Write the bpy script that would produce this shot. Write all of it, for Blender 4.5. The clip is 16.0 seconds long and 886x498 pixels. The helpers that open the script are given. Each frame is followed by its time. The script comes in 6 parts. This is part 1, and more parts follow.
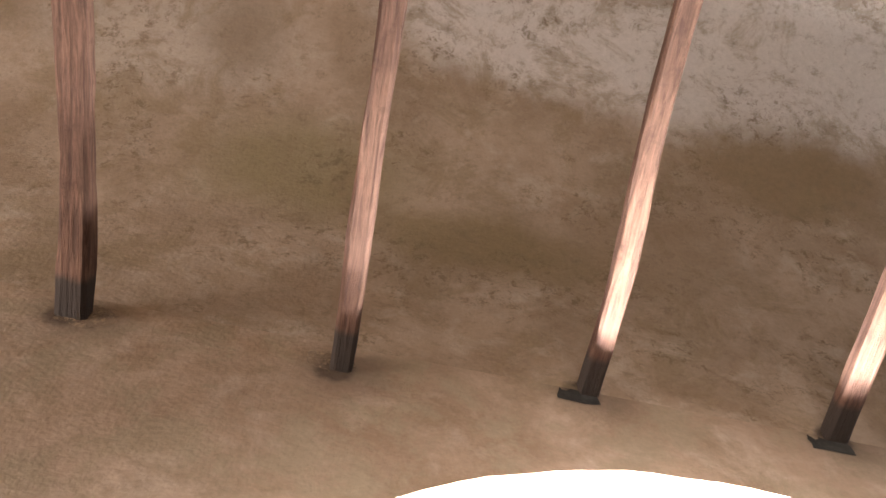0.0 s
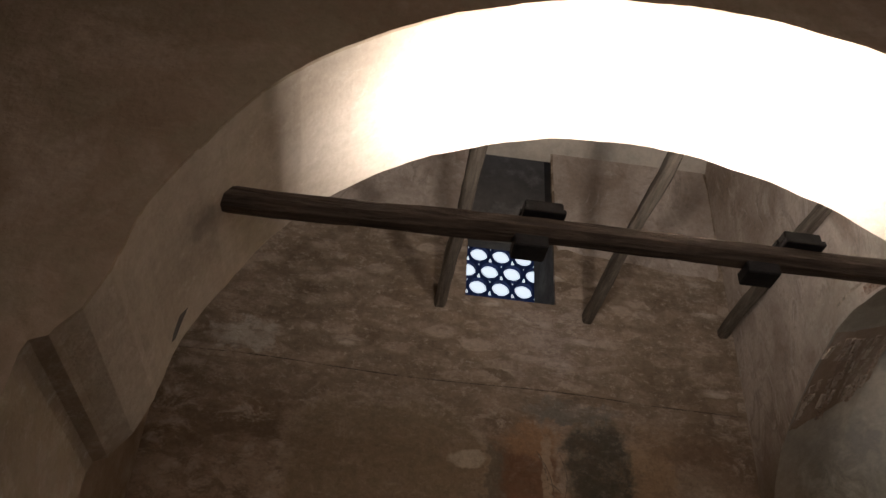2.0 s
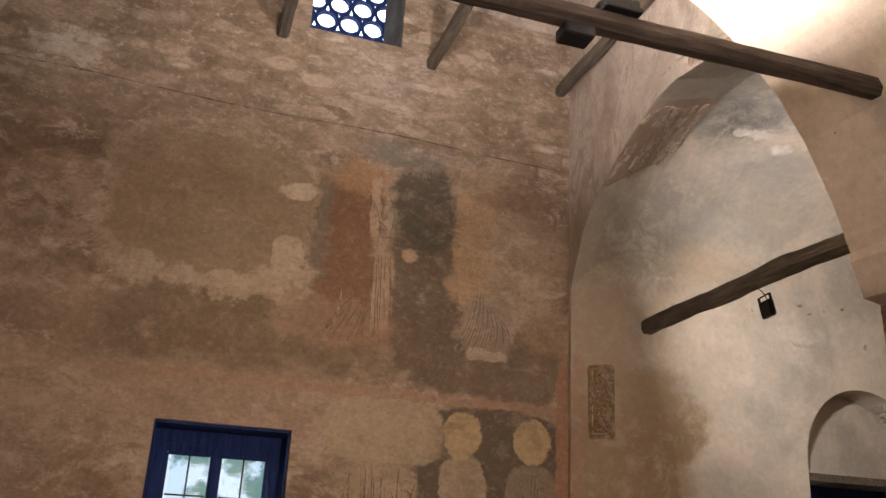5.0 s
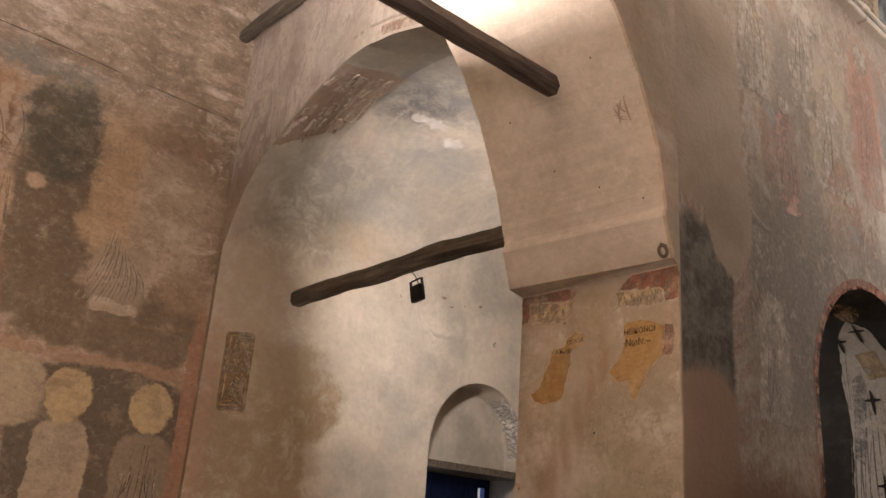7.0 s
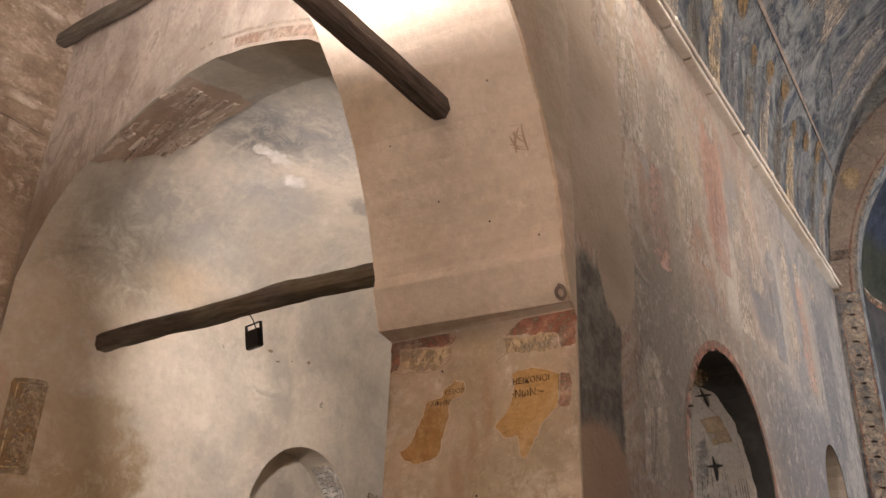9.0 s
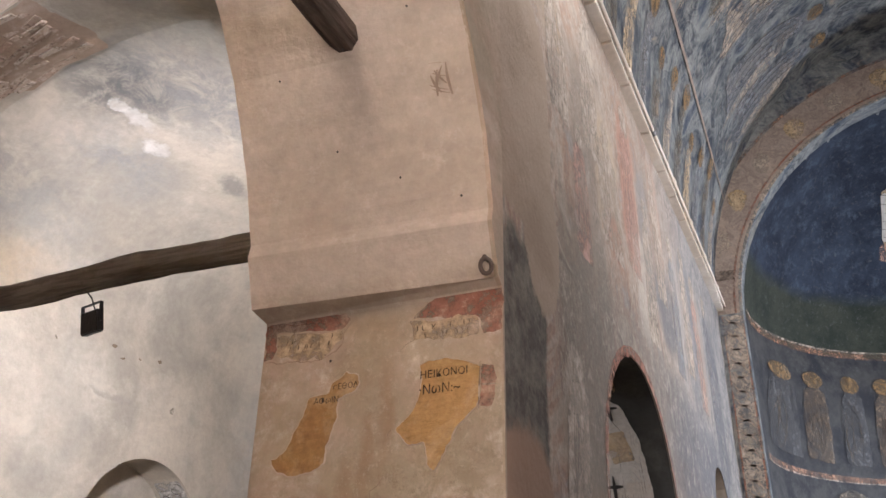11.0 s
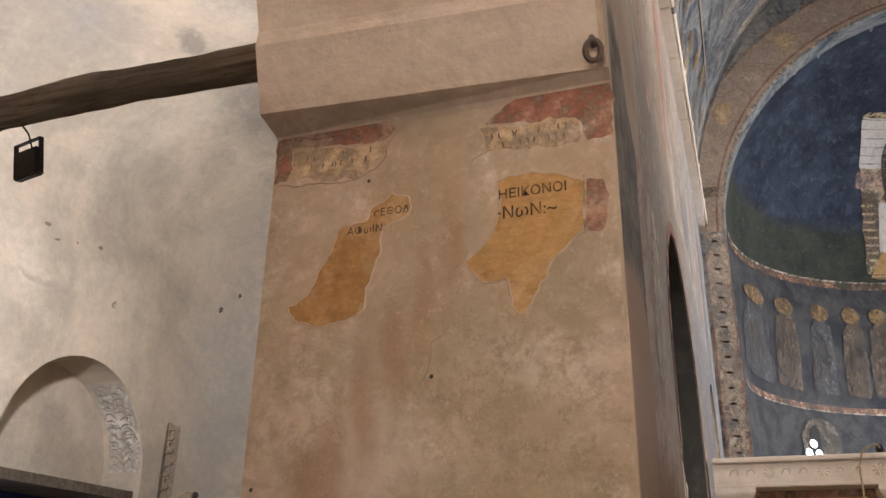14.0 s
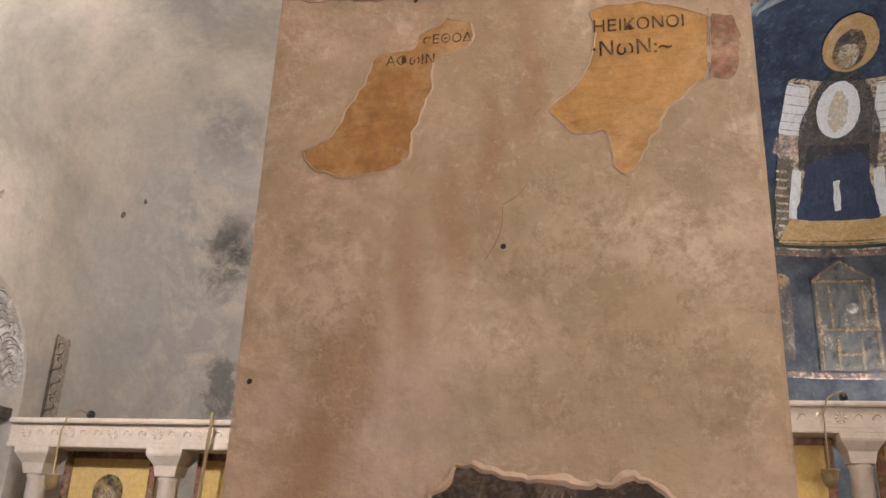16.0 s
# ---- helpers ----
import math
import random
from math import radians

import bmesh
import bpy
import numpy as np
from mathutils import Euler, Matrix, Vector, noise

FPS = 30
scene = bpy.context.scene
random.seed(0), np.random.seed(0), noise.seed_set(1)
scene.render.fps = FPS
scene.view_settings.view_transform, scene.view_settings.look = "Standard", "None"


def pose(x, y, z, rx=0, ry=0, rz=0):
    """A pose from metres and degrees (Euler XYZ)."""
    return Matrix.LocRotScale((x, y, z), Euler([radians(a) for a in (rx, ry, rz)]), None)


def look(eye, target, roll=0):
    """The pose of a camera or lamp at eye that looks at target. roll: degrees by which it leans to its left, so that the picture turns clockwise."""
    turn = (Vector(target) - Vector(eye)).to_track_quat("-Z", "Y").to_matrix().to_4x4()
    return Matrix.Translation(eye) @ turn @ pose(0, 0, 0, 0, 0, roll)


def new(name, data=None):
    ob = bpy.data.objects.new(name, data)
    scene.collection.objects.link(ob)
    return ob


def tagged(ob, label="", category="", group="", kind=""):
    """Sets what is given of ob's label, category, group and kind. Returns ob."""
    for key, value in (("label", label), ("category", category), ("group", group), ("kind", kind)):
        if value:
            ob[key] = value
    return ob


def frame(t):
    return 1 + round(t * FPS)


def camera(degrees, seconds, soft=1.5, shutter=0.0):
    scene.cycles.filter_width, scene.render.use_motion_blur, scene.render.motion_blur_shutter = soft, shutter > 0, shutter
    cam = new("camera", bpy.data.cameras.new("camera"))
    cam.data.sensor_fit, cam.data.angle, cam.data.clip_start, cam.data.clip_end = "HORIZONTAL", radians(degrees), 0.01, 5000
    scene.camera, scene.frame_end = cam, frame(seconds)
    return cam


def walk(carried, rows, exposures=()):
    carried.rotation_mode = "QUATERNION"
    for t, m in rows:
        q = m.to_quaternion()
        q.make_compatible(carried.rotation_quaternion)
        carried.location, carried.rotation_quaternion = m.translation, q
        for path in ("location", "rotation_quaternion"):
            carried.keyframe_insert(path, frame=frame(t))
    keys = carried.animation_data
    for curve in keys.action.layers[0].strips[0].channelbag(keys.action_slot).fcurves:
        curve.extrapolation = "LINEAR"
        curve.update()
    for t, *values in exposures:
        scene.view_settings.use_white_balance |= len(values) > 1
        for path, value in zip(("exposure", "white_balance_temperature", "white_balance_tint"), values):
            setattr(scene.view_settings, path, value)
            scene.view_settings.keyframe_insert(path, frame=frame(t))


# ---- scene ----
cam = camera(55.1, 16.0)
PATH = [
    (0, (-0.72, 0.643, 1.5), (-0.759, 1.406, 3.349), 13.2),
    (0.5, (-0.688, 0.516, 1.594), (-0.645, 1.663, 3.232), 8.3),
    (1, (-0.676, 0.491, 1.613), (-0.576, 1.838, 3.088), 5.5),
    (1.5, (-0.642, 0.498, 1.588), (-0.522, 1.944, 2.965), 4.2),
    (2, (-0.632, 0.517, 1.569), (-0.476, 2.129, 2.743), 3.6),
    (2.5, (-0.617, 0.514, 1.535), (-0.442, 2.228, 2.55), 3.1),
    (3, (-0.602, 0.474, 1.481), (-0.41, 2.273, 2.333), 2.7),
    (3.2, (-0.658, 0.347, 1.459), (-0.452, 2.172, 2.25), 2.3),
    (5.3, (-0.346, 0.421, 1.556), (0.279, 2.213, 2.187), 3.6),
    (5.5, (-0.336, 0.455, 1.565), (0.347, 2.233, 2.176), 3.8),
    (6, (-0.213, 0.569, 1.551), (0.674, 2.252, 2.168), 3.9),
    (6.5, (-0.114, 0.689, 1.55), (0.931, 2.27, 2.191), 4.0),
    (7, (-0.067, 0.879, 1.544), (1.165, 2.308, 2.209), 4.3),
    (7.5, (-0.067, 1.087, 1.556), (1.366, 2.298, 2.249), 4.3),
    (8, (-0.017, 1.26, 1.533), (1.439, 2.427, 2.251), 4.2),
    (8.5, (0.086, 1.434, 1.56), (1.541, 2.542, 2.369), 2.3),
    (9, (0.129, 1.674, 1.552), (1.617, 2.711, 2.394), 2.2),
    (9.2, (0.143, 1.769, 1.56), (1.691, 2.706, 2.412), 0.6),
    (11.3, (0.926, 2.373, 1.695), (2.545, 3.082, 2.63), 1.3),
    (11.5, (0.959, 2.417, 1.691), (2.521, 3.104, 2.733), 1.8),
    (12, (1.056, 2.529, 1.678), (2.573, 3.209, 2.789), 2.3),
    (12.5, (1.176, 2.668, 1.667), (2.664, 3.392, 2.791), 3.3),
    (13, (1.307, 2.888, 1.657), (2.854, 3.616, 2.694), 2.8),
    (13.3, (1.365, 3.012, 1.654), (3.021, 3.686, 2.551), 1.2),
    (13.5, (1.431, 3.083, 1.638), (3.119, 3.747, 2.482), 0.8),
    (14, (1.622, 3.209, 1.614), (3.357, 3.832, 2.389), 1.0),
    (14.5, (1.772, 3.35, 1.599), (3.529, 3.963, 2.331), 2.9),
    (15, (1.891, 3.565, 1.599), (3.679, 4.107, 2.314), 3.2),
    (15.5, (1.995, 3.732, 1.592), (3.821, 4.178, 2.277), 3.5),
    (16, (2.136, 3.861, 1.575), (3.982, 4.229, 2.251), 2.4),
]
EXPO = [(0, 1.42, 6300, 12), (0.5, 0.45, 6400, 12), (1.0, -1.0, 6500, 12), (1.5, -1.65, 6500, 12), (2.0, -1.6, 6600, 12), (2.5, -1.4, 6800, 12), (3.2, -1.0, 7350, 14),
        (5.3, 0.15, 6800, 17), (7.5, 0.27, 6850, 18), (8.5, 0.36, 6800, 18), (9.2, 0.33, 6750, 18), (11.3, 0.75, 5700, 14), (12.4, 0.77, 5550, 14), (13.5, 0.61, 6200, 14), (14.5, 0.8, 6350, 15), (16, 1.0, 6200, 15)]
walk(cam, [(t, look(eye, target, roll)) for t, eye, target, roll in PATH],
     exposures=EXPO)

# ---- world and lights ----
world = bpy.data.worlds.new("world")
scene.world = world
world.use_nodes = True
sky = world.node_tree.nodes.new("ShaderNodeTexSky")
sky.sky_type, sky.sun_disc = "NISHITA", False
sky.sun_elevation, sky.sun_rotation = radians(40), radians(150)
background = world.node_tree.nodes["Background"]
world.node_tree.links.new(sky.outputs[0], background.inputs[0])
background.inputs[1].default_value = 0.12


def area(name, eye, target, w, h, watts, color=(1, 0.87, 0.74), spread=180):
    lamp = bpy.data.lights.new(name, "AREA")
    lamp.shape, lamp.size, lamp.size_y, lamp.energy, lamp.color = "RECTANGLE", w, h, watts, color
    lamp.spread = radians(spread)
    ob = new(name, lamp)
    ob.matrix_world = look(eye, target)
    return ob


# floodlights on the tie beam, shining up under the arch
area("flood_light", (0.235, 4.06, 4.58), (0.26, 4.0, 6.0), 0.22, 0.12, 265, (1.0, 0.93, 0.88))
area("flood_light", (1.70, 4.08, 4.58), (1.70, 4.0, 6.0), 0.22, 0.12, 310, (1.0, 0.93, 0.88))
# the floodlight under the chapel's beam
area("flood_light", (4.72, 6.42, 3.64), (8.6, 7.3, 4.7), 0.20, 0.16, 72, (1.0, 0.94, 0.88))
# unseen fill lamps added opposite the arch, at the west end and in the sanctuary
area("nave_fill_light", (0.9, -3.2, 2.2), (0.9, 8.5, 3.7), 1.6, 2.2, 54, (1, 0.84, 0.73), 56)
area("nave_fill_light", (-8.8, 2.5, 3.0), (4.0, 3.6, 3.0), 1.6, 3.2, 330, (1, 0.86, 0.76))
area("sanctuary_light", (8.0, -3.2, 5.0), (9.8, 3.0, 5.6), 1.6, 2.2, 140, (1.0, 0.93, 0.86), 100)
# wall washer above the view, inferred from streaks down the painted wall
area("flood_light", (4.1, 2.75, 7.1), (9.0, 3.45, 4.2), 0.3, 0.3, 80, (1.0, 0.93, 0.85))
# daylight of the apse windows
area("sanctuary_light", (15.2, -1.6, 3.9), (13.0, 2.0, 5.0), 0.7, 0.9, 200, (0.9, 0.94, 1.0))


# ---- materials ----
class Nodes:
    def __init__(self, name):
        self.mat = bpy.data.materials.new(name)
        self.mat.use_nodes = True
        self.tree = self.mat.node_tree
        self.bsdf = self.tree.nodes["Principled BSDF"]
        self.pos = self.tree.nodes.new("ShaderNodeNewGeometry").outputs["Position"]

    def put(self, socket, value):
        if hasattr(value, "links"):
            self.tree.links.new(value, socket)
        elif isinstance(value, (tuple, list)) and len(value) == 3 and socket.type == "RGBA":
            socket.default_value = (*value, 1)
        else:
            socket.default_value = value

    def noise(self, scale, detail=6, rough=0.6, distort=0.0, vector=None):
        n = self.tree.nodes.new("ShaderNodeTexNoise")
        self.put(n.inputs["Vector"], vector or self.pos)
        n.inputs["Scale"].default_value, n.inputs["Detail"].default_value = scale, detail
        n.inputs["Roughness"].default_value, n.inputs["Distortion"].default_value = rough, distort
        return n.outputs["Fac"]

    def voronoi(self, scale, vector=None, out="Distance"):
        n = self.tree.nodes.new("ShaderNodeTexVoronoi")
        self.put(n.inputs["Vector"], vector or self.pos)
        n.inputs["Scale"].default_value = scale
        return n.outputs[out]

    def stretch(self, sx, sy, sz):
        n = self.tree.nodes.new("ShaderNodeMapping")
        self.put(n.inputs["Vector"], self.pos)
        n.inputs["Scale"].default_value = (sx, sy, sz)
        return n.outputs[0]

    def ramp(self, fac, stops):
        n = self.tree.nodes.new("ShaderNodeValToRGB")
        self.put(n.inputs[0], fac)
        while len(n.color_ramp.elements) < len(stops):
            n.color_ramp.elements.new(0.5)
        for e, (p, c) in zip(n.color_ramp.elements, stops):
            e.position = p
            e.color = (*c, 1) if isinstance(c, tuple) else (c, c, c, 1)
        return n.outputs[0]

    def mix(self, fac, a, b, mode="MIX"):
        n = self.tree.nodes.new("ShaderNodeMix")
        n.data_type, n.blend_type = "RGBA", mode
        self.put(n.inputs[0], fac)
        self.put(n.inputs[6], a)
        self.put(n.inputs[7], b)
        return n.outputs[2]

    def maths(self, op, a, b=0.0):
        n = self.tree.nodes.new("ShaderNodeMath")
        n.operation = op
        self.put(n.inputs[0], a)
        self.put(n.inputs[1], b)
        return n.outputs[0]

    def warp(self, much, scale, detail=7):
        """The place, shifted to and fro, for uneven outlines."""
        t = self.tree.nodes.new("ShaderNodeTexNoise")
        self.put(t.inputs["Vector"], self.pos)
        t.inputs["Scale"].default_value, t.inputs["Detail"].default_value, t.inputs["Roughness"].default_value = scale, detail, 0.68
        a = self.tree.nodes.new("ShaderNodeVectorMath")
        a.operation = "SUBTRACT"
        self.put(a.inputs[0], t.outputs["Color"])
        a.inputs[1].default_value = (0.5, 0.5, 0.5)
        b = self.tree.nodes.new("ShaderNodeVectorMath")
        b.operation = "MULTIPLY_ADD"
        self.put(b.inputs[0], a.outputs[0])
        b.inputs[1].default_value = (much * 2, much * 2, much * 2)
        self.put(b.inputs[2], self.pos)
        return b.outputs[0]

    def blot(self, under, color, place, size, soft=0.2, much=1.0, vector=None, square=False, turn=0.0, wear=None):
        """A field of colour with an uneven outline: an ellipsoid, or squarer."""
        m = self.tree.nodes.new("ShaderNodeMapping")
        m.vector_type = "TEXTURE"
        self.put(m.inputs["Vector"], vector or self.pos)
        m.inputs["Location"].default_value, m.inputs["Scale"].default_value = place, size
        m.inputs["Rotation"].default_value = (0, radians(turn), 0)
        v = m.outputs[0]
        if square:
            k = self.tree.nodes.new("ShaderNodeVectorMath")
            k.operation = "MULTIPLY"
            self.put(k.inputs[0], v)
            self.put(k.inputs[1], v)
            v = k.outputs[0]
        d = self.tree.nodes.new("ShaderNodeVectorMath")
        d.operation = "LENGTH"
        self.put(d.inputs[0], v)
        r = self.tree.nodes.new("ShaderNodeMapRange")
        r.interpolation_type = "SMOOTHSTEP"
        self.put(r.inputs[0], d.outputs["Value"])
        for i, value in ((1, max(0.0, 1 - soft)), (2, 1 + soft), (3, much), (4, 0.0)):
            r.inputs[i].default_value = value
        return self.mix(self.maths("MULTIPLY", r.outputs[0], wear) if wear is not None else r.outputs[0], under, color)

    def axis(self, i):
        n = self.tree.nodes.new("ShaderNodeSeparateXYZ")
        self.put(n.inputs[0], self.pos)
        return n.outputs[i]

    def done(self, color, rough=0.9, bump=None, strength=0.3, distance=0.01, metal=0.0):
        self.put(self.bsdf.inputs["Base Color"], color)
        self.put(self.bsdf.inputs["Roughness"], rough)
        self.bsdf.inputs["Metallic"].default_value = metal
        self.bsdf.inputs["Specular IOR Level"].default_value = 0.25
        if bump is not None:
            b = self.tree.nodes.new("ShaderNodeBump")
            b.inputs["Strength"].default_value, b.inputs["Distance"].default_value = strength, distance
            self.put(b.inputs["Height"], bump)
            self.put(self.bsdf.inputs["Normal"], b.outputs[0])
        return self.mat


def plaster(name, base, dark, light, stain=0.5, rough=0.92, cloud=(0.4, 0.38, 0.36), clouds=0.0):
    """Old lime plaster: broad clouds, brown stains, fine grain, pits."""
    n = Nodes(name)
    c = n.mix(n.ramp(n.noise(0.7, 8, 0.66, 0.2), [(0.38, 0.0), (0.62, 1.0)]), dark, base)
    c = n.mix(n.ramp(n.noise(1.7, 9, 0.7, 0.15), [(0.5, 0.0), (0.68, 0.75)]), c, light)
    c = n.mix(n.ramp(n.noise(0.5, 10, 0.74, 0.3), [(0.5, 0.0), (0.62, stain)]), c, dark)
    c = n.mix(n.ramp(n.noise(3.6, 9, 0.75, 0.2), [(0.52, 0.0), (0.66, stain * 0.7)]), c, dark)
    if clouds:
        c = n.mix(n.ramp(n.noise(0.95, 7, 0.62, 0.5), [(0.46, 0.0), (0.62, clouds)]), c, cloud)
    c = n.mix(0.3, c, n.ramp(n.noise(16, 8, 0.75), [(0.3, 0.35), (0.7, 1.05)]), "MULTIPLY")
    pits = n.ramp(n.voronoi(9.0), [(0.0, 0.0), (0.07, 1.0)])
    h = n.mix(0.35, n.noise(3.0, 9, 0.65), n.noise(30, 5, 0.6))
    h = n.mix(0.12, h, pits, "MULTIPLY")
    return n.done(c, rough, h, 0.3, 0.04)


def painted(name, colors, scale=1.2, streak=(1, 1, 1), bare=(0.55, 0.44, 0.33), wear=0.5, grain=0.35, lines=0.0, ink=(0.10, 0.08, 0.065), flake=0.0):
    """Worn fresco: pigment in patches, drawn contours, losses down to the plaster."""
    n = Nodes(name)
    v = n.stretch(*streak)
    steps = [(0.28 + 0.44 * i / max(1, len(colors) - 1), c) for i, c in enumerate(colors)]
    other = [(p, c) for (p, _), (_, c) in zip(steps, steps[::-1])]
    field = n.noise(scale, 6, 0.6, 1.6, v)
    c = n.ramp(field, steps)
    c2 = n.ramp(n.noise(scale * 3.3, 7, 0.62, 2.2, v), other)
    c = n.mix(n.ramp(n.noise(scale * 2.1, 5, 0.6), [(0.42, 0.0), (0.6, 0.75)]), c, c2)
    if lines:
        soft = n.noise(scale * 0.8, 2, 0.45, 0.8, v)
        wave = n.maths("FRACT", n.maths("MULTIPLY", soft, 17.0))
        drawn = n.ramp(wave, [(0.0, 1.0), (0.10, 0.0), (0.86, 0.0), (1.0, 1.0)])
        where = n.ramp(n.noise(scale * 1.4, 4, 0.6, 0.4), [(0.44, 0.0), (0.58, lines)])
        c = n.mix(n.maths("MULTIPLY", drawn, where), c, ink)
        pale = n.ramp(wave, [(0.12, 0.0), (0.22, 1.0), (0.34, 0.0)])
        c = n.mix(n.maths("MULTIPLY", n.maths("MULTIPLY", pale, where), 0.6), c, bare)
    loss = n.ramp(n.noise(2.3, 9, 0.72, 0.7), [(0.5, 0.0), (0.64, wear)])
    c = n.mix(loss, c, bare)
    c = n.mix(n.ramp(n.noise(11, 9, 0.78), [(0.56, 0.0), (0.66, wear * 0.8)]), c, bare)
    c = n.mix(grain, c, n.ramp(n.noise(26, 8, 0.75), [(0.28, 0.3), (0.66, 1.15)]), "MULTIPLY")
    h = n.mix(0.4, n.noise(5.0, 9, 0.7), n.noise(40, 4, 0.6))
    if flake:
        holes = n.mix(0.45, n.noise(3.2, 9, 0.75, 0.6), n.noise(15, 8, 0.75))
        n.put(n.bsdf.inputs["Alpha"], n.ramp(holes, [(0.36 + 0.1 * flake, 0.0), (0.54 + 0.1 * flake, 0.92)]))
    return n.done(c, 0.85, h, 0.35, 0.02)


PLASTER = plaster("pier_plaster", (0.50, 0.385, 0.285), (0.30, 0.215, 0.145), (0.58, 0.48, 0.38), 0.4)


def nave_coat():
    """Brown stained plaster, olive damp, whitish lime higher up that also paints window light."""
    n = Nodes("vault_plaster")
    c = n.mix(n.ramp(n.noise(0.8, 8, 0.64, 0.3), [(0.40, 0.0), (0.60, 1.0)]), (0.31, 0.235, 0.165), (0.44, 0.355, 0.275))
    c = n.mix(n.ramp(n.noise(2.2, 9, 0.7, 0.3), [(0.52, 0.0), (0.66, 0.7)]), c, (0.50, 0.43, 0.35))
    w = n.warp(0.35, 1.8, 9)
    # The two topmost lime fields also stand for light on the vault.
    for colour, place, size, soft, much in (
            ((0.62, 0.59, 0.56), (1.6, 1.6, 10.2), (2.6, 1.0, 1.0), 0.25, 0.95),
            ((0.62, 0.59, 0.56), (-0.5, 1.7, 10.2), (1.3, 0.7, 0.7), 0.3, 0.9),
            ((0.50, 0.45, 0.39), (-3.9, 2.3, 9.6), (1.2, 0.6, 0.6), 0.5, 0.7),
            ((0.24, 0.18, 0.12), (-3.2, 2.2, 9.7), (0.35, 0.4, 0.4), 0.7, 0.7),
            ((0.27, 0.225, 0.125), (-2.2, 3.0, 8.5), (0.9, 0.5, 0.6), 0.6, 0.8),
            ((0.25, 0.195, 0.11), (-0.5, 3.2, 8.0), (1.0, 0.4, 0.35), 0.5, 0.85),
            ((0.25, 0.185, 0.11), (2.1, 2.5, 9.3), (0.9, 0.5, 0.5), 0.5, 0.85),
            ((0.30, 0.225, 0.15), (0.9, 3.1, 8.3), (0.8, 0.5, 0.5), 0.7, 0.6)):
        c = n.blot(c, colour, place, size, soft, much, w)
    # darker round the beam ends
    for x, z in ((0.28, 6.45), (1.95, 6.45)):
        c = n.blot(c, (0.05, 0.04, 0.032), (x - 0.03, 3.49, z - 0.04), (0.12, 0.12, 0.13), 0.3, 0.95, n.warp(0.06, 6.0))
    c = n.mix(n.ramp(n.noise(1.5, 10, 0.76, 0.5), [(0.50, 0.0), (0.60, 0.6)]), c, (0.27, 0.21, 0.13))
    c = n.mix(n.maths("MULTIPLY", n.ramp(n.noise(1.1, 5, 0.6), [(0.48, 0.0), (0.6, 1.0)]), n.ramp(n.noise(9, 10, 0.8, 0.3), [(0.52, 0.0), (0.60, 0.75)])), c, (0.17, 0.125, 0.075))
    c = n.mix(n.ramp(n.noise(7, 10, 0.78), [(0.54, 0.0), (0.66, 0.6)]), c, (0.22, 0.17, 0.115))
    c = n.mix(0.3, c, n.ramp(n.noise(18, 8, 0.75), [(0.3, 0.4), (0.7, 1.05)]), "MULTIPLY")
    return n.done(c, 0.92, n.mix(0.35, n.noise(3.0, 9, 0.65), n.noise(30, 5, 0.6)), 0.35, 0.04)


VAULT_PLASTER = nave_coat()


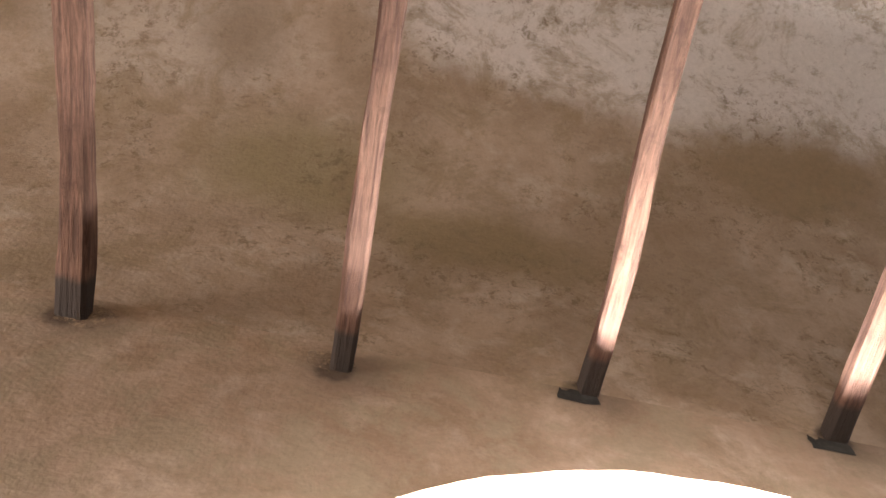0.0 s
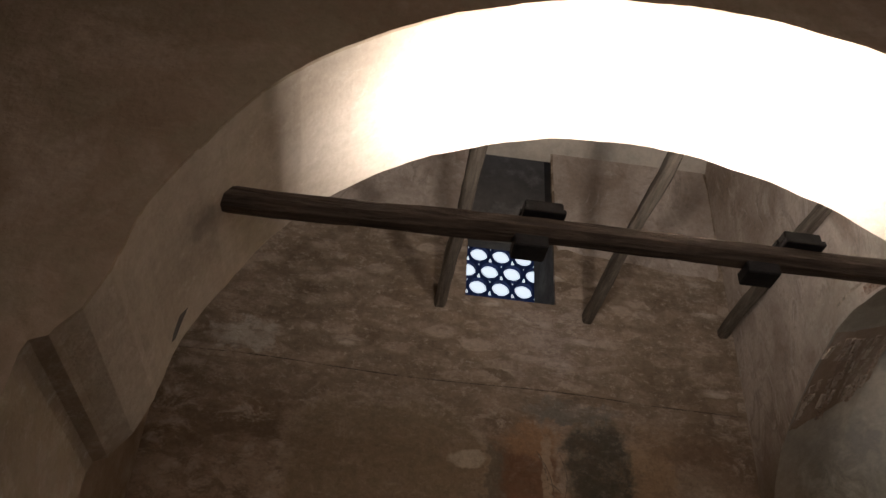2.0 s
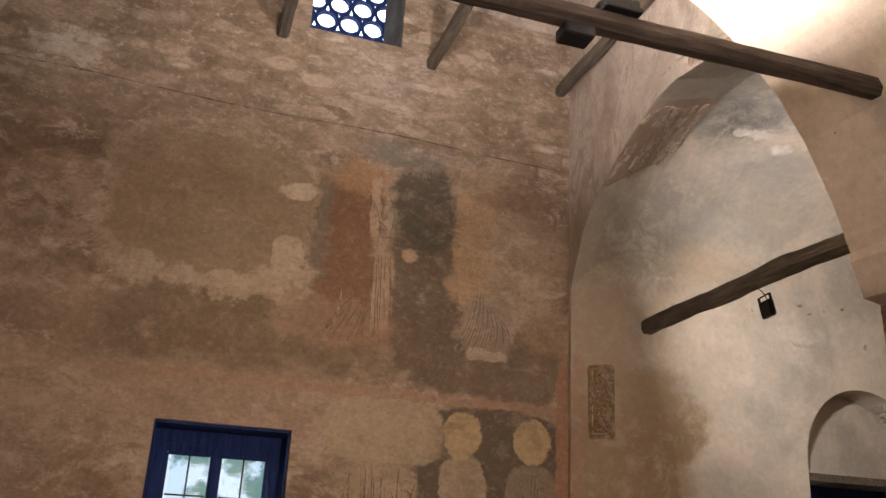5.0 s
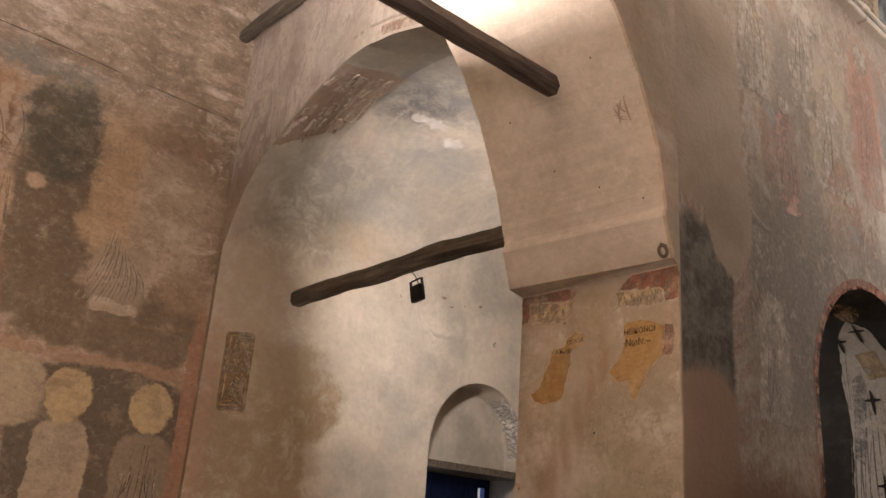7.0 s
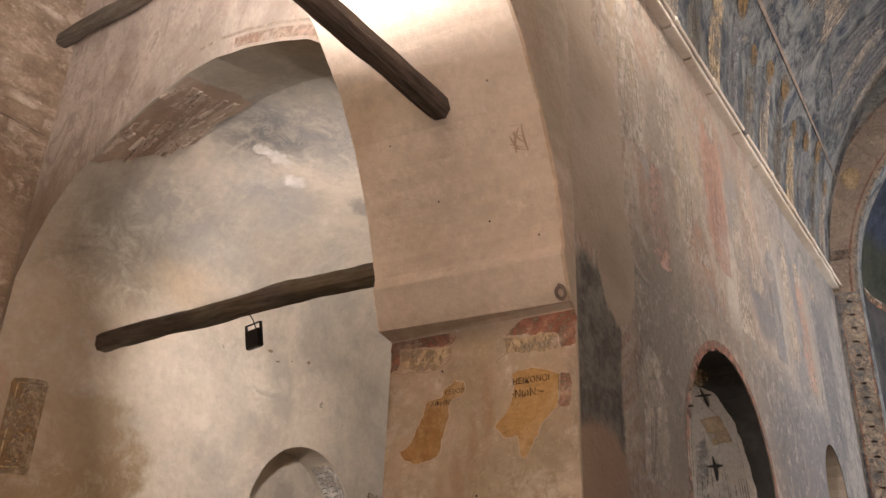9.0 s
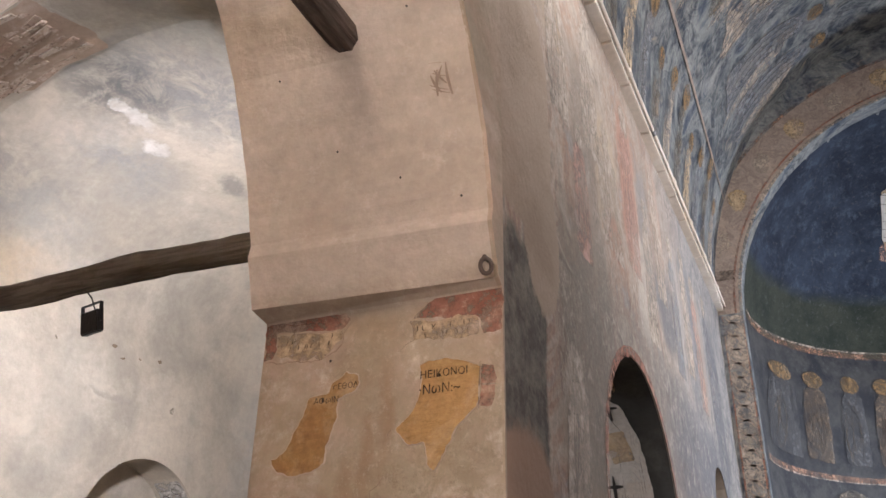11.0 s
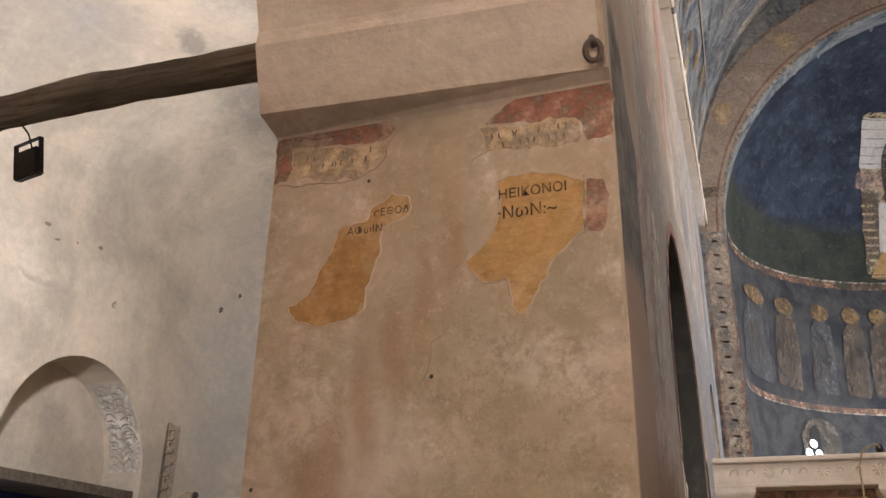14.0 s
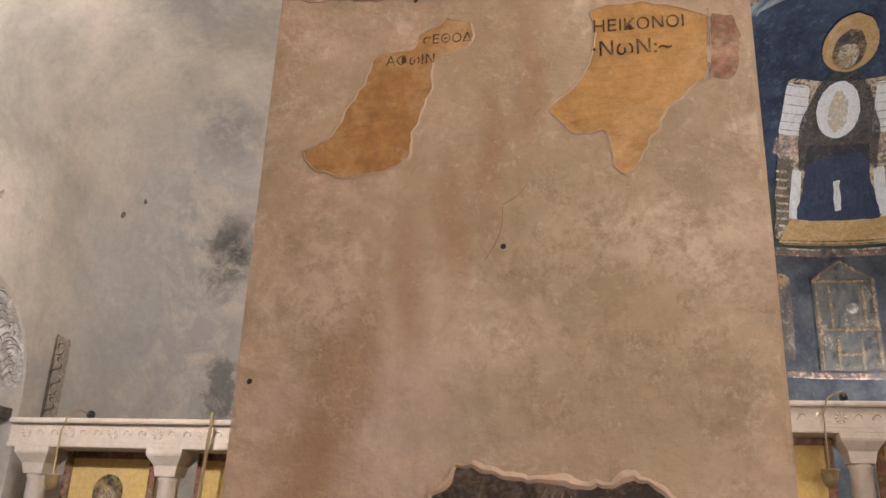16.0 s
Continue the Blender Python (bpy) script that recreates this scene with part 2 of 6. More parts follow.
def aisle_wall():
    """Faded frescoes between coats of repair plaster, dry courses of masonry above."""
    n = Nodes("aisle_fresco_wall")
    v = n.stretch(0.9, 1, 1.35)
    c = n.mix(n.ramp(n.noise(0.9, 9, 0.68, 0.4, v), [(0.43, 0.0), (0.57, 1.0)]), (0.215, 0.150, 0.098), (0.415, 0.315, 0.235))
    c = n.mix(n.ramp(n.noise(2.6, 10, 0.74, 0.3, v), [(0.50, 0.0), (0.60, 0.85)]), c, (0.175, 0.120, 0.078))
    c = n.mix(n.ramp(n.noise(3.4, 10, 0.75, 0.5, v), [(0.52, 0.0), (0.62, 0.9)]), c, (0.50, 0.41, 0.325))
    c = n.mix(n.ramp(n.noise(0.45, 4, 0.5), [(0.45, 0.0), (0.65, 0.5)]), c, (0.36, 0.265, 0.185))
    m = n.tree.nodes.new("ShaderNodeMapping")
    n.put(m.inputs["Vector"], n.warp(0.07, 3.2, 6))
    m.inputs["Scale"].default_value = (2.7, 0.05, 6.4)
    cells, gaps = n.voronoi(1.0, m.outputs[0], "Color"), n.voronoi(1.0, m.outputs[0])
    stones = n.ramp(cells, [(0.15, (0.17, 0.122, 0.08)), (0.4, (0.42, 0.33, 0.25)), (0.6, (0.26, 0.19, 0.13)), (0.85, (0.58, 0.485, 0.39))])
    stones = n.mix(n.ramp(gaps, [(0.42, 0.0), (0.62, 0.75)]), stones, (0.19, 0.135, 0.09))
    high = n.maths("SUBTRACT", n.maths("ADD", n.axis(2), n.maths("MULTIPLY", n.noise(1.3, 8, 0.7), 1.4)), 5.7)
    bare = n.maths("MULTIPLY", n.ramp(high, [(0.25, 0.0), (0.75, 0.85)]), n.ramp(n.noise(1.8, 9, 0.72, 0.4), [(0.38, 0.25), (0.56, 1.0)]))
    c = n.mix(bare, c, stones)
    w, fine = n.warp(0.36, 2.8, 10), n.warp(0.09, 5.0, 9)
    worn = n.ramp(n.noise(3.1, 10, 0.76, 0.5), [(0.34, 0.4), (0.48, 1.0)])
    for colour, x, z, a, b, soft, much, sq in (
            ((0.46, 0.37, 0.27), -0.25, 4.55, 1.06, 0.84, 0.02, 0.8, True),
            ((0.265, 0.195, 0.125), -0.30, 4.64, 0.97, 0.72, 0.02, 0.9, True),
            ((0.27, 0.20, 0.13), -0.55, 4.35, 0.45, 0.30, 0.6, 0.6, False),
            ((0.24, 0.175, 0.12), -0.75, 5.6, 1.3, 0.16, 0.5, 0.7, False),
            ((0.60, 0.54, 0.46), -1.93, 5.98, 0.30, 0.20, 0.12, 0.9, True),
            ((0.13, 0.095, 0.06), -1.35, 6.35, 0.40, 0.50, 0.6, 0.75, False),
            ((0.16, 0.115, 0.075), -0.6, 6.75, 0.35, 0.35, 0.6, 0.6, False),
            ((0.17, 0.125, 0.08), 2.6, 6.3, 0.45, 0.40, 0.6, 0.55, False),
            ((0.20, 0.145, 0.095), 0.2, 5.95, 0.7, 0.14, 0.6, 0.6, False),
            ((0.22, 0.16, 0.105), 2.2, 5.95, 0.6, 0.12, 0.6, 0.6, False),
            ((0.175, 0.128, 0.08), 0.1, 3.33, 1.30, 0.38, 0.22, 0.85, True),
            ((0.46, 0.36, 0.26), 0.2, 3.70, 0.5, 0.05, 0.4, 0.6, True),
            ((0.32, 0.215, 0.145), 0.55, 3.60, 0.18, 0.28, 0.2, 0.7, True),
            ((0.15, 0.12, 0.085), 0.84, 4.50, 0.16, 0.60, 0.3, 0.85, True),
            ((0.135, 0.102, 0.07), 1.9, 3.85, 0.38, 0.80, 0.25, 0.9, True),
            ((0.15, 0.112, 0.075), 2.7, 3.25, 0.95, 0.30, 0.3, 0.85, True),
            ((0.215, 0.118, 0.07), 1.10, 4.25, 0.30, 0.90, 0.25, 0.95, True),
            ((0.29, 0.185, 0.12), 1.18, 3.55, 0.48, 0.24, 0.3, 0.85, True),
            ((0.38, 0.225, 0.125), 1.18, 5.12, 0.30, 0.18, 0.25, 0.9, False),
            ((0.085, 0.083, 0.064), 1.90, 4.88, 0.38, 0.50, 0.10, 0.92, False),
            ((0.20, 0.19, 0.165), 1.60, 5.49, 0.52, 0.11, 0.25, 0.85, True),
            ((0.43, 0.295, 0.18), 2.45, 4.60, 0.26, 0.75, 0.35, 0.75, True),
            ((0.52, 0.42, 0.32), 3.05, 4.55, 0.42, 0.45, 0.5, 0.55, False),
            ((0.23, 0.15, 0.095), 2.90, 5.20, 0.40, 0.13, 0.4, 0.8, False),
            ((0.25, 0.17, 0.11), 3.30, 3.65, 0.22, 0.22, 0.5, 0.8, False),
            ((0.36, 0.255, 0.18), 0.10, 2.72, 1.30, 0.34, 0.4, 0.55, True),
            ((0.26, 0.19, 0.125), 1.25, 1.95, 0.16, 0.6, 0.5, 0.7, True),
            ((0.50, 0.42, 0.38), 1.35, 6.35, 0.45, 0.50, 0.7, 0.55, False)):
        c = n.blot(c, colour, (x, 8.52, z), (a, 50, b), soft + 0.12, much, w, sq, wear=worn)
    for colour, x, z, a, b, soft, much, sq in (
            ((0.50, 0.38, 0.27), 1.33, 4.85, 0.05, 0.34, 0.4, 0.85, True),
            ((0.44, 0.31, 0.21), 1.46, 3.95, 0.10, 0.42, 0.35, 0.8, True),
            ((0.50, 0.36, 0.25), 1.72, 4.36, 0.09, 0.07, 0.25, 0.9, False),
            ((0.52, 0.43, 0.32), 0.52, 4.86, 0.19, 0.09, 0.12, 1.0, False),
            ((0.47, 0.385, 0.28), 0.47, 4.15, 0.16, 0.22, 0.12, 0.9, True),
            ((0.31, 0.245, 0.18), 2.62, 3.70, 0.26, 0.32, 0.3, 0.8, True),
            ((0.46, 0.37, 0.28), 2.60, 3.40, 0.22, 0.06, 0.25, 0.85, True),
            ((0.34, 0.215, 0.145), 1.3, 2.90, 2.45, 0.055, 0.3, 0.75, True),
            ((0.115, 0.092, 0.066), 2.72, 2.20, 0.78, 0.66, 0.03, 0.95, True),
            ((0.395, 0.315, 0.215), 1.60, 2.55, 0.60, 0.30, 0.05, 0.95, True),
            ((0.42, 0.33, 0.23), 2.42, 1.80, 0.25, 0.56, 0.05, 0.9, True),
            ((0.29, 0.225, 0.16), 3.15, 1.82, 0.28, 0.50, 0.12, 0.8, True),
            ((0.385, 0.295, 0.20), 1.56, 1.72, 0.40, 0.54, 0.08, 0.85, True),
            ((0.46, 0.345, 0.195), 2.40, 2.57, 0.20, 0.235, 0.035, 1.0, False),
            ((0.46, 0.345, 0.195), 3.14, 2.57, 0.21, 0.235, 0.035, 1.0, False),
            ((0.34, 0.185, 0.118), 3.49, 2.1, 0.085, 1.45, 0.15, 0.9, True)):
        c = n.blot(c, colour, (x, 8.52, z), (a, 50, b), soft + 0.03, much, fine, sq, wear=worn)
    c = n.mix(n.maths("MULTIPLY", bare, 0.62), c, stones)
    c = n.mix(n.maths("MULTIPLY", n.ramp(n.noise(5.2, 9, 0.75, 0.2, n.stretch(0.6, 1, 1.5)), [(0.49, 0.0), (0.58, 0.6)]), n.ramp(high, [(0.0, 0.35), (0.6, 0.9)])), c, (0.17, 0.122, 0.08))
    c = n.mix(n.maths("MULTIPLY", n.ramp(n.noise(12, 10, 0.8, 0.2, v), [(0.53, 0.0), (0.64, 0.6)]), n.ramp(high, [(0.0, 0.35), (0.6, 1.0)])), c, (0.53, 0.44, 0.35))
    c = n.mix(n.ramp(n.noise(10, 10, 0.8, 0.2, v), [(0.55, 0.0), (0.68, 0.55)]), c, (0.14, 0.10, 0.065))
    c = n.mix(0.5, c, n.ramp(n.noise(24, 8, 0.76), [(0.28, 0.35), (0.66, 1.12)]), "MULTIPLY")
    h = n.mix(0.45, n.noise(4.0, 9, 0.7, 0.2, v), n.noise(34, 5, 0.62))
    h = n.mix(n.maths("MULTIPLY", bare, 0.5), h, n.ramp(gaps, [(0.3, 0.8), (0.65, 0.2)]))
    return n.done(c, 0.92, h, 0.5, 0.04)


def chapel_blots(n, c, w, fine):
    worn = n.ramp(n.noise(3.4, 10, 0.76, 0.5), [(0.40, 0.35), (0.54, 1.0)])
    for colour, place, size, soft, much, sq in (
            ((0.33, 0.245, 0.155), (4.05, 8.35, 2.35), (0.66, 0.9, 0.98), 0.14, 0.95, True),
            ((0.33, 0.25, 0.155), (4.55, 8.30, 2.90), (0.58, 0.9, 0.48), 0.15, 0.95, False),
            ((0.30, 0.22, 0.14), (3.95, 8.4, 2.3), (0.95, 0.9, 1.05), 0.25, 0.6, True),
            ((0.30, 0.215, 0.13), (4.65, 8.30, 2.65), (0.28, 0.7, 0.25), 0.6, 0.7, False),
            ((0.43, 0.345, 0.25), (3.75, 8.40, 3.95), (0.42, 0.8, 0.95), 0.6, 0.75, True),
            ((0.36, 0.29, 0.21), (4.15, 8.40, 3.75), (0.55, 0.6, 0.9), 0.8, 0.6, True),
            ((0.36, 0.33, 0.27), (3.95, 6.0, 5.70), (0.45, 1.1, 0.5), 0.6, 0.6, True),
            ((0.17, 0.155, 0.13), (4.35, 8.2, 4.85), (0.60, 0.6, 0.50), 0.8, 0.75, False),
            ((0.29, 0.28, 0.265), (4.75, 8.05, 5.25), (0.55, 0.4, 0.30), 0.8, 0.7, False),
            ((0.60, 0.47, 0.32), (5.10, 8.30, 4.72), (0.40, 0.5, 0.22), 0.9, 0.6, False),
            ((0.13, 0.135, 0.14), (4.75, 6.95, 5.85), (0.45, 0.36, 0.5), 0.75, 0.85, False),
            ((0.22, 0.23, 0.24), (5.25, 6.45, 5.90), (0.90, 0.45, 0.5), 0.7, 0.7, False),
            ((0.30, 0.31, 0.32), (5.35, 7.55, 5.60), (0.55, 0.25, 0.5), 0.8, 0.55, False),
            ((0.33, 0.33, 0.29), (4.30, 5.75, 5.80), (0.55, 0.60, 0.6), 0.5, 0.7, False),
            ((0.30, 0.30, 0.295), (9.45, 7.7, 3.9), (0.75, 0.75, 1.9), 0.7, 0.75, False),
            ((0.40, 0.405, 0.40), (8.75, 8.2, 3.7), (0.55, 0.5, 1.2), 0.9, 0.35, False),
            ((0.085, 0.082, 0.078), (9.66, 7.55, 4.35), (0.16, 0.16, 0.42), 0.7, 0.9, False),
            ((0.14, 0.135, 0.13), (9.72, 7.45, 2.95), (0.12, 0.12, 0.30), 0.4, 0.85, True),
            ((0.24, 0.23, 0.22), (9.1, 7.45, 5.45), (0.35, 0.25, 0.25), 0.8, 0.7, False),
            ((0.20, 0.195, 0.19), (7.4, 7.0, 5.83), (0.6, 0.35, 0.4), 0.7, 0.6, False),
            ((0.40, 0.39, 0.36), (5.35, 8.15, 5.10), (0.40, 0.3, 0.22), 0.8, 0.6, False)):
        c = n.blot(c, colour, place, size, soft, much, w, sq, wear=worn)
    for colour, place, size, soft, much in (
            ((0.70, 0.67, 0.63), (5.10, 7.13, 5.79), (0.17, 0.07, 0.4), 0.3, 0.85),
            ((0.74, 0.71, 0.67), (5.45, 7.25, 5.77), (0.13, 0.06, 0.4), 0.35, 0.8),
            ((0.72, 0.69, 0.65), (4.87, 7.14, 5.80), (0.09, 0.06, 0.4), 0.2, 0.9),
            ((0.40, 0.36, 0.31), (6.45, 8.30, 3.92), (0.32, 0.5, 0.03), 0.5, 0.9),
            ((0.24, 0.225, 0.205), (6.34, 7.10, 5.80), (0.22, 0.10, 0.4), 0.4, 0.75),
            ((0.38, 0.24, 0.17), (3.62, 8.46, 2.6), (0.07, 0.4, 1.0), 0.3, 0.7)):
        c = n.blot(c, colour, place, size, soft, much, fine, wear=worn)
    return c


def chapel_coat():
    """Whitewash over damp plaster: grey clouds in the vault, a brown stain below."""
    n = Nodes("chapel_plaster")
    c = n.mix(n.ramp(n.noise(0.7, 8, 0.62, 0.3), [(0.42, 0.0), (0.58, 1.0)]), (0.42, 0.375, 0.315), (0.60, 0.525, 0.43))
    c = n.mix(n.ramp(n.noise(1.9, 9, 0.66, 0.25), [(0.5, 0.0), (0.68, 0.6)]), c, (0.66, 0.60, 0.505))
    c = n.mix(n.ramp(n.noise(1.1, 6, 0.58, 0.4), [(0.50, 0.0), (0.64, 0.38)]), c, (0.38, 0.36, 0.315))
    c = chapel_blots(n, c, n.warp(0.34, 2.3, 10), n.warp(0.14, 5.0, 9))
    c = n.mix(n.ramp(n.noise(6.5, 9, 0.76), [(0.56, 0.0), (0.68, 0.35)]), c, (0.40, 0.35, 0.29))
    c = n.mix(0.3, c, n.ramp(n.noise(16, 8, 0.75), [(0.3, 0.4), (0.7, 1.05)]), "MULTIPLY")
    h = n.mix(0.3, n.noise(2.6, 9, 0.62), n.noise(28, 5, 0.6))
    return n.done(c, 0.92, h, 0.35, 0.05)


def cross_wall():
    """Pale streaked fresco of the cross wall over the chapel's vault."""
    n = Nodes("streaked_fresco")
    v = n.stretch(1, 1.3, 0.6)
    c = n.mix(n.ramp(n.noise(1.1, 8, 0.66, 0.8, v), [(0.38, 0.0), (0.6, 1.0)]), (0.34, 0.265, 0.21), (0.55, 0.465, 0.39))
    wave = n.maths("FRACT", n.maths("MULTIPLY", n.noise(1.6, 7, 0.6, 0.9, v), 6.0))
    where = n.ramp(n.noise(2.1, 7, 0.66, 0.4), [(0.46, 0.0), (0.60, 0.6)])
    c = n.mix(n.maths("MULTIPLY", n.ramp(wave, [(0.0, 1.0), (0.14, 0.0), (0.82, 0.0), (1.0, 1.0)]), where), c, (0.24, 0.20, 0.17))
    c = n.mix(n.maths("MULTIPLY", n.ramp(wave, [(0.16, 0.0), (0.3, 1.0), (0.45, 0.0)]), where), c, (0.64, 0.57, 0.50))
    c = chapel_blots(n, c, n.warp(0.34, 2.3, 10), n.warp(0.14, 5.0, 9))
    c = n.mix(n.ramp(n.noise(9, 9, 0.78), [(0.54, 0.0), (0.66, 0.6)]), c, (0.28, 0.21, 0.16))
    c = n.mix(0.4, c, n.ramp(n.noise(22, 8, 0.75), [(0.3, 0.4), (0.7, 1.08)]), "MULTIPLY")
    h = n.mix(0.4, n.noise(3.6, 9, 0.68), n.noise(30, 5, 0.6))
    return n.done(c, 0.92, h, 0.4, 0.04)


WALL_A, CHAPEL, STREAKED = aisle_wall(), chapel_coat(), cross_wall()
BEMA_VAULT = painted("bema_vault_fresco", [(0.015, 0.021, 0.036), (0.05, 0.068, 0.10), (0.25, 0.26, 0.245), (0.035, 0.045, 0.062), (0.18, 0.18, 0.165), (0.42, 0.34, 0.25)], 0.85, (1.0, 0.55, 0.8), wear=0.35, lines=0.45, ink=(0.02, 0.02, 0.025), bare=(0.42, 0.41, 0.375), grain=0.45)


def apse_ground():
    """Mottled blue over a dark green foreground in the half dome, blue-grey below."""
    n = Nodes("apse_blue_ground")
    c = n.mix(n.ramp(n.noise(1.6, 9, 0.7, 0.4), [(0.40, 0.0), (0.60, 1.0)]), (0.015, 0.020, 0.034), (0.036, 0.048, 0.072))
    c = n.mix(n.ramp(n.noise(5, 10, 0.76, 0.4), [(0.52, 0.0), (0.64, 0.6)]), c, (0.075, 0.095, 0.125))
    z = n.maths("ADD", n.axis(2), n.maths("MULTIPLY", n.noise(1.4, 7, 0.6), 0.35))
    green = n.mix(n.ramp(n.noise(2, 8, 0.7), [(0.4, 0.0), (0.6, 1.0)]), (0.024, 0.030, 0.022), (0.045, 0.050, 0.036))
    lower = n.mix(n.ramp(n.noise(2.2, 8, 0.7), [(0.4, 0.0), (0.6, 1.0)]), (0.026, 0.027, 0.031), (0.068, 0.066, 0.062))
    c = n.mix(n.ramp(n.maths("SUBTRACT", z, 7.0), [(0.40, 1.0), (0.62, 0.0)]), c, green)
    c = n.mix(n.maths("LESS_THAN", n.axis(2), 6.40), c, lower)
    c = n.mix(n.ramp(n.noise(11, 10, 0.8), [(0.55, 0.0), (0.67, 0.5)]), c, (0.13, 0.13, 0.125))
    c = n.mix(0.45, c, n.ramp(n.noise(26, 8, 0.75), [(0.28, 0.3), (0.66, 1.15)]), "MULTIPLY")
    return n.done(c, 0.85, n.noise(6, 9, 0.7), 0.35, 0.02)


APSE_BLUE = apse_ground()
MARBLE = plaster("templon_marble", (0.72, 0.64, 0.54), (0.55, 0.46, 0.36), (0.80, 0.74, 0.66), 0.2, 0.55)
FLOOR_MAT = plaster("floor_stone", (0.3, 0.26, 0.22), (0.18, 0.15, 0.12), (0.4, 0.36, 0.3), 0.4, 0.6)


def arcade():
    """Brown plaster towards the nave's west, worn fresco beyond an uneven edge near the sanctuary."""
    n = Nodes("arcade_surface")
    base, dark, light = (0.50, 0.395, 0.305), (0.31, 0.225, 0.155), (0.59, 0.50, 0.41)
    cloud = n.noise(0.8, 7, 0.62, 0.6)
    c = n.mix(n.ramp(cloud, [(0.33, 0.0), (0.66, 1.0)]), dark, base)
    c = n.mix(n.ramp(n.noise(2.1, 8, 0.66, 0.5), [(0.5, 0.0), (0.75, 0.7)]), c, light)
    # paler tone inside the arch, above the imposts
    soffit_tone = n.mix(n.ramp(n.noise(0.9, 8, 0.66, 0.2), [(0.38, 0.0), (0.62, 1.0)]), (0.455, 0.38, 0.30), (0.575, 0.50, 0.415))
    above = n.maths("MULTIPLY", n.ramp(n.maths("SUBTRACT", n.axis(2), 3.0), [(0.10, 0.0), (0.30, 0.9)]), n.maths("GREATER_THAN", n.axis(1), 3.51))
    c = n.mix(n.ramp(n.noise(1.5, 9, 0.75, 0.4), [(0.5, 0.0), (0.64, 0.65)]), c, (0.25, 0.195, 0.125))
    inner = n.maths("GREATER_THAN", n.axis(1), 3.5)
    c = n.mix(n.ramp(n.noise(2.4, 9, 0.7, 0.4), [(0.47, 0.0), (0.58, 0.7)]), c, (0.35, 0.295, 0.21))
    specks = n.maths("MULTIPLY", n.ramp(n.noise(13, 10, 0.8, 0.2), [(0.50, 0.0), (0.60, 0.7)]), inner)
    c = n.mix(n.maths("MULTIPLY", n.ramp(n.noise(6.5, 10, 0.78, 0.2), [(0.51, 0.0), (0.61, 0.7)]), inner), c, (0.60, 0.51, 0.415))
    c = n.mix(n.ramp(n.noise(5.5, 9, 0.78, 0.3), [(0.54, 0.0), (0.66, 0.35)]), c, (0.29, 0.235, 0.16))
    smear = n.warp(0.12, 2.6, 8)
    for colour, y, z, a, b, soft, much in (
            ((0.29, 0.225, 0.135), 4.12, 2.95, 0.14, 0.40, 0.8, 0.7),
            ((0.31, 0.25, 0.155), 4.05, 2.30, 0.30, 0.22, 0.8, 0.7),
            ((0.34, 0.28, 0.18), 3.75, 2.05, 0.22, 0.28, 0.9, 0.7),
            ((0.56, 0.485, 0.40), 4.35, 2.10, 0.25, 0.22, 0.9, 0.6),
            ((0.46, 0.385, 0.345), 4.40, 1.85, 0.25, 0.2, 0.8, 0.6),
            ((0.57, 0.49, 0.40), 3.70, 2.28, 0.20, 0.12, 0.9, 0.6),
            ((0.30, 0.25, 0.17), 3.95, 1.85, 0.25, 0.10, 0.9, 0.7)):
        c = n.blot(c, colour, (3.985, y, z), (0.6, a, b), soft, much, smear)
    mottle = n.ramp(n.noise(1.5, 5, 0.6), [(0.46, 0.08), (0.60, 0.5)])
    for y, z, a, b in ((3.78, 2.22, 0.30, 0.28), (3.80, 1.85, 0.32, 0.25), (4.02, 2.32, 0.14, 0.16), (4.50, 2.15, 0.10, 0.30)):
        mottle = n.blot(mottle, (0.95, 0.95, 0.95), (3.985, y, z), (0.6, a, b), 0.8, 0.9, smear)
    mottle = n.maths("MULTIPLY", mottle, inner)
    c = n.mix(n.maths("MULTIPLY", n.ramp(n.noise(4.6, 10, 0.76, 0.3), [(0.48, 0.0), (0.58, 0.9)]), mottle), c, (0.275, 0.225, 0.145))
    c = n.mix(n.maths("MULTIPLY", specks, mottle), c, (0.22, 0.175, 0.11))
    c = n.mix(n.maths("MULTIPLY", n.ramp(n.noise(3.1, 10, 0.78, 0.4), [(0.50, 0.0), (0.57, 0.55)]), inner), c, (0.36, 0.285, 0.195))
    run = n.warp(0.07, 3.5, 8)
    for y, z, a, b in ((4.03, 2.68, 0.035, 0.20), (4.12, 2.50, 0.035, 0.17), (4.21, 2.33, 0.035, 0.17), (4.31, 2.16, 0.04, 0.17), (4.41, 2.0, 0.045, 0.17), (4.48, 1.84, 0.06, 0.17), (4.53, 1.68, 0.07, 0.17)):
        c = n.blot(c, (0.28, 0.175, 0.10), (3.985, y, z), (0.6, a, b), 0.85, 0.62, run)
    c = n.mix(n.maths("MULTIPLY", n.ramp(n.noise(26, 10, 0.8, 0.3), [(0.55, 0.0), (0.64, 0.4)]), inner), c, (0.56, 0.47, 0.375))
    soffit_tone = n.mix(n.ramp(n.noise(1.7, 9, 0.72, 0.3), [(0.52, 0.0), (0.66, 0.5)]), soffit_tone, (0.40, 0.335, 0.26))
    soffit_tone = n.mix(n.ramp(n.noise(8, 10, 0.78), [(0.55, 0.0), (0.66, 0.5)]), soffit_tone, (0.64, 0.57, 0.49))
    c = n.mix(above, c, soffit_tone)
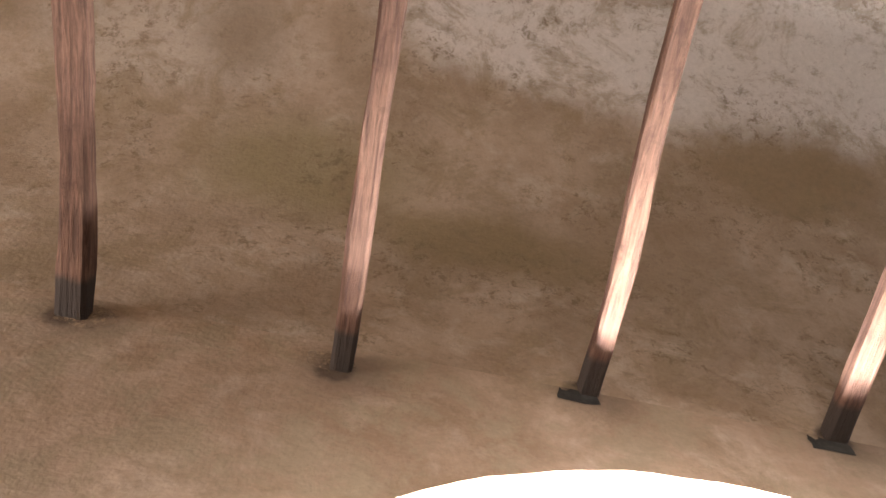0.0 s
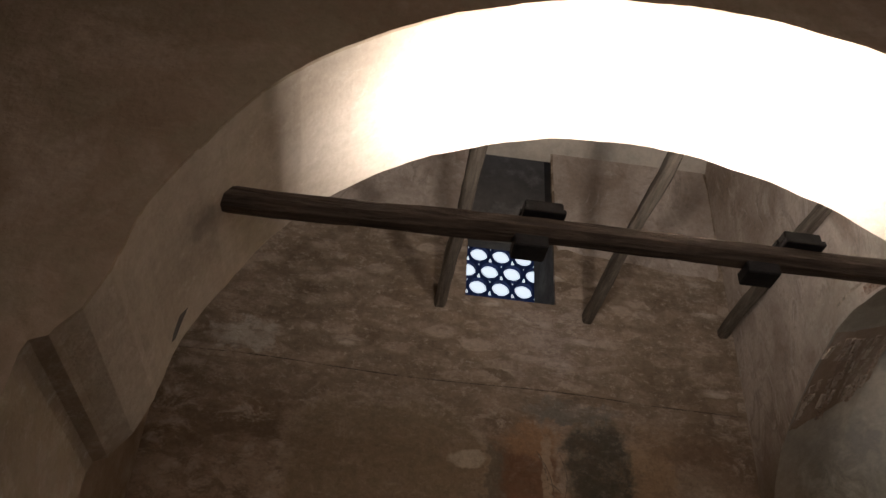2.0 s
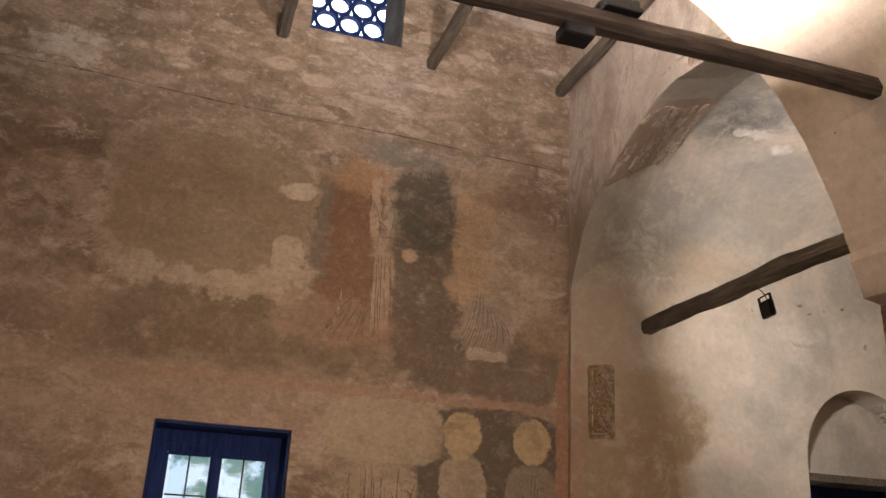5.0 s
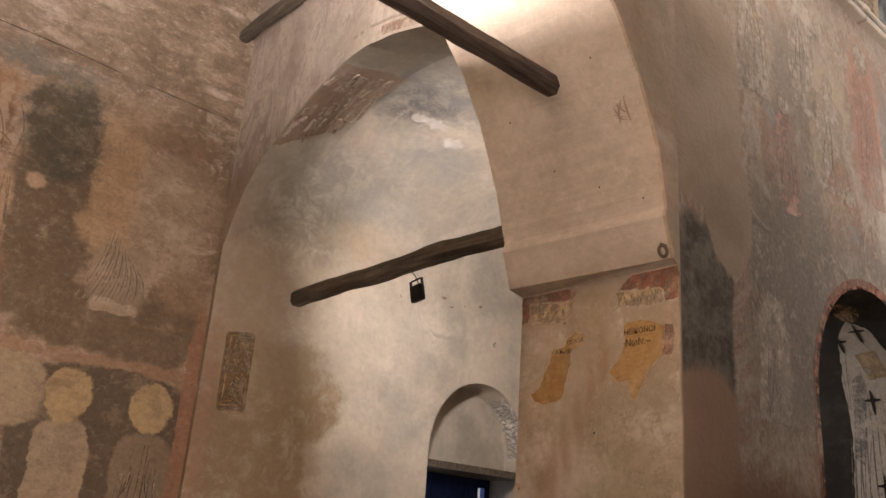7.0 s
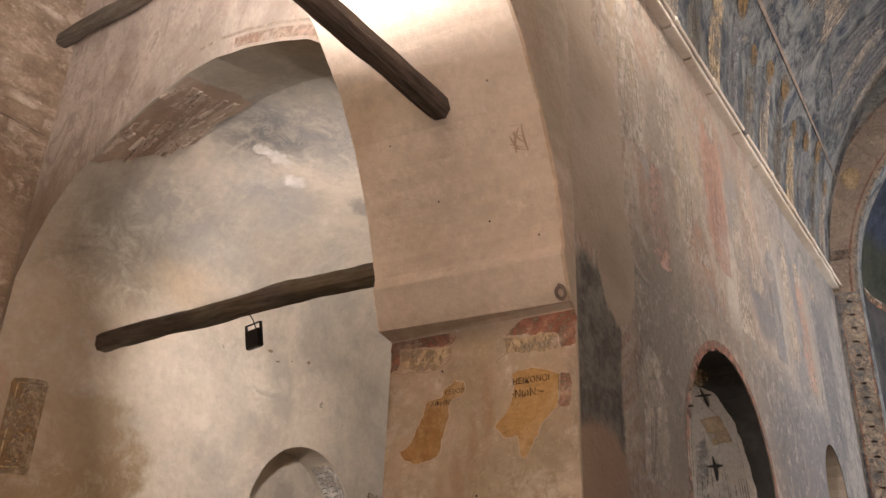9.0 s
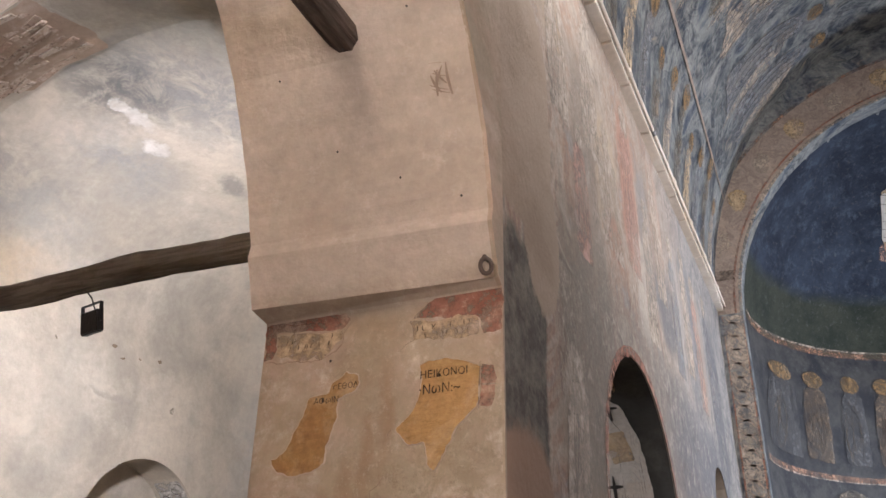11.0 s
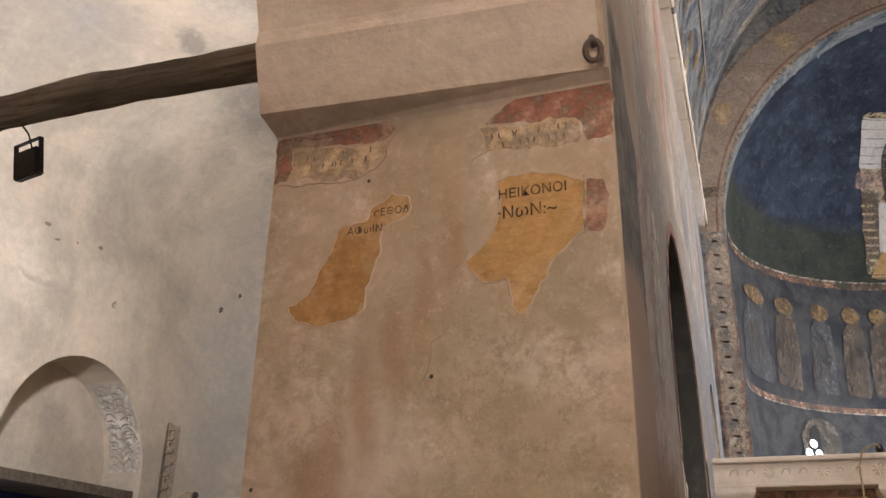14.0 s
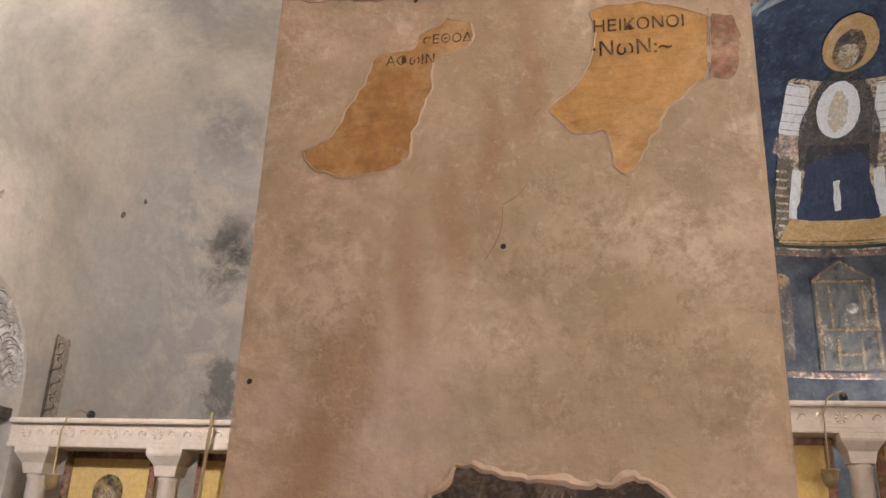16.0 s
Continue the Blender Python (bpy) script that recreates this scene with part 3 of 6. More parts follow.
    # wall darker round each beam end
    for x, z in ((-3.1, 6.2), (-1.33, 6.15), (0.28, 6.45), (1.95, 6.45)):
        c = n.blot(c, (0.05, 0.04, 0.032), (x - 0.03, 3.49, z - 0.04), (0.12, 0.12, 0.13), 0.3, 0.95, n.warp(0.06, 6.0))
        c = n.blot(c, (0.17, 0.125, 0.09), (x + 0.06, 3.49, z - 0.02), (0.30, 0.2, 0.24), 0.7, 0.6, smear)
    c = n.mix(0.3, c, n.ramp(n.noise(17, 8, 0.75), [(0.3, 0.4), (0.7, 1.05)]), "MULTIPLY")
    v = n.stretch(1.0, 1, 0.72)
    east = n.ramp(n.maths("MULTIPLY", n.axis(0), 0.1), [(0.72, 0.0), (1.0, 1.0)])
    warm = [(0.30, (0.17, 0.14, 0.11)), (0.40, (0.31, 0.26, 0.21)), (0.48, (0.46, 0.385, 0.305)), (0.55, (0.33, 0.215, 0.155)), (0.64, (0.30, 0.285, 0.265)), (0.74, (0.54, 0.465, 0.38))]
    cool = [(0.30, (0.09, 0.092, 0.10)), (0.40, (0.19, 0.185, 0.18)), (0.50, (0.33, 0.31, 0.285)), (0.60, (0.16, 0.162, 0.17)), (0.74, (0.36, 0.34, 0.315))]
    one, two = n.noise(1.2, 8, 0.64, 1.3, v), n.noise(4.0, 8, 0.68, 1.6, v)
    f = n.mix(east, n.ramp(one, warm), n.ramp(one, cool))
    f = n.mix(n.ramp(n.noise(2.4, 5, 0.6), [(0.42, 0.1), (0.58, 0.8)]), f, n.mix(east, n.ramp(two, warm), n.ramp(two, cool)))
    w = n.warp(0.22, 2.6, 9)
    worn = n.ramp(n.noise(2.7, 9, 0.75, 0.4), [(0.34, 0.6), (0.48, 1.0)])
    for colour, x, z, a, b, soft, much, sq in (
            ((0.215, 0.185, 0.14), 5.4, 3.3, 0.6, 0.9, 0.5, 0.7, True),
            ((0.27, 0.23, 0.185), 5.6, 4.8, 0.35, 0.9, 0.5, 0.75, True),
            ((0.39, 0.30, 0.21), 4.85, 5.8, 0.25, 0.55, 0.4, 0.7, True),
            ((0.41, 0.31, 0.20), 5.05, 5.40, 0.13, 0.15, 0.2, 0.85, False),
            ((0.45, 0.365, 0.265), 6.2, 4.95, 0.32, 0.52, 0.25, 0.9, True),
            ((0.31, 0.15, 0.10), 6.3, 4.52, 0.28, 0.18, 0.35, 0.8, False),
            ((0.43, 0.245, 0.18), 6.95, 5.35, 0.28, 0.75, 0.3, 0.85, True),
            ((0.27, 0.255, 0.24), 7.5, 5.1, 0.22, 0.7, 0.4, 0.8, True),
            ((0.50, 0.45, 0.38), 7.2, 4.5, 0.25, 0.5, 0.35, 0.8, True),
            ((0.17, 0.17, 0.175), 8.2, 4.7, 0.45, 0.40, 0.35, 0.85, False),
            ((0.43, 0.31, 0.24), 8.1, 5.6, 0.24, 0.55, 0.35, 0.75, True),
            ((0.36, 0.335, 0.30), 8.9, 4.9, 0.22, 0.75, 0.35, 0.75, True),
            ((0.20, 0.20, 0.205), 9.6, 5.0, 0.35, 0.9, 0.4, 0.8, True),
            ((0.34, 0.30, 0.25), 10.3, 4.9, 0.22, 0.75, 0.35, 0.75, True),
            ((0.12, 0.125, 0.14), 11.2, 4.6, 0.40, 1.0, 0.4, 0.7, True),
            ((0.27, 0.265, 0.26), 8.8, 3.7, 1.6, 0.40, 0.5, 0.6, True),
            ((0.215, 0.19, 0.16), 6.9, 3.4, 2.0, 0.75, 0.6, 0.6, True),
            ((0.14, 0.145, 0.16), 9.6, 3.1, 1.6, 0.9, 0.6, 0.7, True),
            ((0.42, 0.36, 0.29), 5.05, 2.85, 0.18, 0.42, 0.2, 0.8, True)):
        f = n.blot(f, colour, (x, 3.49, z), (a, 9, b), soft, much, w, sq, wear=worn)
    wave = n.maths("FRACT", n.maths("MULTIPLY", n.noise(1.3, 4, 0.55, 0.5, v), 12.0))
    where = n.ramp(n.noise(2.2, 5, 0.6, 0.4), [(0.46, 0.0), (0.60, 0.4)])
    f = n.mix(n.maths("MULTIPLY", n.ramp(wave, [(0.0, 1.0), (0.16, 0.0), (0.80, 0.0), (1.0, 1.0)]), where), f, (0.10, 0.085, 0.075))
    f = n.mix(n.maths("MULTIPLY", n.ramp(wave, [(0.18, 0.0), (0.30, 1.0), (0.44, 0.0)]), where), f, (0.55, 0.49, 0.41))
    f = n.mix(n.ramp(n.noise(9, 10, 0.8), [(0.54, 0.0), (0.66, 0.6)]), f, (0.52, 0.46, 0.39))
    f = n.mix(0.5, f, n.ramp(n.noise(30, 8, 0.75), [(0.28, 0.3), (0.66, 1.0)]), "MULTIPLY")
    rag = n.warp(0.16, 3.0, 9)
    f = n.blot(f, n.mix(n.ramp(n.noise(5, 9, 0.75), [(0.42, 0.0), (0.6, 1.0)]), (0.065, 0.06, 0.05), (0.17, 0.155, 0.125)), (4.25, 3.49, 2.95), (0.34, 9, 0.62), 0.15, 0.92, rag, True)
    f = n.blot(f, (0.30, 0.20, 0.135), (4.25, 3.49, 1.75), (0.36, 9, 0.90), 0.12, 0.9, rag, True)
    f = n.blot(f, (0.25, 0.15, 0.10), (4.9, 3.49, 1.4), (0.45, 9, 0.7), 0.3, 0.8, rag, True)
    coat = n.mix(n.ramp(n.noise(1.2, 8, 0.66), [(0.4, 0.0), (0.6, 1.0)]), (0.28, 0.215, 0.155), (0.36, 0.285, 0.215))
    f = n.blot(f, coat, (4.05, 3.49, 5.6), (0.34, 9, 1.6), 0.04, 1.0, rag, True)
    f = n.blot(f, coat, (4.25, 3.49, 4.45), (0.52, 9, 0.80), 0.04, 1.0, rag, True)
    f = n.blot(f, coat, (4.58, 3.49, 3.75), (0.28, 9, 0.50), 0.05, 1.0, rag)
    edge = n.maths("MULTIPLY", n.axis(0), n.maths("LESS_THAN", n.axis(1), 3.50))
    c = n.mix(n.ramp(n.maths("SUBTRACT", edge, 3.95), [(0.05, 0.0), (0.055, 1.0)]), c, f)
    pits = n.ramp(n.voronoi(9.0), [(0.0, 0.0), (0.07, 1.0)])
    h = n.mix(0.35, n.noise(3.0, 9, 0.65), n.noise(30, 5, 0.6))
    h = n.mix(0.15, h, pits, "MULTIPLY")
    return n.done(c, 0.92, h, 0.42, 0.04)


def timber(name, base, dark, along=1, end_shade=None):
    """Split timber: long grain, cracks, knots."""
    n = Nodes(name)
    g = n.noise(3.0, 8, 0.7, 0.5, n.stretch(*[0.7 if i == along else 10 for i in range(3)]))
    c = n.mix(n.ramp(g, [(0.38, 0.0), (0.6, 1.0)]), dark, base)
    c = n.mix(n.ramp(n.noise(2.0, 6, 0.6), [(0.45, 0.0), (0.7, 0.6)]), c, dark)
    c = n.mix(n.ramp(n.noise(5.0, 8, 0.75), [(0.55, 0.0), (0.66, 0.7)]), c, dark)
    # Beam ends darkened: the shadow of the arch's edge is put into the wood.
    if end_shade:
        c = n.blot(c, (0.045, 0.036, 0.03), (0, end_shade, 6.3), (90, 0.34, 90), 0.12, 0.95, n.warp(0.05, 5.0))
    return n.done(c, 0.8, g, 0.8, 0.03)


ARCADE = arcade()
WOOD_LIGHT = timber("nave_beam_wood", (0.205, 0.118, 0.082), (0.075, 0.04, 0.029), end_shade=3.55)
WOOD = timber("beam_wood", (0.165, 0.135, 0.105), (0.075, 0.060, 0.046))
WOOD_X = timber("tie_beam_wood", (0.115, 0.088, 0.068), (0.045, 0.034, 0.027), 0)
METAL = plaster("black_metal", (0.02, 0.02, 0.022), (0.012, 0.012, 0.014), (0.035, 0.035, 0.035), 0.2, 0.45)


# ---- building helpers ----
def mesh_object(name, bm, material, smooth=False):
    me = bpy.data.meshes.new(name)
    bmesh.ops.recalc_face_normals(bm, faces=bm.faces)
    if smooth:
        for f in bm.faces:
            f.smooth = True
    bm.to_mesh(me)
    bm.free()
    for m in material if isinstance(material, (list, tuple)) else [material]:
        me.materials.append(m)
    return new(name, me)


def part(name, bm, material, parent, label="", smooth=False):
    ob = mesh_object(name, bm, material, smooth)
    ob.parent = parent
    if parent.parent is None:
        ob.matrix_parent_inverse = Matrix.Translation(-parent.location)
    if label:
        ob["label"] = label
    return ob


def structure(name, bm, material, label, category, smooth=False):
    return tagged(mesh_object(name, bm, material, smooth), label, category, kind="structure")


def thing(name, place, label, category, group=""):
    ob = new(name)
    ob.location = place
    ob.empty_display_size = 0.1
    return tagged(ob, label, category, group)


def box(bm, x0, x1, y0, y1, z0, z1):
    v = [bm.verts.new((x, y, z)) for x in (x0, x1) for y in (y0, y1) for z in (z0, z1)]
    for f in ((0, 1, 3, 2), (4, 6, 7, 5), (0, 4, 5, 1), (2, 3, 7, 6), (0, 2, 6, 4), (1, 5, 7, 3)):
        bm.faces.new([v[i] for i in f])
    return v


def slab(outline, y0, y1, swap=False, back=None):
    """A wall from an outline in x and z, between y0 and y1; swap: the outline is in y and z, between x0 and x1."""
    bm = bmesh.new()
    at = (lambda u, w, d: (d, u, w)) if swap else (lambda u, w, d: (u, d, w))
    a = [bm.verts.new(at(u, w, y0)) for u, w in outline]
    b = [bm.verts.new(at(u, w, y1)) for u, w in back or outline]
    caps = [bm.faces.new(a), bm.faces.new(b[::-1])]
    for i in range(len(outline)):
        j = (i + 1) % len(outline)
        bm.faces.new((a[i], b[i], b[j], a[j]))
    bm.normal_update()
    bmesh.ops.triangulate(bm, faces=caps)
    return bm


def sweep(bm, rows):
    """Joins rows of points, each of the same length, with faces."""
    made = [[bm.verts.new(p) for p in row] for row in rows]
    for r0, r1 in zip(made, made[1:]):
        for i in range(len(r0) - 1):
            bm.faces.new((r0[i], r0[i + 1], r1[i + 1], r1[i]))


def wobble(x, y, z, size=1.0, much=0.02):
    return much * noise.noise(Vector((x, y, z)) * size)


# ---- the arcade wall between nave and aisle ----
NAVE_Y, AISLE_Y = 3.49, 4.71
ARCH_X, ARCH_A, ARCH_Z, ARCH_B = 1.1, 2.8, 3.2, 2.48


def arch_curve():
    """The great arch with its piers and imposts, from west to east."""
    pts = [(-1.925, 0.0), (-1.915, 1.6), (-1.90, 3.03), (-1.885, 3.085), (-1.82, 3.115), (-1.805, 3.15), (-1.735, 3.25)]
    for i in range(161):
        a = math.pi - 0.10 - (math.pi - 0.23) * i / 160
        x, z = ARCH_X + ARCH_A * math.cos(a), ARCH_Z + ARCH_B * math.sin(a)
        pts.append((x + wobble(x, 0, z, 3, 0.02) + wobble(x, 2, z, 17, 0.006), z + wobble(z, 4, x, 3, 0.02) + wobble(z, 6, x, 17, 0.006)))
    return pts + [(3.866, 3.475), (3.862, 3.455), (3.872, 3.43), (3.905, 3.33), (3.936, 3.235), (3.94, 3.215), (3.978, 3.19), (3.985, 3.17), (3.985, 0.0)]


def skew(x, z):
    """The arch stands a little askew: its east side leans in towards the aisle."""
    fade = 0.0 if z < 3.2 else 0.65 + 0.35 * min(1.0, max(0.0, (z - 3.47) / 0.45))
    return 0.14 * fade * min(1, max(0, (x - ARCH_X) / ARCH_A)) if z < 5.9 and x < 3.97 else 0.0


def lift(x, z):
    """The arch rises a little towards the aisle on its west side."""
    return 0.045 * max(0.0, min(1.0, (z - 4.3) / 0.8)) * max(0.0, min(1.0, (2.0 - x) / 1.2)) if -1.8 < x < 3.97 and z < 5.9 else 0.0


outline = [(-9.0, 0.0)] + arch_curve() + [(5.6, 0.0)]
for i in range(65):
    a = math.pi * (1 - i / 64)
    outline.append((6.7 + 1.1 * math.cos(a), 2.66 + 1.06 * math.sin(a)))
outline += [(7.8, 0.0), (10.05, 0.0)]
for i in range(13):
    a = math.pi * (1 - i / 12)
    outline.append((10.6 + 0.55 * math.cos(a), 3.2 + 0.55 * math.sin(a)))
outline += [(11.15, 0.0), (13.0, 0.0), (13.0, 6.5), (-9.0, 6.5)]
wall_nave = structure("wall_nave_north", slab(outline, NAVE_Y, AISLE_Y, False, [(x - skew(x, z), z + lift(x, z)) for x, z in outline]), ARCADE, "plastered arcade wall with a wide arch and painted sanctuary side", "wall")

bm = bmesh.new()
box(bm, -3.2, 4.0, 4.4, AISLE_Y, 6.5, 9.7)
structure("wall_aisle_south", bm, PLASTER, "plain plastered wall over the arch in the aisle", "wall")

# ---- floor ----
bm = bmesh.new()
box(bm, -9, 16, -5, 11, -0.2, 0.0)
structure("floor", bm, FLOOR_MAT, "worn stone paving of the church", "floor")

# ---- aisle ----
WALL_AY = 8.52
bm = bmesh.new()
box(bm, -3.2, -0.52, WALL_AY, 9.5, 0, 9.7)
box(bm, 0.71, 4.0, WALL_AY, 9.5, 0, 6.8)
box(bm, -0.52, 0.71, WALL_AY, 9.5, 2.47, 6.8)
box(bm, -0.52, 0.71, WALL_AY, 9.5, 0, 0.9)
box(bm, 1.47, 4.0, WALL_AY, 9.5, 6.8, 9.7)
box(bm, -0.52, 0.43, WALL_AY, 9.5, 6.8, 9.7)
wall_aisle = structure("wall_north", bm, WALL_A, "aisle wall with faded brown frescoes and bare patches", "wall")
bm = bmesh.new()
box(bm, -3.2, -2.65, AISLE_Y, WALL_AY, 0, 9.7)
structure("wall_aisle_west", bm, PLASTER, "plain plastered cross wall of the aisle", "wall")
bm = bmesh.new()
rows = []
for x in (-3.2, 0.4, 4.0):
    rows.append([(x, 6.6 + 1.95 * math.cos(math.pi * i / 24), 9.0 + 0.7 * math.sin(math.pi * i / 24)) for i in range(25)])
sweep(bm, rows)
structure("ceiling_aisle", bm, CHAPEL, "stained whitish plaster barrel vault of the aisle", "ceiling", True)

# ---- chapel east of the aisle ----
def chapel_y(x):
    """The chapel's north wall bends gently out of the cross wall."""
    f = min(1.0, max(0.0, (x - 3.55) / 0.75))
    return 8.46 - 0.16 * math.sin(f * math.pi / 2)


CH_Y, CH_A, CH_Z, CH_B = 6.45, 1.85, 4.68, 1.2
RING = ((4.69, 4.6), (4.78, 4.95), (4.95, 5.18), (5.30, 5.43), (5.62, 5.54), (5.95, 5.62), (6.30, 5.665), (6.62, 5.645), (7.05, 5.505), (7.40, 5.36), (7.70, 5.205), (7.98, 5.02), (8.18, 4.80), (8.32, 4.55), (8.46, 4.25))


def ring_z(y):
    """Height of the cross arch's underside."""
    for (y0, z0), (y1, z1) in zip(RING, RING[1:]):
        if y <= y1:
            return z0 + (z1 - z0) * (y - y0) / (y1 - y0)
    return RING[-1][1]


def ring_back(y):
    """Height of the cross arch's underside where it meets the vault."""
    vault = CH_Z + CH_B * math.sqrt(max(0.0, 1 - ((y - CH_Y) / (CH_A + 0.03)) ** 2))
    return ring_z(y) + max(0.0, vault - ring_z(y)) * 0.97


out = []
for i in range(141):
    y = RING[0][0] + (RING[-1][0] - RING[0][0]) * i / 140
    out.append((y, ring_z(y) + wobble(y, 1, 2, 4, 0.006)))
out += [(8.47, 0.0), (9.2, 0.0), (9.2, 9.7), (AISLE_Y - 0.02, 9.7)]
cross = structure("wall_chapel_west", slab(out, 3.55, 4.34, True, [(y, ring_back(y) if 4.69 < y < 8.46 and z < 6 else z) for y, z in out]), [STREAKED, CHAPEL], "cross wall over the chapel's vault with streaked fresco", "wall")
for f in cross.data.polygons:
    f.material_index = 1 if abs(f.normal.x) < 0.9 else 0
bm = bmesh.new()
rows = []
for x in (3.56, 3.7, 3.85, 4.0, 4.15, 4.3, 5.0, 6.0, 7.0, 8.2):
    rows.append([(x, CH_Y + (CH_A + (chapel_y(x) - 8.30 if i < 12 else 0)) * math.cos(math.pi * i / 24), CH_Z + CH_B * math.sin(math.pi * i / 24)) for i in range(25)])
for k in range(1, 11):
    a = math.pi / 2 * k / 10
    rows.append([(8.2 + CH_A * math.sin(a) * (math.sin(math.pi * i / 24)) * 1.0, CH_Y + CH_A * math.cos(math.pi * i / 24), CH_Z + CH_B * math.sin(math.pi * i / 24) * math.cos(a)) for i in range(25)])
sweep(bm, rows)
structure("ceiling_chapel", bm, CHAPEL, "whitewashed chapel vault with grey damp clouds", "ceiling", True)
out = [(4.3, 0.0), (6.34, 0.0), (6.34, 2.62)]
for i in range(1, 20):
    a = math.pi * (1 - i / 20)
    out.append((7.17 + 0.83 * math.cos(a), 2.62 + 0.86 * math.sin(a)))
out += [(8.0, 2.62), (8.0, 0.0), (8.25, 0.0), (8.25, 5.0), (4.3, 5.0)]
wall_chapel = structure("wall_chapel_north", slab(out, 8.30, 9.2), CHAPEL, "whitewashed chapel wall with an arched niche", "wall")
bm = bmesh.new()
rows = []
for z in (0, 1.5, 3.0, 4.68):
    rows.append([(8.2 + CH_A * math.sin(math.pi * i / 24), CH_Y + CH_A * math.cos(math.pi * i / 24), z) for i in range(25)])
sweep(bm, rows)
structure("wall_chapel_apse", bm, CHAPEL, "rounded whitewashed end of the chapel", "wall", True)

bm = bmesh.new()
sweep(bm, [[(3.55 + 0.75 * k / 10, chapel_y(3.55 + 0.75 * k / 10), z) for z in (0.0, 2.5, 4.3, 4.70)] for k in range(11)])
structure("wall_chapel_corner", bm, CHAPEL, "rounded whitewashed corner of the chapel", "wall", True)

# ---- nave ----
AXIS = 0.05
HALF = NAVE_Y - AXIS
V_Z, V_B = 6.42, 4.2


def vault_rows(x0, x1, n):
    return [[(x0 + (x1 - x0) * k / n, AXIS + HALF * math.cos(math.pi * i / 40), V_Z + V_B * math.sin(math.pi * i / 40)) for i in range(41)] for k in range(n + 1)]


bm = bmesh.new()
sweep(bm, vault_rows(-9.0, 4.4, 6))
structure("ceiling_nave", bm, VAULT_PLASTER, "brown stained plaster barrel vault of the nave", "ceiling", True)
bm = bmesh.new()
sweep(bm, vault_rows(4.4, 13.0, 6))
structure("ceiling_sanctuary", bm, BEMA_VAULT, "dark blue frescoed vault of the sanctuary", "ceiling", True)
bm = bmesh.new()
box(bm, -9, 13, -3.99, -3.39, 0, 6.5)
structure("wall_south", bm, PLASTER, "plain plastered wall closing the nave", "wall")
bm = bmesh.new()
box(bm, -9.5, -9, -4, 5, 0, 11)
structure("wall_west", bm, PLASTER, "plain plastered wall closing the nave", "wall")

# ---- apse ----
APSE_X, APSE_R, APSE_Z = 12.7, 3.1, 6.33
out = [(AXIS + APSE_R, 0.0), (3.6, 0.0), (3.6, 11.0), (-3.5, 11.0), (-3.5, 0.0), (AXIS - APSE_R, 0.0)]
for i in range(41):
    a = math.pi * (1 - i / 40)
    out.append((AXIS + APSE_R * math.cos(a), APSE_Z + APSE_R * math.sin(a)))
structure("wall_east", slab(out, 12.7, 13.1, True), BEMA_VAULT, "frescoed east wall round the apse arch", "wall")
bm = bmesh.new()
rows = []
for z in (0, 1.5, 3, 4.5, APSE_Z):
    rows.append([(13.0 + APSE_R * math.sin(math.pi * i / 32), AXIS + APSE_R * math.cos(math.pi * i / 32), z) for i in range(33)])
for k in range(1, 13):
    a = math.pi / 2 * k / 12
    rows.append([(13.0 + APSE_R * math.cos(a) * math.sin(math.pi * i / 32), AXIS + APSE_R * math.cos(a) * math.cos(math.pi * i / 32), APSE_Z + APSE_R * math.sin(a)) for i in range(33)])
sweep(bm, rows)
apse = structure("wall_apse", bm, APSE_BLUE, "deep blue frescoed apse and half dome", "wall", True)


# ---- beams ----
def beam(name, a, b, w, h, label, group="", bow=0.03, seed=0.0, material=None, log=0.7, rugged=0.12):
    """A rough squared timber from a to b."""
    a, b = Vector(a), Vector(b)
    along = (b - a).normalized()
    side = along.cross(Vector((0, 0, 1))).normalized()
    up = side.cross(along)
    bm = bmesh.new()
    n = 48
    rows = []
    for k in range(n + 1):
        f = k / n
        c = a.lerp(b, f) + up * (bow * math.sin(math.pi * f)) + side * wobble(f * 4, seed, 1, 1, bow) + up * wobble(f * 4, seed, 7, 1, bow)
        ring = []
        for su, sv in ((-1, -log), (-log, -1), (log, -1), (1, -log), (1, log), (log, 1), (-log, 1), (-1, log), (-1, -log)):
            k2 = 1 + wobble(f * 9, su * 2 + seed, sv * 2, 1, rugged) + wobble(f * 31, su + seed, sv, 1, rugged * 0.5)
            ring.append(c + side * (su * w / 2 * k2) + up * (sv * h / 2 * k2))
        rows.append(ring)
    sweep(bm, rows)
    bmesh.ops.remove_doubles(bm, verts=bm.verts, dist=1e-5)
    bmesh.ops.holes_fill(bm, edges=bm.edges)
    return tagged(mesh_object(name, bm, material or WOOD), label, "beam", group)


beam("tie_beam", (-1.62, 4.03, 4.28), (3.60, 4.10, 4.39), 0.15, 0.125, "dark rough timber tie beam across the arch", bow=0.014, seed=1, material=WOOD_X, log=0.45, rugged=0.16)
for i, (x, w) in enumerate(((0.14, 0.13), (1.83, 0.12), (3.43, 0.12))):
    beam("joist", (x + 0.05, 4.60, 6.72), (x, 8.6, 6.66), w, 0.13, "dark timber joist across the aisle", "aisle joists", seed=3 + i, log=0.6, rugged=0.16)
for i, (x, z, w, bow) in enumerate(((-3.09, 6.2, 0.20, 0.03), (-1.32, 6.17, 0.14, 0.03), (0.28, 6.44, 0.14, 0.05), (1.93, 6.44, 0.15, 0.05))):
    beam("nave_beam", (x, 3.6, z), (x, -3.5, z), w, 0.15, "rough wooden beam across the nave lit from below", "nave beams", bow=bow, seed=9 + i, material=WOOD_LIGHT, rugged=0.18)
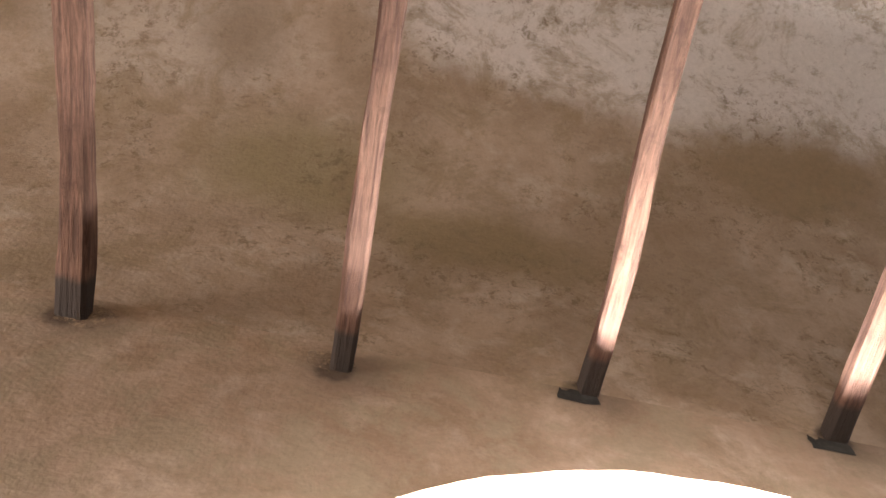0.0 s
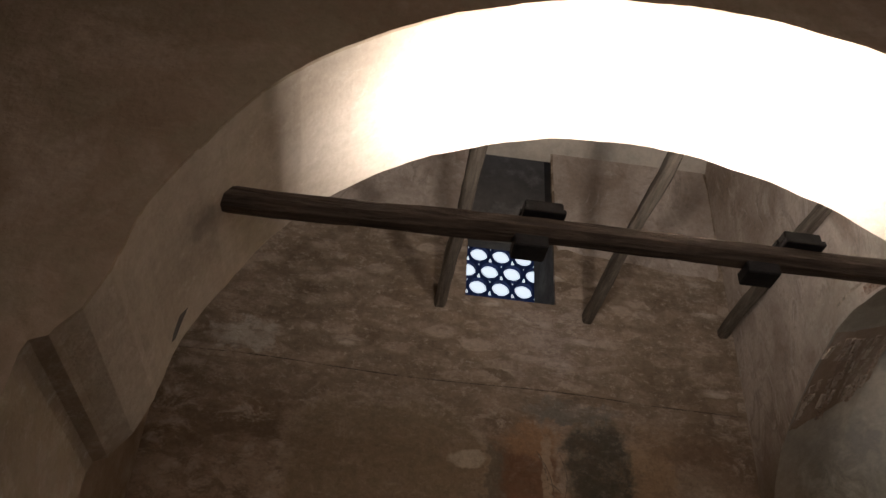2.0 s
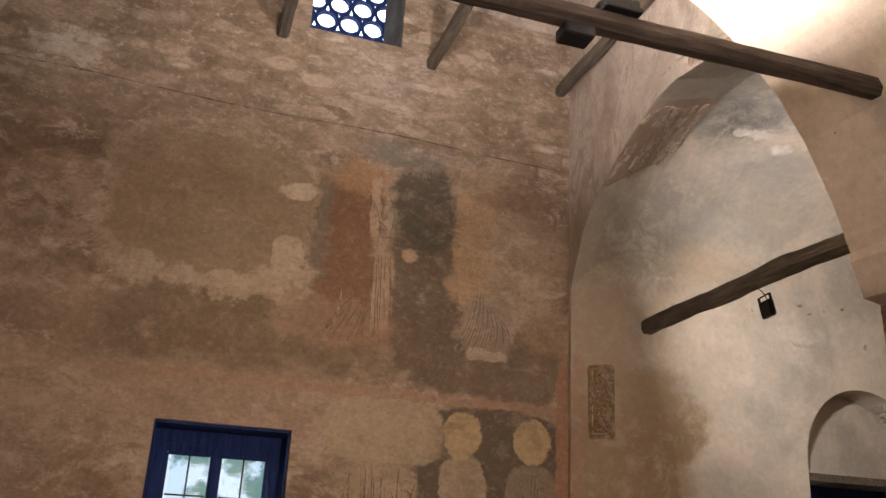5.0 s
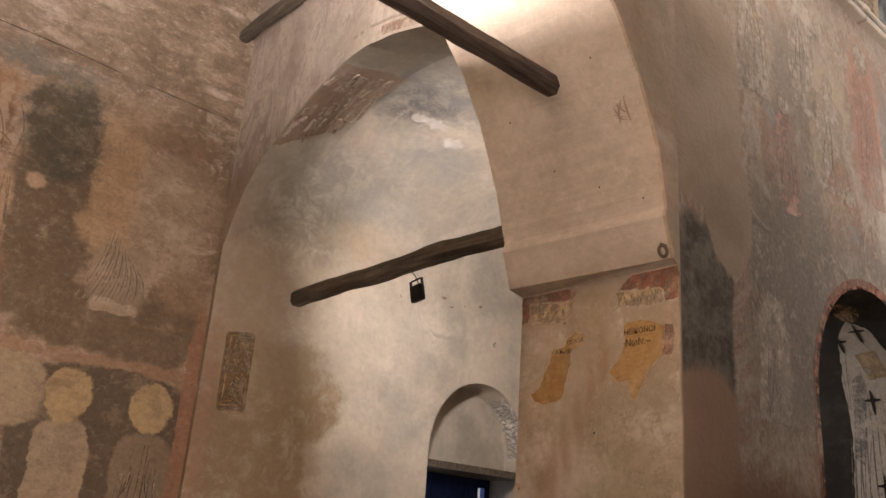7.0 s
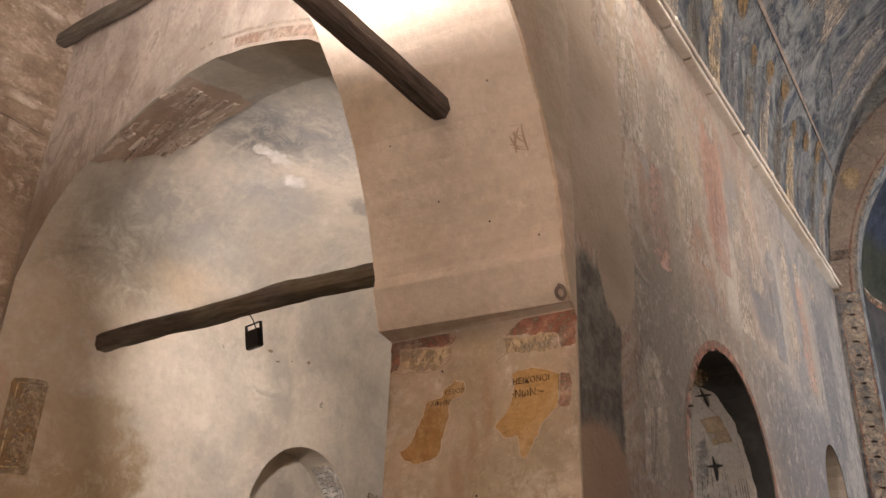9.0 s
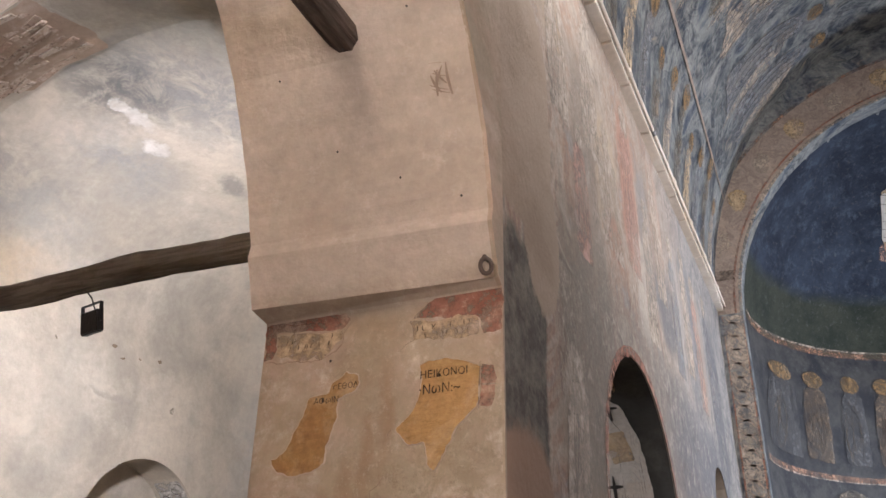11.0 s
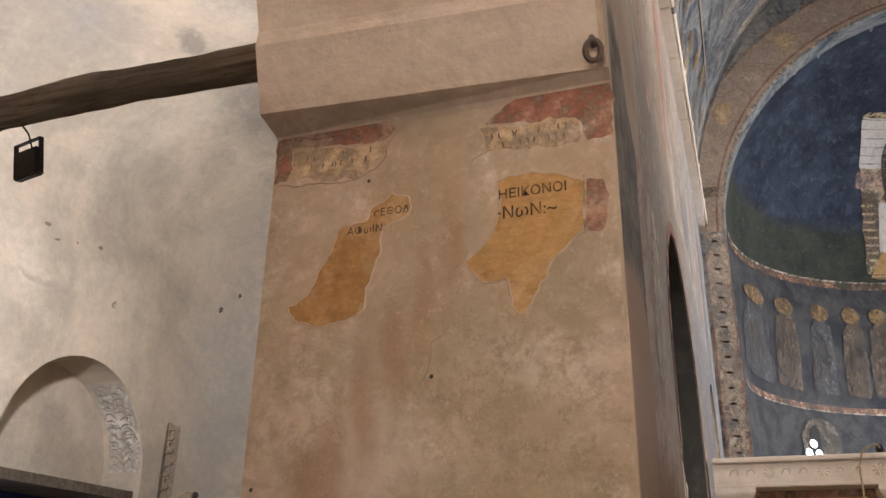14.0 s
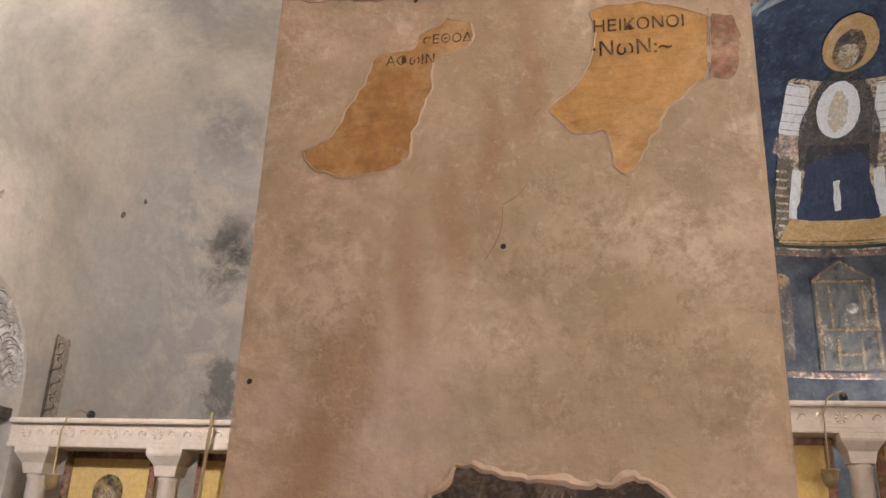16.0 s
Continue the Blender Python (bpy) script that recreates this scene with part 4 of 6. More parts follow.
beam("chapel_beam", (4.38, 8.44, 3.875), (4.43, 4.62, 3.918), 0.15, 0.155, "dark crooked timber beam across the chapel", bow=0.022, seed=20, log=0.55, rugged=0.15)


# ---- painting on the walls ----
RED = painted("red_ochre_paint", [(0.20, 0.085, 0.055), (0.32, 0.155, 0.105), (0.26, 0.12, 0.08)], 3.0, wear=0.6, flake=0.15)
BROWN_RED = painted("faded_red_brown_paint", [(0.28, 0.145, 0.09), (0.38, 0.22, 0.145), (0.32, 0.18, 0.115)], 2.0, wear=0.5, bare=(0.42, 0.31, 0.21), flake=0.7, lines=0.3)
SLATE = painted("slate_ground_paint", [(0.10, 0.09, 0.07), (0.19, 0.165, 0.125), (0.14, 0.12, 0.09)], 2.5, wear=0.6, bare=(0.36, 0.28, 0.2), flake=0.6)
STAIN = painted("brown_damp_stain", [(0.36, 0.27, 0.18), (0.44, 0.34, 0.24), (0.30, 0.21, 0.13)], 1.4, wear=0.3, bare=(0.5, 0.42, 0.33), flake=0.5)
PALE_EDGE = plaster("broken_plaster_edge", (0.60, 0.50, 0.40), (0.45, 0.35, 0.26), (0.66, 0.57, 0.47), 0.4)
OCHRE = painted("yellow_ochre_paint", [(0.26, 0.145, 0.05), (0.40, 0.245, 0.095), (0.33, 0.19, 0.065)], 3.0, (1, 1, 5), wear=0.45, bare=(0.56, 0.42, 0.26), grain=0.5)
DEEP_OCHRE = painted("deep_ochre_paint", [(0.20, 0.105, 0.036), (0.31, 0.175, 0.062), (0.25, 0.135, 0.045)], 3.0, (1, 1, 3), wear=0.5, bare=(0.52, 0.38, 0.22), grain=0.5)
HALO = painted("halo_paint", [(0.40, 0.28, 0.14), (0.50, 0.36, 0.19), (0.45, 0.32, 0.17)], 3.0, wear=0.4, flake=0.35)
PALE = painted("pale_robe_paint", [(0.34, 0.28, 0.21), (0.54, 0.46, 0.37), (0.44, 0.36, 0.28)], 2.0, (1.6, 1.6, 0.45), wear=0.35, lines=0.7, ink=(0.2, 0.15, 0.11), flake=0.55)
TAN = painted("tan_lettered_paint", [(0.44, 0.31, 0.17), (0.58, 0.45, 0.29), (0.38, 0.27, 0.15)], 6.0, wear=0.7, flake=0.3)
ROSE = painted("rose_robe_paint", [(0.40, 0.22, 0.17), (0.54, 0.36, 0.29), (0.46, 0.30, 0.24)], 2.0, (1.6, 1.6, 0.45), wear=0.4, lines=0.7, ink=(0.22, 0.12, 0.1), flake=0.6)
GREYBLUE = painted("grey_blue_robe_paint", [(0.13, 0.145, 0.17), (0.30, 0.31, 0.32), (0.21, 0.22, 0.25)], 2.0, (1.6, 1.6, 0.45), wear=0.3, lines=0.7, ink=(0.06, 0.06, 0.07), flake=0.6)
NAVY = painted("dark_blue_robe_paint", [(0.010, 0.014, 0.030), (0.030, 0.038, 0.062), (0.016, 0.022, 0.042)], 5.0, wear=0.2, bare=(0.12, 0.13, 0.16), lines=0.4)
UMBER = painted("dark_umber_paint", [(0.03, 0.025, 0.025), (0.06, 0.05, 0.045), (0.04, 0.035, 0.03)], 4.0, wear=0.2, bare=(0.15, 0.13, 0.12), flake=0.12)
WHITE_P = painted("white_robe_paint", [(0.36, 0.335, 0.29), (0.58, 0.55, 0.50), (0.48, 0.45, 0.40)], 4.0, wear=0.4, lines=0.6, ink=(0.25, 0.23, 0.21))
DULL = painted("dull_halo_paint", [(0.16, 0.10, 0.045), (0.26, 0.165, 0.075), (0.20, 0.13, 0.06)], 4.0, wear=0.4, bare=(0.3, 0.25, 0.19), flake=0.2)
ROBE_GREY = painted("worn_grey_robe_paint", [(0.045, 0.047, 0.052), (0.125, 0.123, 0.12), (0.08, 0.08, 0.084)], 4.0, (1, 1.6, 0.5), wear=0.3, lines=0.8, ink=(0.03, 0.03, 0.03), bare=(0.2, 0.19, 0.17), flake=0.5)
ROBE_BROWN = painted("worn_brown_robe_paint", [(0.065, 0.048, 0.034), (0.165, 0.122, 0.085), (0.11, 0.082, 0.056)], 4.0, (1, 1.6, 0.5), wear=0.3, lines=0.8, ink=(0.035, 0.025, 0.02), bare=(0.26, 0.22, 0.17), flake=0.5)
WHITE_LIME = painted("white_lime_patch", [(0.66, 0.62, 0.57), (0.80, 0.77, 0.73), (0.72, 0.68, 0.63)], 3.0, wear=0.3, flake=0.3)
SLATE_SOLID = plaster("dark_grey_plaster", (0.13, 0.12, 0.11), (0.07, 0.065, 0.06), (0.24, 0.225, 0.21), 0.5)
BAND = painted("arch_band_fresco", [(0.13, 0.10, 0.085), (0.34, 0.28, 0.23), (0.22, 0.17, 0.14), (0.42, 0.35, 0.28)], 3.5, wear=0.4)
INK = painted("dark_line_paint", [(0.05, 0.04, 0.03), (0.09, 0.07, 0.05), (0.06, 0.05, 0.04)], 6.0, wear=0.3, flake=0.4)
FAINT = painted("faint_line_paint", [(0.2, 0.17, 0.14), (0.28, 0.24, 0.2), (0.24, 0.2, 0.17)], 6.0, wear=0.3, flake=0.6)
SCAR = plaster("scratched_plaster", (0.30, 0.23, 0.17), (0.2, 0.15, 0.1), (0.36, 0.29, 0.22), 0.4)
# Dark paint; also laid on flat for shade in holes and the apse window.
BLACK = plaster("dark_paint_and_shade", (0.05, 0.049, 0.044), (0.028, 0.027, 0.025), (0.115, 0.112, 0.10), 0.5)

pier_face = lambda y, z, off: (3.985 - off, y, z)
aisle_face = lambda x, z, off: (x, WALL_AY - off, z)
nave_face = lambda x, z, off: (x, NAVE_Y - off, z)
chapel_face = lambda x, z, off: (x, chapel_y(x) - off, z)
west_face = lambda y, z, off: (3.55 - off, y, z)
east_face = lambda y, z, off: (12.7 - off, y, z)


def apse_face(y, z, off):
    r = APSE_R - off - 0.012
    return (13.0 + math.sqrt(max(0.0, r * r - (y - AXIS) ** 2 - max(0.0, z - APSE_Z) ** 2)), y, z)


def vault_face(x, y, off):
    s = (y - AXIS) / HALF
    q = math.sqrt(max(0.0, 1 - s * s))
    return (x, y - s * off, V_Z + V_B * q - off * (0.4 + q) - 0.006)


def chapel_vault(x, y, off):
    s = (y - CH_Y) / CH_A
    return (x, y, CH_Z + CH_B * math.sqrt(max(0.0, 1 - s * s)) - off - 0.006)


def chapel_round(a, z, off):
    return (8.2 + (CH_A - off - 0.01) * math.sin(a), CH_Y + (CH_A - off - 0.01) * math.cos(a), z)


def reveal_face(s, y, off):
    """East side of the small sanctuary arch, by the length along it from the floor."""
    if s < 2.66:
        return (7.8 - off, y, s)
    a = (s - 2.66) / 1.08
    return (6.7 + (1.1 - off) * math.cos(a), y, 2.66 + (1.06 - off) * math.sin(a))


def soffit_face(a, y, off):
    """Underside of the great arch; a in degrees from its east springing."""
    return (ARCH_X + (ARCH_A - off) * math.cos(radians(a)) - 0.012 - 0.14 * math.cos(radians(a)) * (y - NAVE_Y) / 1.22, y, ARCH_Z + (ARCH_B - off) * math.sin(radians(a)))


def rough(points, jag=0.02, rounds=2, seed=0.0):
    """A closed outline, rounded and made uneven."""
    pts = []
    for p, q in zip(points, list(points[1:]) + [points[0]]):
        pts += [(p[0] * (1 - f) + q[0] * f, p[1] * (1 - f) + q[1] * f) for f in ((0.0, 0.2, 0.8) if rounds else (0.0,))]
    for _ in range(rounds):
        nxt = []
        for p, q in zip(pts, pts[1:] + pts[:1]):
            nxt += [(p[0] * 0.75 + q[0] * 0.25, p[1] * 0.75 + q[1] * 0.25), (p[0] * 0.25 + q[0] * 0.75, p[1] * 0.25 + q[1] * 0.75)]
        pts = nxt
    return [(u + jag * (noise.noise((u * 9, w * 9, seed)) + 0.6 * noise.noise((u * 31, w * 31, seed))), w + jag * (noise.noise((u * 9, w * 9, seed + 5)) + 0.6 * noise.noise((u * 31, w * 31, seed + 5)))) for u, w in pts]


def patch(name, face, points, material, parent, off=0.004, jag=0.02, rounds=3, seed=0.0, cuts=0, label=""):
    """A thin coat of paint or plaster with an uneven outline on a face."""
    bm = bmesh.new()
    flat = bm.faces.new([bm.verts.new((u, w, 0)) for u, w in rough(points, jag, rounds, seed)])
    bm.normal_update()
    bmesh.ops.triangulate(bm, faces=[flat])
    for _ in range(cuts):
        bmesh.ops.subdivide_edges(bm, edges=[e for e in bm.edges if e.calc_length() > 0.12], cuts=1, use_grid_fill=True)
        bmesh.ops.triangulate(bm, faces=[f for f in bm.faces if len(f.verts) > 3])
    for v in bm.verts:
        v.co = face(v.co.x, v.co.y, off)
    return part(name, bm, material, parent, label)


def rim(face, points, width, material, parent, high=0.006, jag=0.02, seed=0.0, rounds=3):
    """A broken plaster edge round a patch."""
    pts = rough(points, jag, rounds, seed)
    cu, cw = sum(p[0] for p in pts) / len(pts), sum(p[1] for p in pts) / len(pts)
    bm = bmesh.new()
    rows = []
    for i, (u, w) in enumerate(pts + pts[:1]):
        p, q = pts[(i - 1) % len(pts)], pts[(i + 1) % len(pts)]
        tu, tw = q[0] - p[0], q[1] - p[1]
        n = math.hypot(tu, tw) or 1
        nu, nw = tw / n, -tu / n
        k = width * (1 + 0.8 * noise.noise((u * 20, w * 20, seed)))
        rows.append([face(u - nu * k, w - nw * k, 0.001), face(u, w, high), face(u + nu * k, w + nw * k, 0.001)])
    sweep(bm, rows)
    return part("plaster_edge", bm, material, parent)


def disc(u, w, ru, rw=None, n=18):
    rw = rw or ru
    return [(u + ru * math.cos(2 * math.pi * i / n), w + rw * math.sin(2 * math.pi * i / n)) for i in range(n)]


def strokes(name, face, lines, width, material, parent, off=0.007, cuts=8):
    """Brush lines, each from one point to another with a bend."""
    bm = bmesh.new()
    for (u0, w0, u1, w1, bend) in lines:
        n = math.hypot(u1 - u0, w1 - w0) or 1
        nu, nw = -(w1 - w0) / n, (u1 - u0) / n
        rows = []
        for i in range(cuts + 1):
            f = i / cuts
            b = bend * math.sin(math.pi * f)
            u, w = u0 + (u1 - u0) * f + nu * b, w0 + (w1 - w0) * f + nw * b
            k = width * (0.35 + 0.65 * math.sin(math.pi * min(1, f * 0.9 + 0.1)))
            rows.append([face(u - nu * k / 2, w - nw * k / 2, off), face(u + nu * k / 2, w + nw * k / 2, off)])
        sweep(bm, rows)
    return part(name, bm, material, parent)


def figure(face, u, w0, w1, wide, robe, parent, seed=0, lean=0.0, halo=HALO, lines=INK, cuts=0, flip=False, off=0.005):
    """A standing painted shape: robe, nimbus and folds, without features."""
    rnd = random.Random(seed)
    h = w1 - w0
    at = (lambda a, b, o: face(b, a, o)) if flip else face
    body = [(u - wide * 0.5, w0), (u + wide * 0.5, w0 + 0.02 * h), (u + wide * 0.52 + lean * 0.5, w0 + 0.45 * h), (u + wide * 0.42 + lean, w0 + 0.76 * h),
            (u + wide * 0.14 + lean, w0 + 0.84 * h), (u - wide * 0.14 + lean, w0 + 0.84 * h), (u - wide * 0.42 + lean, w0 + 0.76 * h), (u - wide * 0.5 + lean * 0.5, w0 + 0.4 * h)]
    ob = patch("painted_robe", at, body, robe, parent, off, 0.05 * wide, 2, seed, cuts)
    patch("nimbus", at, disc(u + lean, w0 + 0.91 * h, 0.095 * h), halo, ob, off + 0.002, 0.01, 1, seed, 0)
    folds = []
    for k in range(7):
        a = u + wide * rnd.uniform(-0.42, 0.42)
        folds.append((a, w0 + h * rnd.uniform(0.02, 0.2), a * 0.4 + (u + lean) * 0.6 + rnd.uniform(-0.1, 0.1) * wide, w0 + h * rnd.uniform(0.5, 0.75), rnd.uniform(-0.06, 0.06) * h))
    strokes("fold_lines", at, folds, 0.018 * wide + 0.004, lines, ob, off + 0.003)
    return ob


def lettering(text, face, u, w, size, material, parent, turn):
    """Letters laid on a face; turn: the pose of the face."""
    curve = bpy.data.curves.new("letters", "FONT")
    curve.body, curve.size, curve.extrude = text, size, 0.0006
    tmp = new("letters", curve)
    me = bpy.data.meshes.new_from_object(tmp.evaluated_get(bpy.context.evaluated_depsgraph_get()))
    bpy.data.objects.remove(tmp)
    bpy.data.curves.remove(curve)
    me.materials.clear()
    me.materials.append(material)
    ob = new("inscription", me)
    ob.parent = parent
    ob.matrix_basis = Matrix.Translation(face(u, w, 0.008)) @ turn
    return ob


# ---- paint on the pier ----
TO_WEST = pose(0, 0, 0, 90, 0, -90)
orange_l = [(4.312, 2.848), (4.243, 2.893), (4.178, 2.874), (4.183, 2.803), (4.268, 2.779), (4.275, 2.687), (4.307, 2.613), (4.329, 2.485), (4.385, 2.455), (4.478, 2.448), (4.576, 2.478), (4.609, 2.529), (4.52, 2.559), (4.485, 2.656), (4.432, 2.785), (4.325, 2.81)]
orange_r = [(3.872, 2.879), (3.754, 2.901), (3.587, 2.849), (3.599, 2.672), (3.704, 2.598), (3.765, 2.461), (3.803, 2.423), (3.833, 2.456), (3.841, 2.531), (3.936, 2.543), (3.988, 2.613), (3.916, 2.675), (3.884, 2.739), (3.857, 2.814)]
red_piece = [(3.587, 2.844), (3.529, 2.834), (3.514, 2.788), (3.545, 2.664), (3.597, 2.667)]
left_patch = patch("ochre_fragment", pier_face, orange_l, DEEP_OCHRE, wall_nave, jag=0.014, seed=1, label="exposed fragment of yellow ochre fresco")
rim(pier_face, orange_l, 0.0035, PALE_EDGE, left_patch, jag=0.014, seed=1)
right_patch = patch("ochre_fragment", pier_face, orange_r, OCHRE, wall_nave, jag=0.014, seed=2, label="exposed fragment of yellow ochre fresco with letters")
rim(pier_face, orange_r, 0.0035, PALE_EDGE, right_patch, jag=0.014, seed=2)
piece = patch("red_border", pier_face, red_piece, RED, wall_nave, off=0.006, jag=0.01, seed=3)
strokes("border_line", pier_face, [(3.59, 2.76, 3.52, 2.755, 0.0), (3.592, 2.86, 3.60, 2.65, 0.0)], 0.008, PALE, piece, 0.009)
band_l = [(4.705, 3.19), (4.27, 3.19), (4.24, 3.14), (4.29, 3.10), (4.64, 3.13), (4.65, 3.01), (4.705, 3.0)]
b = patch("red_border", pier_face, band_l, RED, wall_nave, jag=0.015, seed=4, label="worn red painted border")
tan_l = [(4.64, 3.12), (4.29, 3.095), (4.27, 3.05), (4.37, 2.97), (4.63, 3.01)]
b = patch("lettered_strip", pier_face, tan_l, TAN, wall_nave, off=0.006, jag=0.02, seed=5)
rim(pier_face, [(4.70, 3.18), (4.24, 3.15), (4.27, 3.04), (4.37, 2.96), (4.70, 2.99)], 0.003, PLASTER, b, 0.003, seed=6)
band_r = [(3.93, 3.10), (3.80, 3.19), (3.495, 3.19), (3.495, 2.99), (3.58, 2.98), (3.595, 3.07)]
b = patch("red_border", pier_face, band_r, RED, wall_nave, jag=0.015, seed=7, label="worn red painted border")
tan_r = [(3.93, 3.09), (3.60, 3.065), (3.61, 2.99), (3.75, 2.975), (3.91, 3.0)]
b = patch("lettered_strip", pier_face, tan_r, TAN, wall_nave, off=0.006, jag=0.02, seed=8)
rnd = random.Random(4)
for face_u, n in (((3.90, 3.63), 9), ((4.60, 4.31), 9)):
    marks = []
    for row in (0, 1):
        for k in range(n):
            u = face_u[0] + (face_u[1] - face_u[0]) * (k + rnd.uniform(0.1, 0.9)) / n
            z = (3.045 if face_u[0] < 4.2 else 3.075) - 0.035 * row
            if rnd.random() < 0.8:
                marks.append((u, z + 0.014, u - rnd.uniform(-0.008, 0.008), z - 0.012, rnd.uniform(-0.006, 0.006)))
    strokes("letter_marks", pier_face, marks, 0.006, INK, b, 0.009, 3)
lettering("\u0397\u0395\u0399\u039a\u039f\u039d\u039f\u0399", pier_face, 3.872, 2.815, 0.047, INK, right_patch, TO_WEST)
lettering("\u00b7\u039d\u03c9\u039d:~", pier_face, 3.875, 2.745, 0.058, INK, right_patch, TO_WEST)
lettering("\u03c3\u0395\u0398\u039f\u0394", pier_face, 4.305, 2.815, 0.038, INK, left_patch, TO_WEST)
lettering("\u0391\u03a6\u03c9\u0399\u039d", pier_face, 4.40, 2.757, 0.039, INK, left_patch, TO_WEST)
low = [(4.24, 1.50), (4.24, 1.68), (4.19, 1.75), (4.07, 1.74), (3.95, 1.735), (3.86, 1.72), (3.80, 1.745), (3.73, 1.69), (3.72, 1.5)]
frag = patch("fresco_fragment", pier_face, low, UMBER, wall_nave, jag=0.02, seed=9, label="dark fresco fragment set in the pier plaster")
rim(pier_face, low, 0.010, PALE_EDGE, frag, 0.012, seed=9)
strokes("fold_lines", pier_face, [(4.1 - 0.02 * k, 1.58, 3.98 - 0.015 * k, 1.73 - 0.01 * k, 0.02) for k in range(6)], 0.008, PALE, frag)
patch("nimbus", pier_face, disc(3.86, 1.60, 0.08), RED, frag, 0.007)
# cracks, nail holes and scars of the pier
strokes("crack", pier_face, [(4.13, 2.22, 4.09, 2.36, 0.015), (4.09, 2.36, 4.03, 2.42, 0.01), (3.90, 3.0, 3.98, 2.95, 0.01), (4.0, 2.61, 4.02, 2.58, 0.004)], 0.0028, SCAR, wall_nave, 0.003)
for y, z in ((4.087, 2.253), (4.675, 1.936), (4.33, 2.955)):
    patch("nail_hole", pier_face, disc(y, z, 0.007, n=8), BLACK, wall_nave, 0.004, 0.002, 1)
strokes("plaster_scar", soffit_face, [(20.0, 3.61, 23.5, 3.62, 0.006), (23.5, 3.62, 23.7, 3.70, 0.004), (21.0, 3.68, 23.2, 3.64, 0.006), (20.4, 3.66, 22.4, 3.70, 0.006), (20.6, 3.63, 21.4, 3.71, 0.006), (22.0, 3.62, 22.6, 3.69, 0.006), (20.2, 3.62, 20.9, 3.70, 0.004), (21.3, 3.63, 22.9, 3.68, 0.005), (20.1, 3.68, 22.9, 3.665, 0.004)], 0.014, SCAR, wall_nave, 0.008)
for a, y in ((16, 4.2), (25, 4.45), (12, 3.9), (30, 3.75), (27, 4.1), (9, 3.62)):
    patch("nail_hole", soffit_face, [(a + 0.15 * math.cos(k), y + 0.006 * math.sin(k)) for k in range(6)], BLACK, wall_nave, 0.009, 0.0, 1)

patch("gouge", soffit_face, [(166.5, 4.30), (170.3, 4.345), (171.2, 4.325), (170.4, 4.30), (168.2, 4.265)], SLATE_SOLID, wall_nave, 0.012, 0.0, 1, 13, label="dark gouge in the arch plaster")
for k, (x, z, a, b) in enumerate(((-3.0, 6.19, 0.20, 0.15), (-1.40, 6.20, 0.17, 0.12))):
    patch("mortar_ring", nave_face, disc(x, z, a, b, 10), STAIN, wall_nave, 0.005, 0.04, 1, 15 + k, label="darker mortar packed round the beam")
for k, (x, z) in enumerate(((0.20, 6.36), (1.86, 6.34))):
    patch("mortar_lump", nave_face, [(x - 0.13, z - 0.10), (x - 0.12, z + 0.05), (x - 0.08, z + 0.01), (x - 0.04, z + 0.06), (x + 0.02, z + 0.03), (x + 0.14, z + 0.05), (x + 0.15, z - 0.09)], BLACK, wall_nave, 0.006, 0.02, 1, 17 + k, label="black mortar lump at the beam's end")
# Dirt streak down the impost's middle, dark for the band's shade as well.
patch("impost_dirt_and_shade", lambda y, z, off: (3.862 + 0.30 * max(0, 3.455 - z) - off, y, z), [(4.10, 3.44), (3.92, 3.44), (3.86, 3.40), (3.93, 3.33), (3.98, 3.26), (4.14, 3.25), (4.12, 3.34)], FAINT, wall_nave, 0.006, 0.02, 2, 19)

# ---- drawing on the aisle wall ----
wa = wall_aisle
rnd = random.Random(8)
strokes("fold_lines", aisle_face, [(0.80 + 0.085 * k, 3.36 + 0.01 * (k % 3), 1.14 + 0.035 * k, 3.75 + 0.09 * (k % 3), rnd.uniform(-0.04, 0.04)) for k in range(9)] + [(1.24, 5.0, 1.40, 4.5, 0.04), (1.46, 5.0, 1.50, 4.55, 0.05), (1.30, 4.7, 1.47, 4.6, 0.02)], 0.012, FAINT, wa, 0.003)
strokes("fold_lines", aisle_face, [(1.34 + 0.045 * k, 4.32, 1.36 + 0.05 * k, 3.62 + 0.05 * (k % 2), rnd.uniform(-0.02, 0.02)) for k in range(5)], 0.012, FAINT, wa, 0.003)
strokes("light_lines", aisle_face, [(1.22, 5.02, 1.34, 4.62, 0.03), (1.34, 4.60, 1.50, 4.52, -0.02), (1.40, 4.3, 1.41, 3.65, 0.02), (1.5, 4.3, 1.55, 3.7, 0.02), (1.05, 3.9, 0.95, 3.4, 0.03)], 0.016, PALE, wa, 0.003)
strokes("fold_lines", aisle_face, [(2.28 + 0.085 * k, 3.38 + 0.02 * k, 2.50 + 0.03 * k, 4.12 - 0.04 * k, -0.05) for k in range(8)], 0.013, FAINT, wa, 0.003)
strokes("light_lines", aisle_face, [(2.24 + 0.085 * k, 3.38 + 0.02 * k, 2.47 + 0.03 * k, 4.12 - 0.04 * k, -0.05) for k in range(8)], 0.011, PALE, wa, 0.004)
for u, dark, light in ((3.15, INK, PALE),):
    strokes("fold_lines", aisle_face, [(u + 0.06 * k - 0.24 + rnd.uniform(-0.03, 0.03), rnd.uniform(1.2, 1.8), u + 0.035 * k - 0.14, rnd.uniform(1.95, 2.26), rnd.uniform(-0.07, 0.07)) for k in range(9)], 0.013, dark, wa, 0.003)
    strokes("light_lines", aisle_face, [(u + 0.07 * k - 0.22, 1.5 + 0.08 * (k % 3), u + 0.04 * k - 0.12, 2.20, rnd.uniform(-0.06, 0.06)) for k in range(7)], 0.010, light, wa, 0.004)
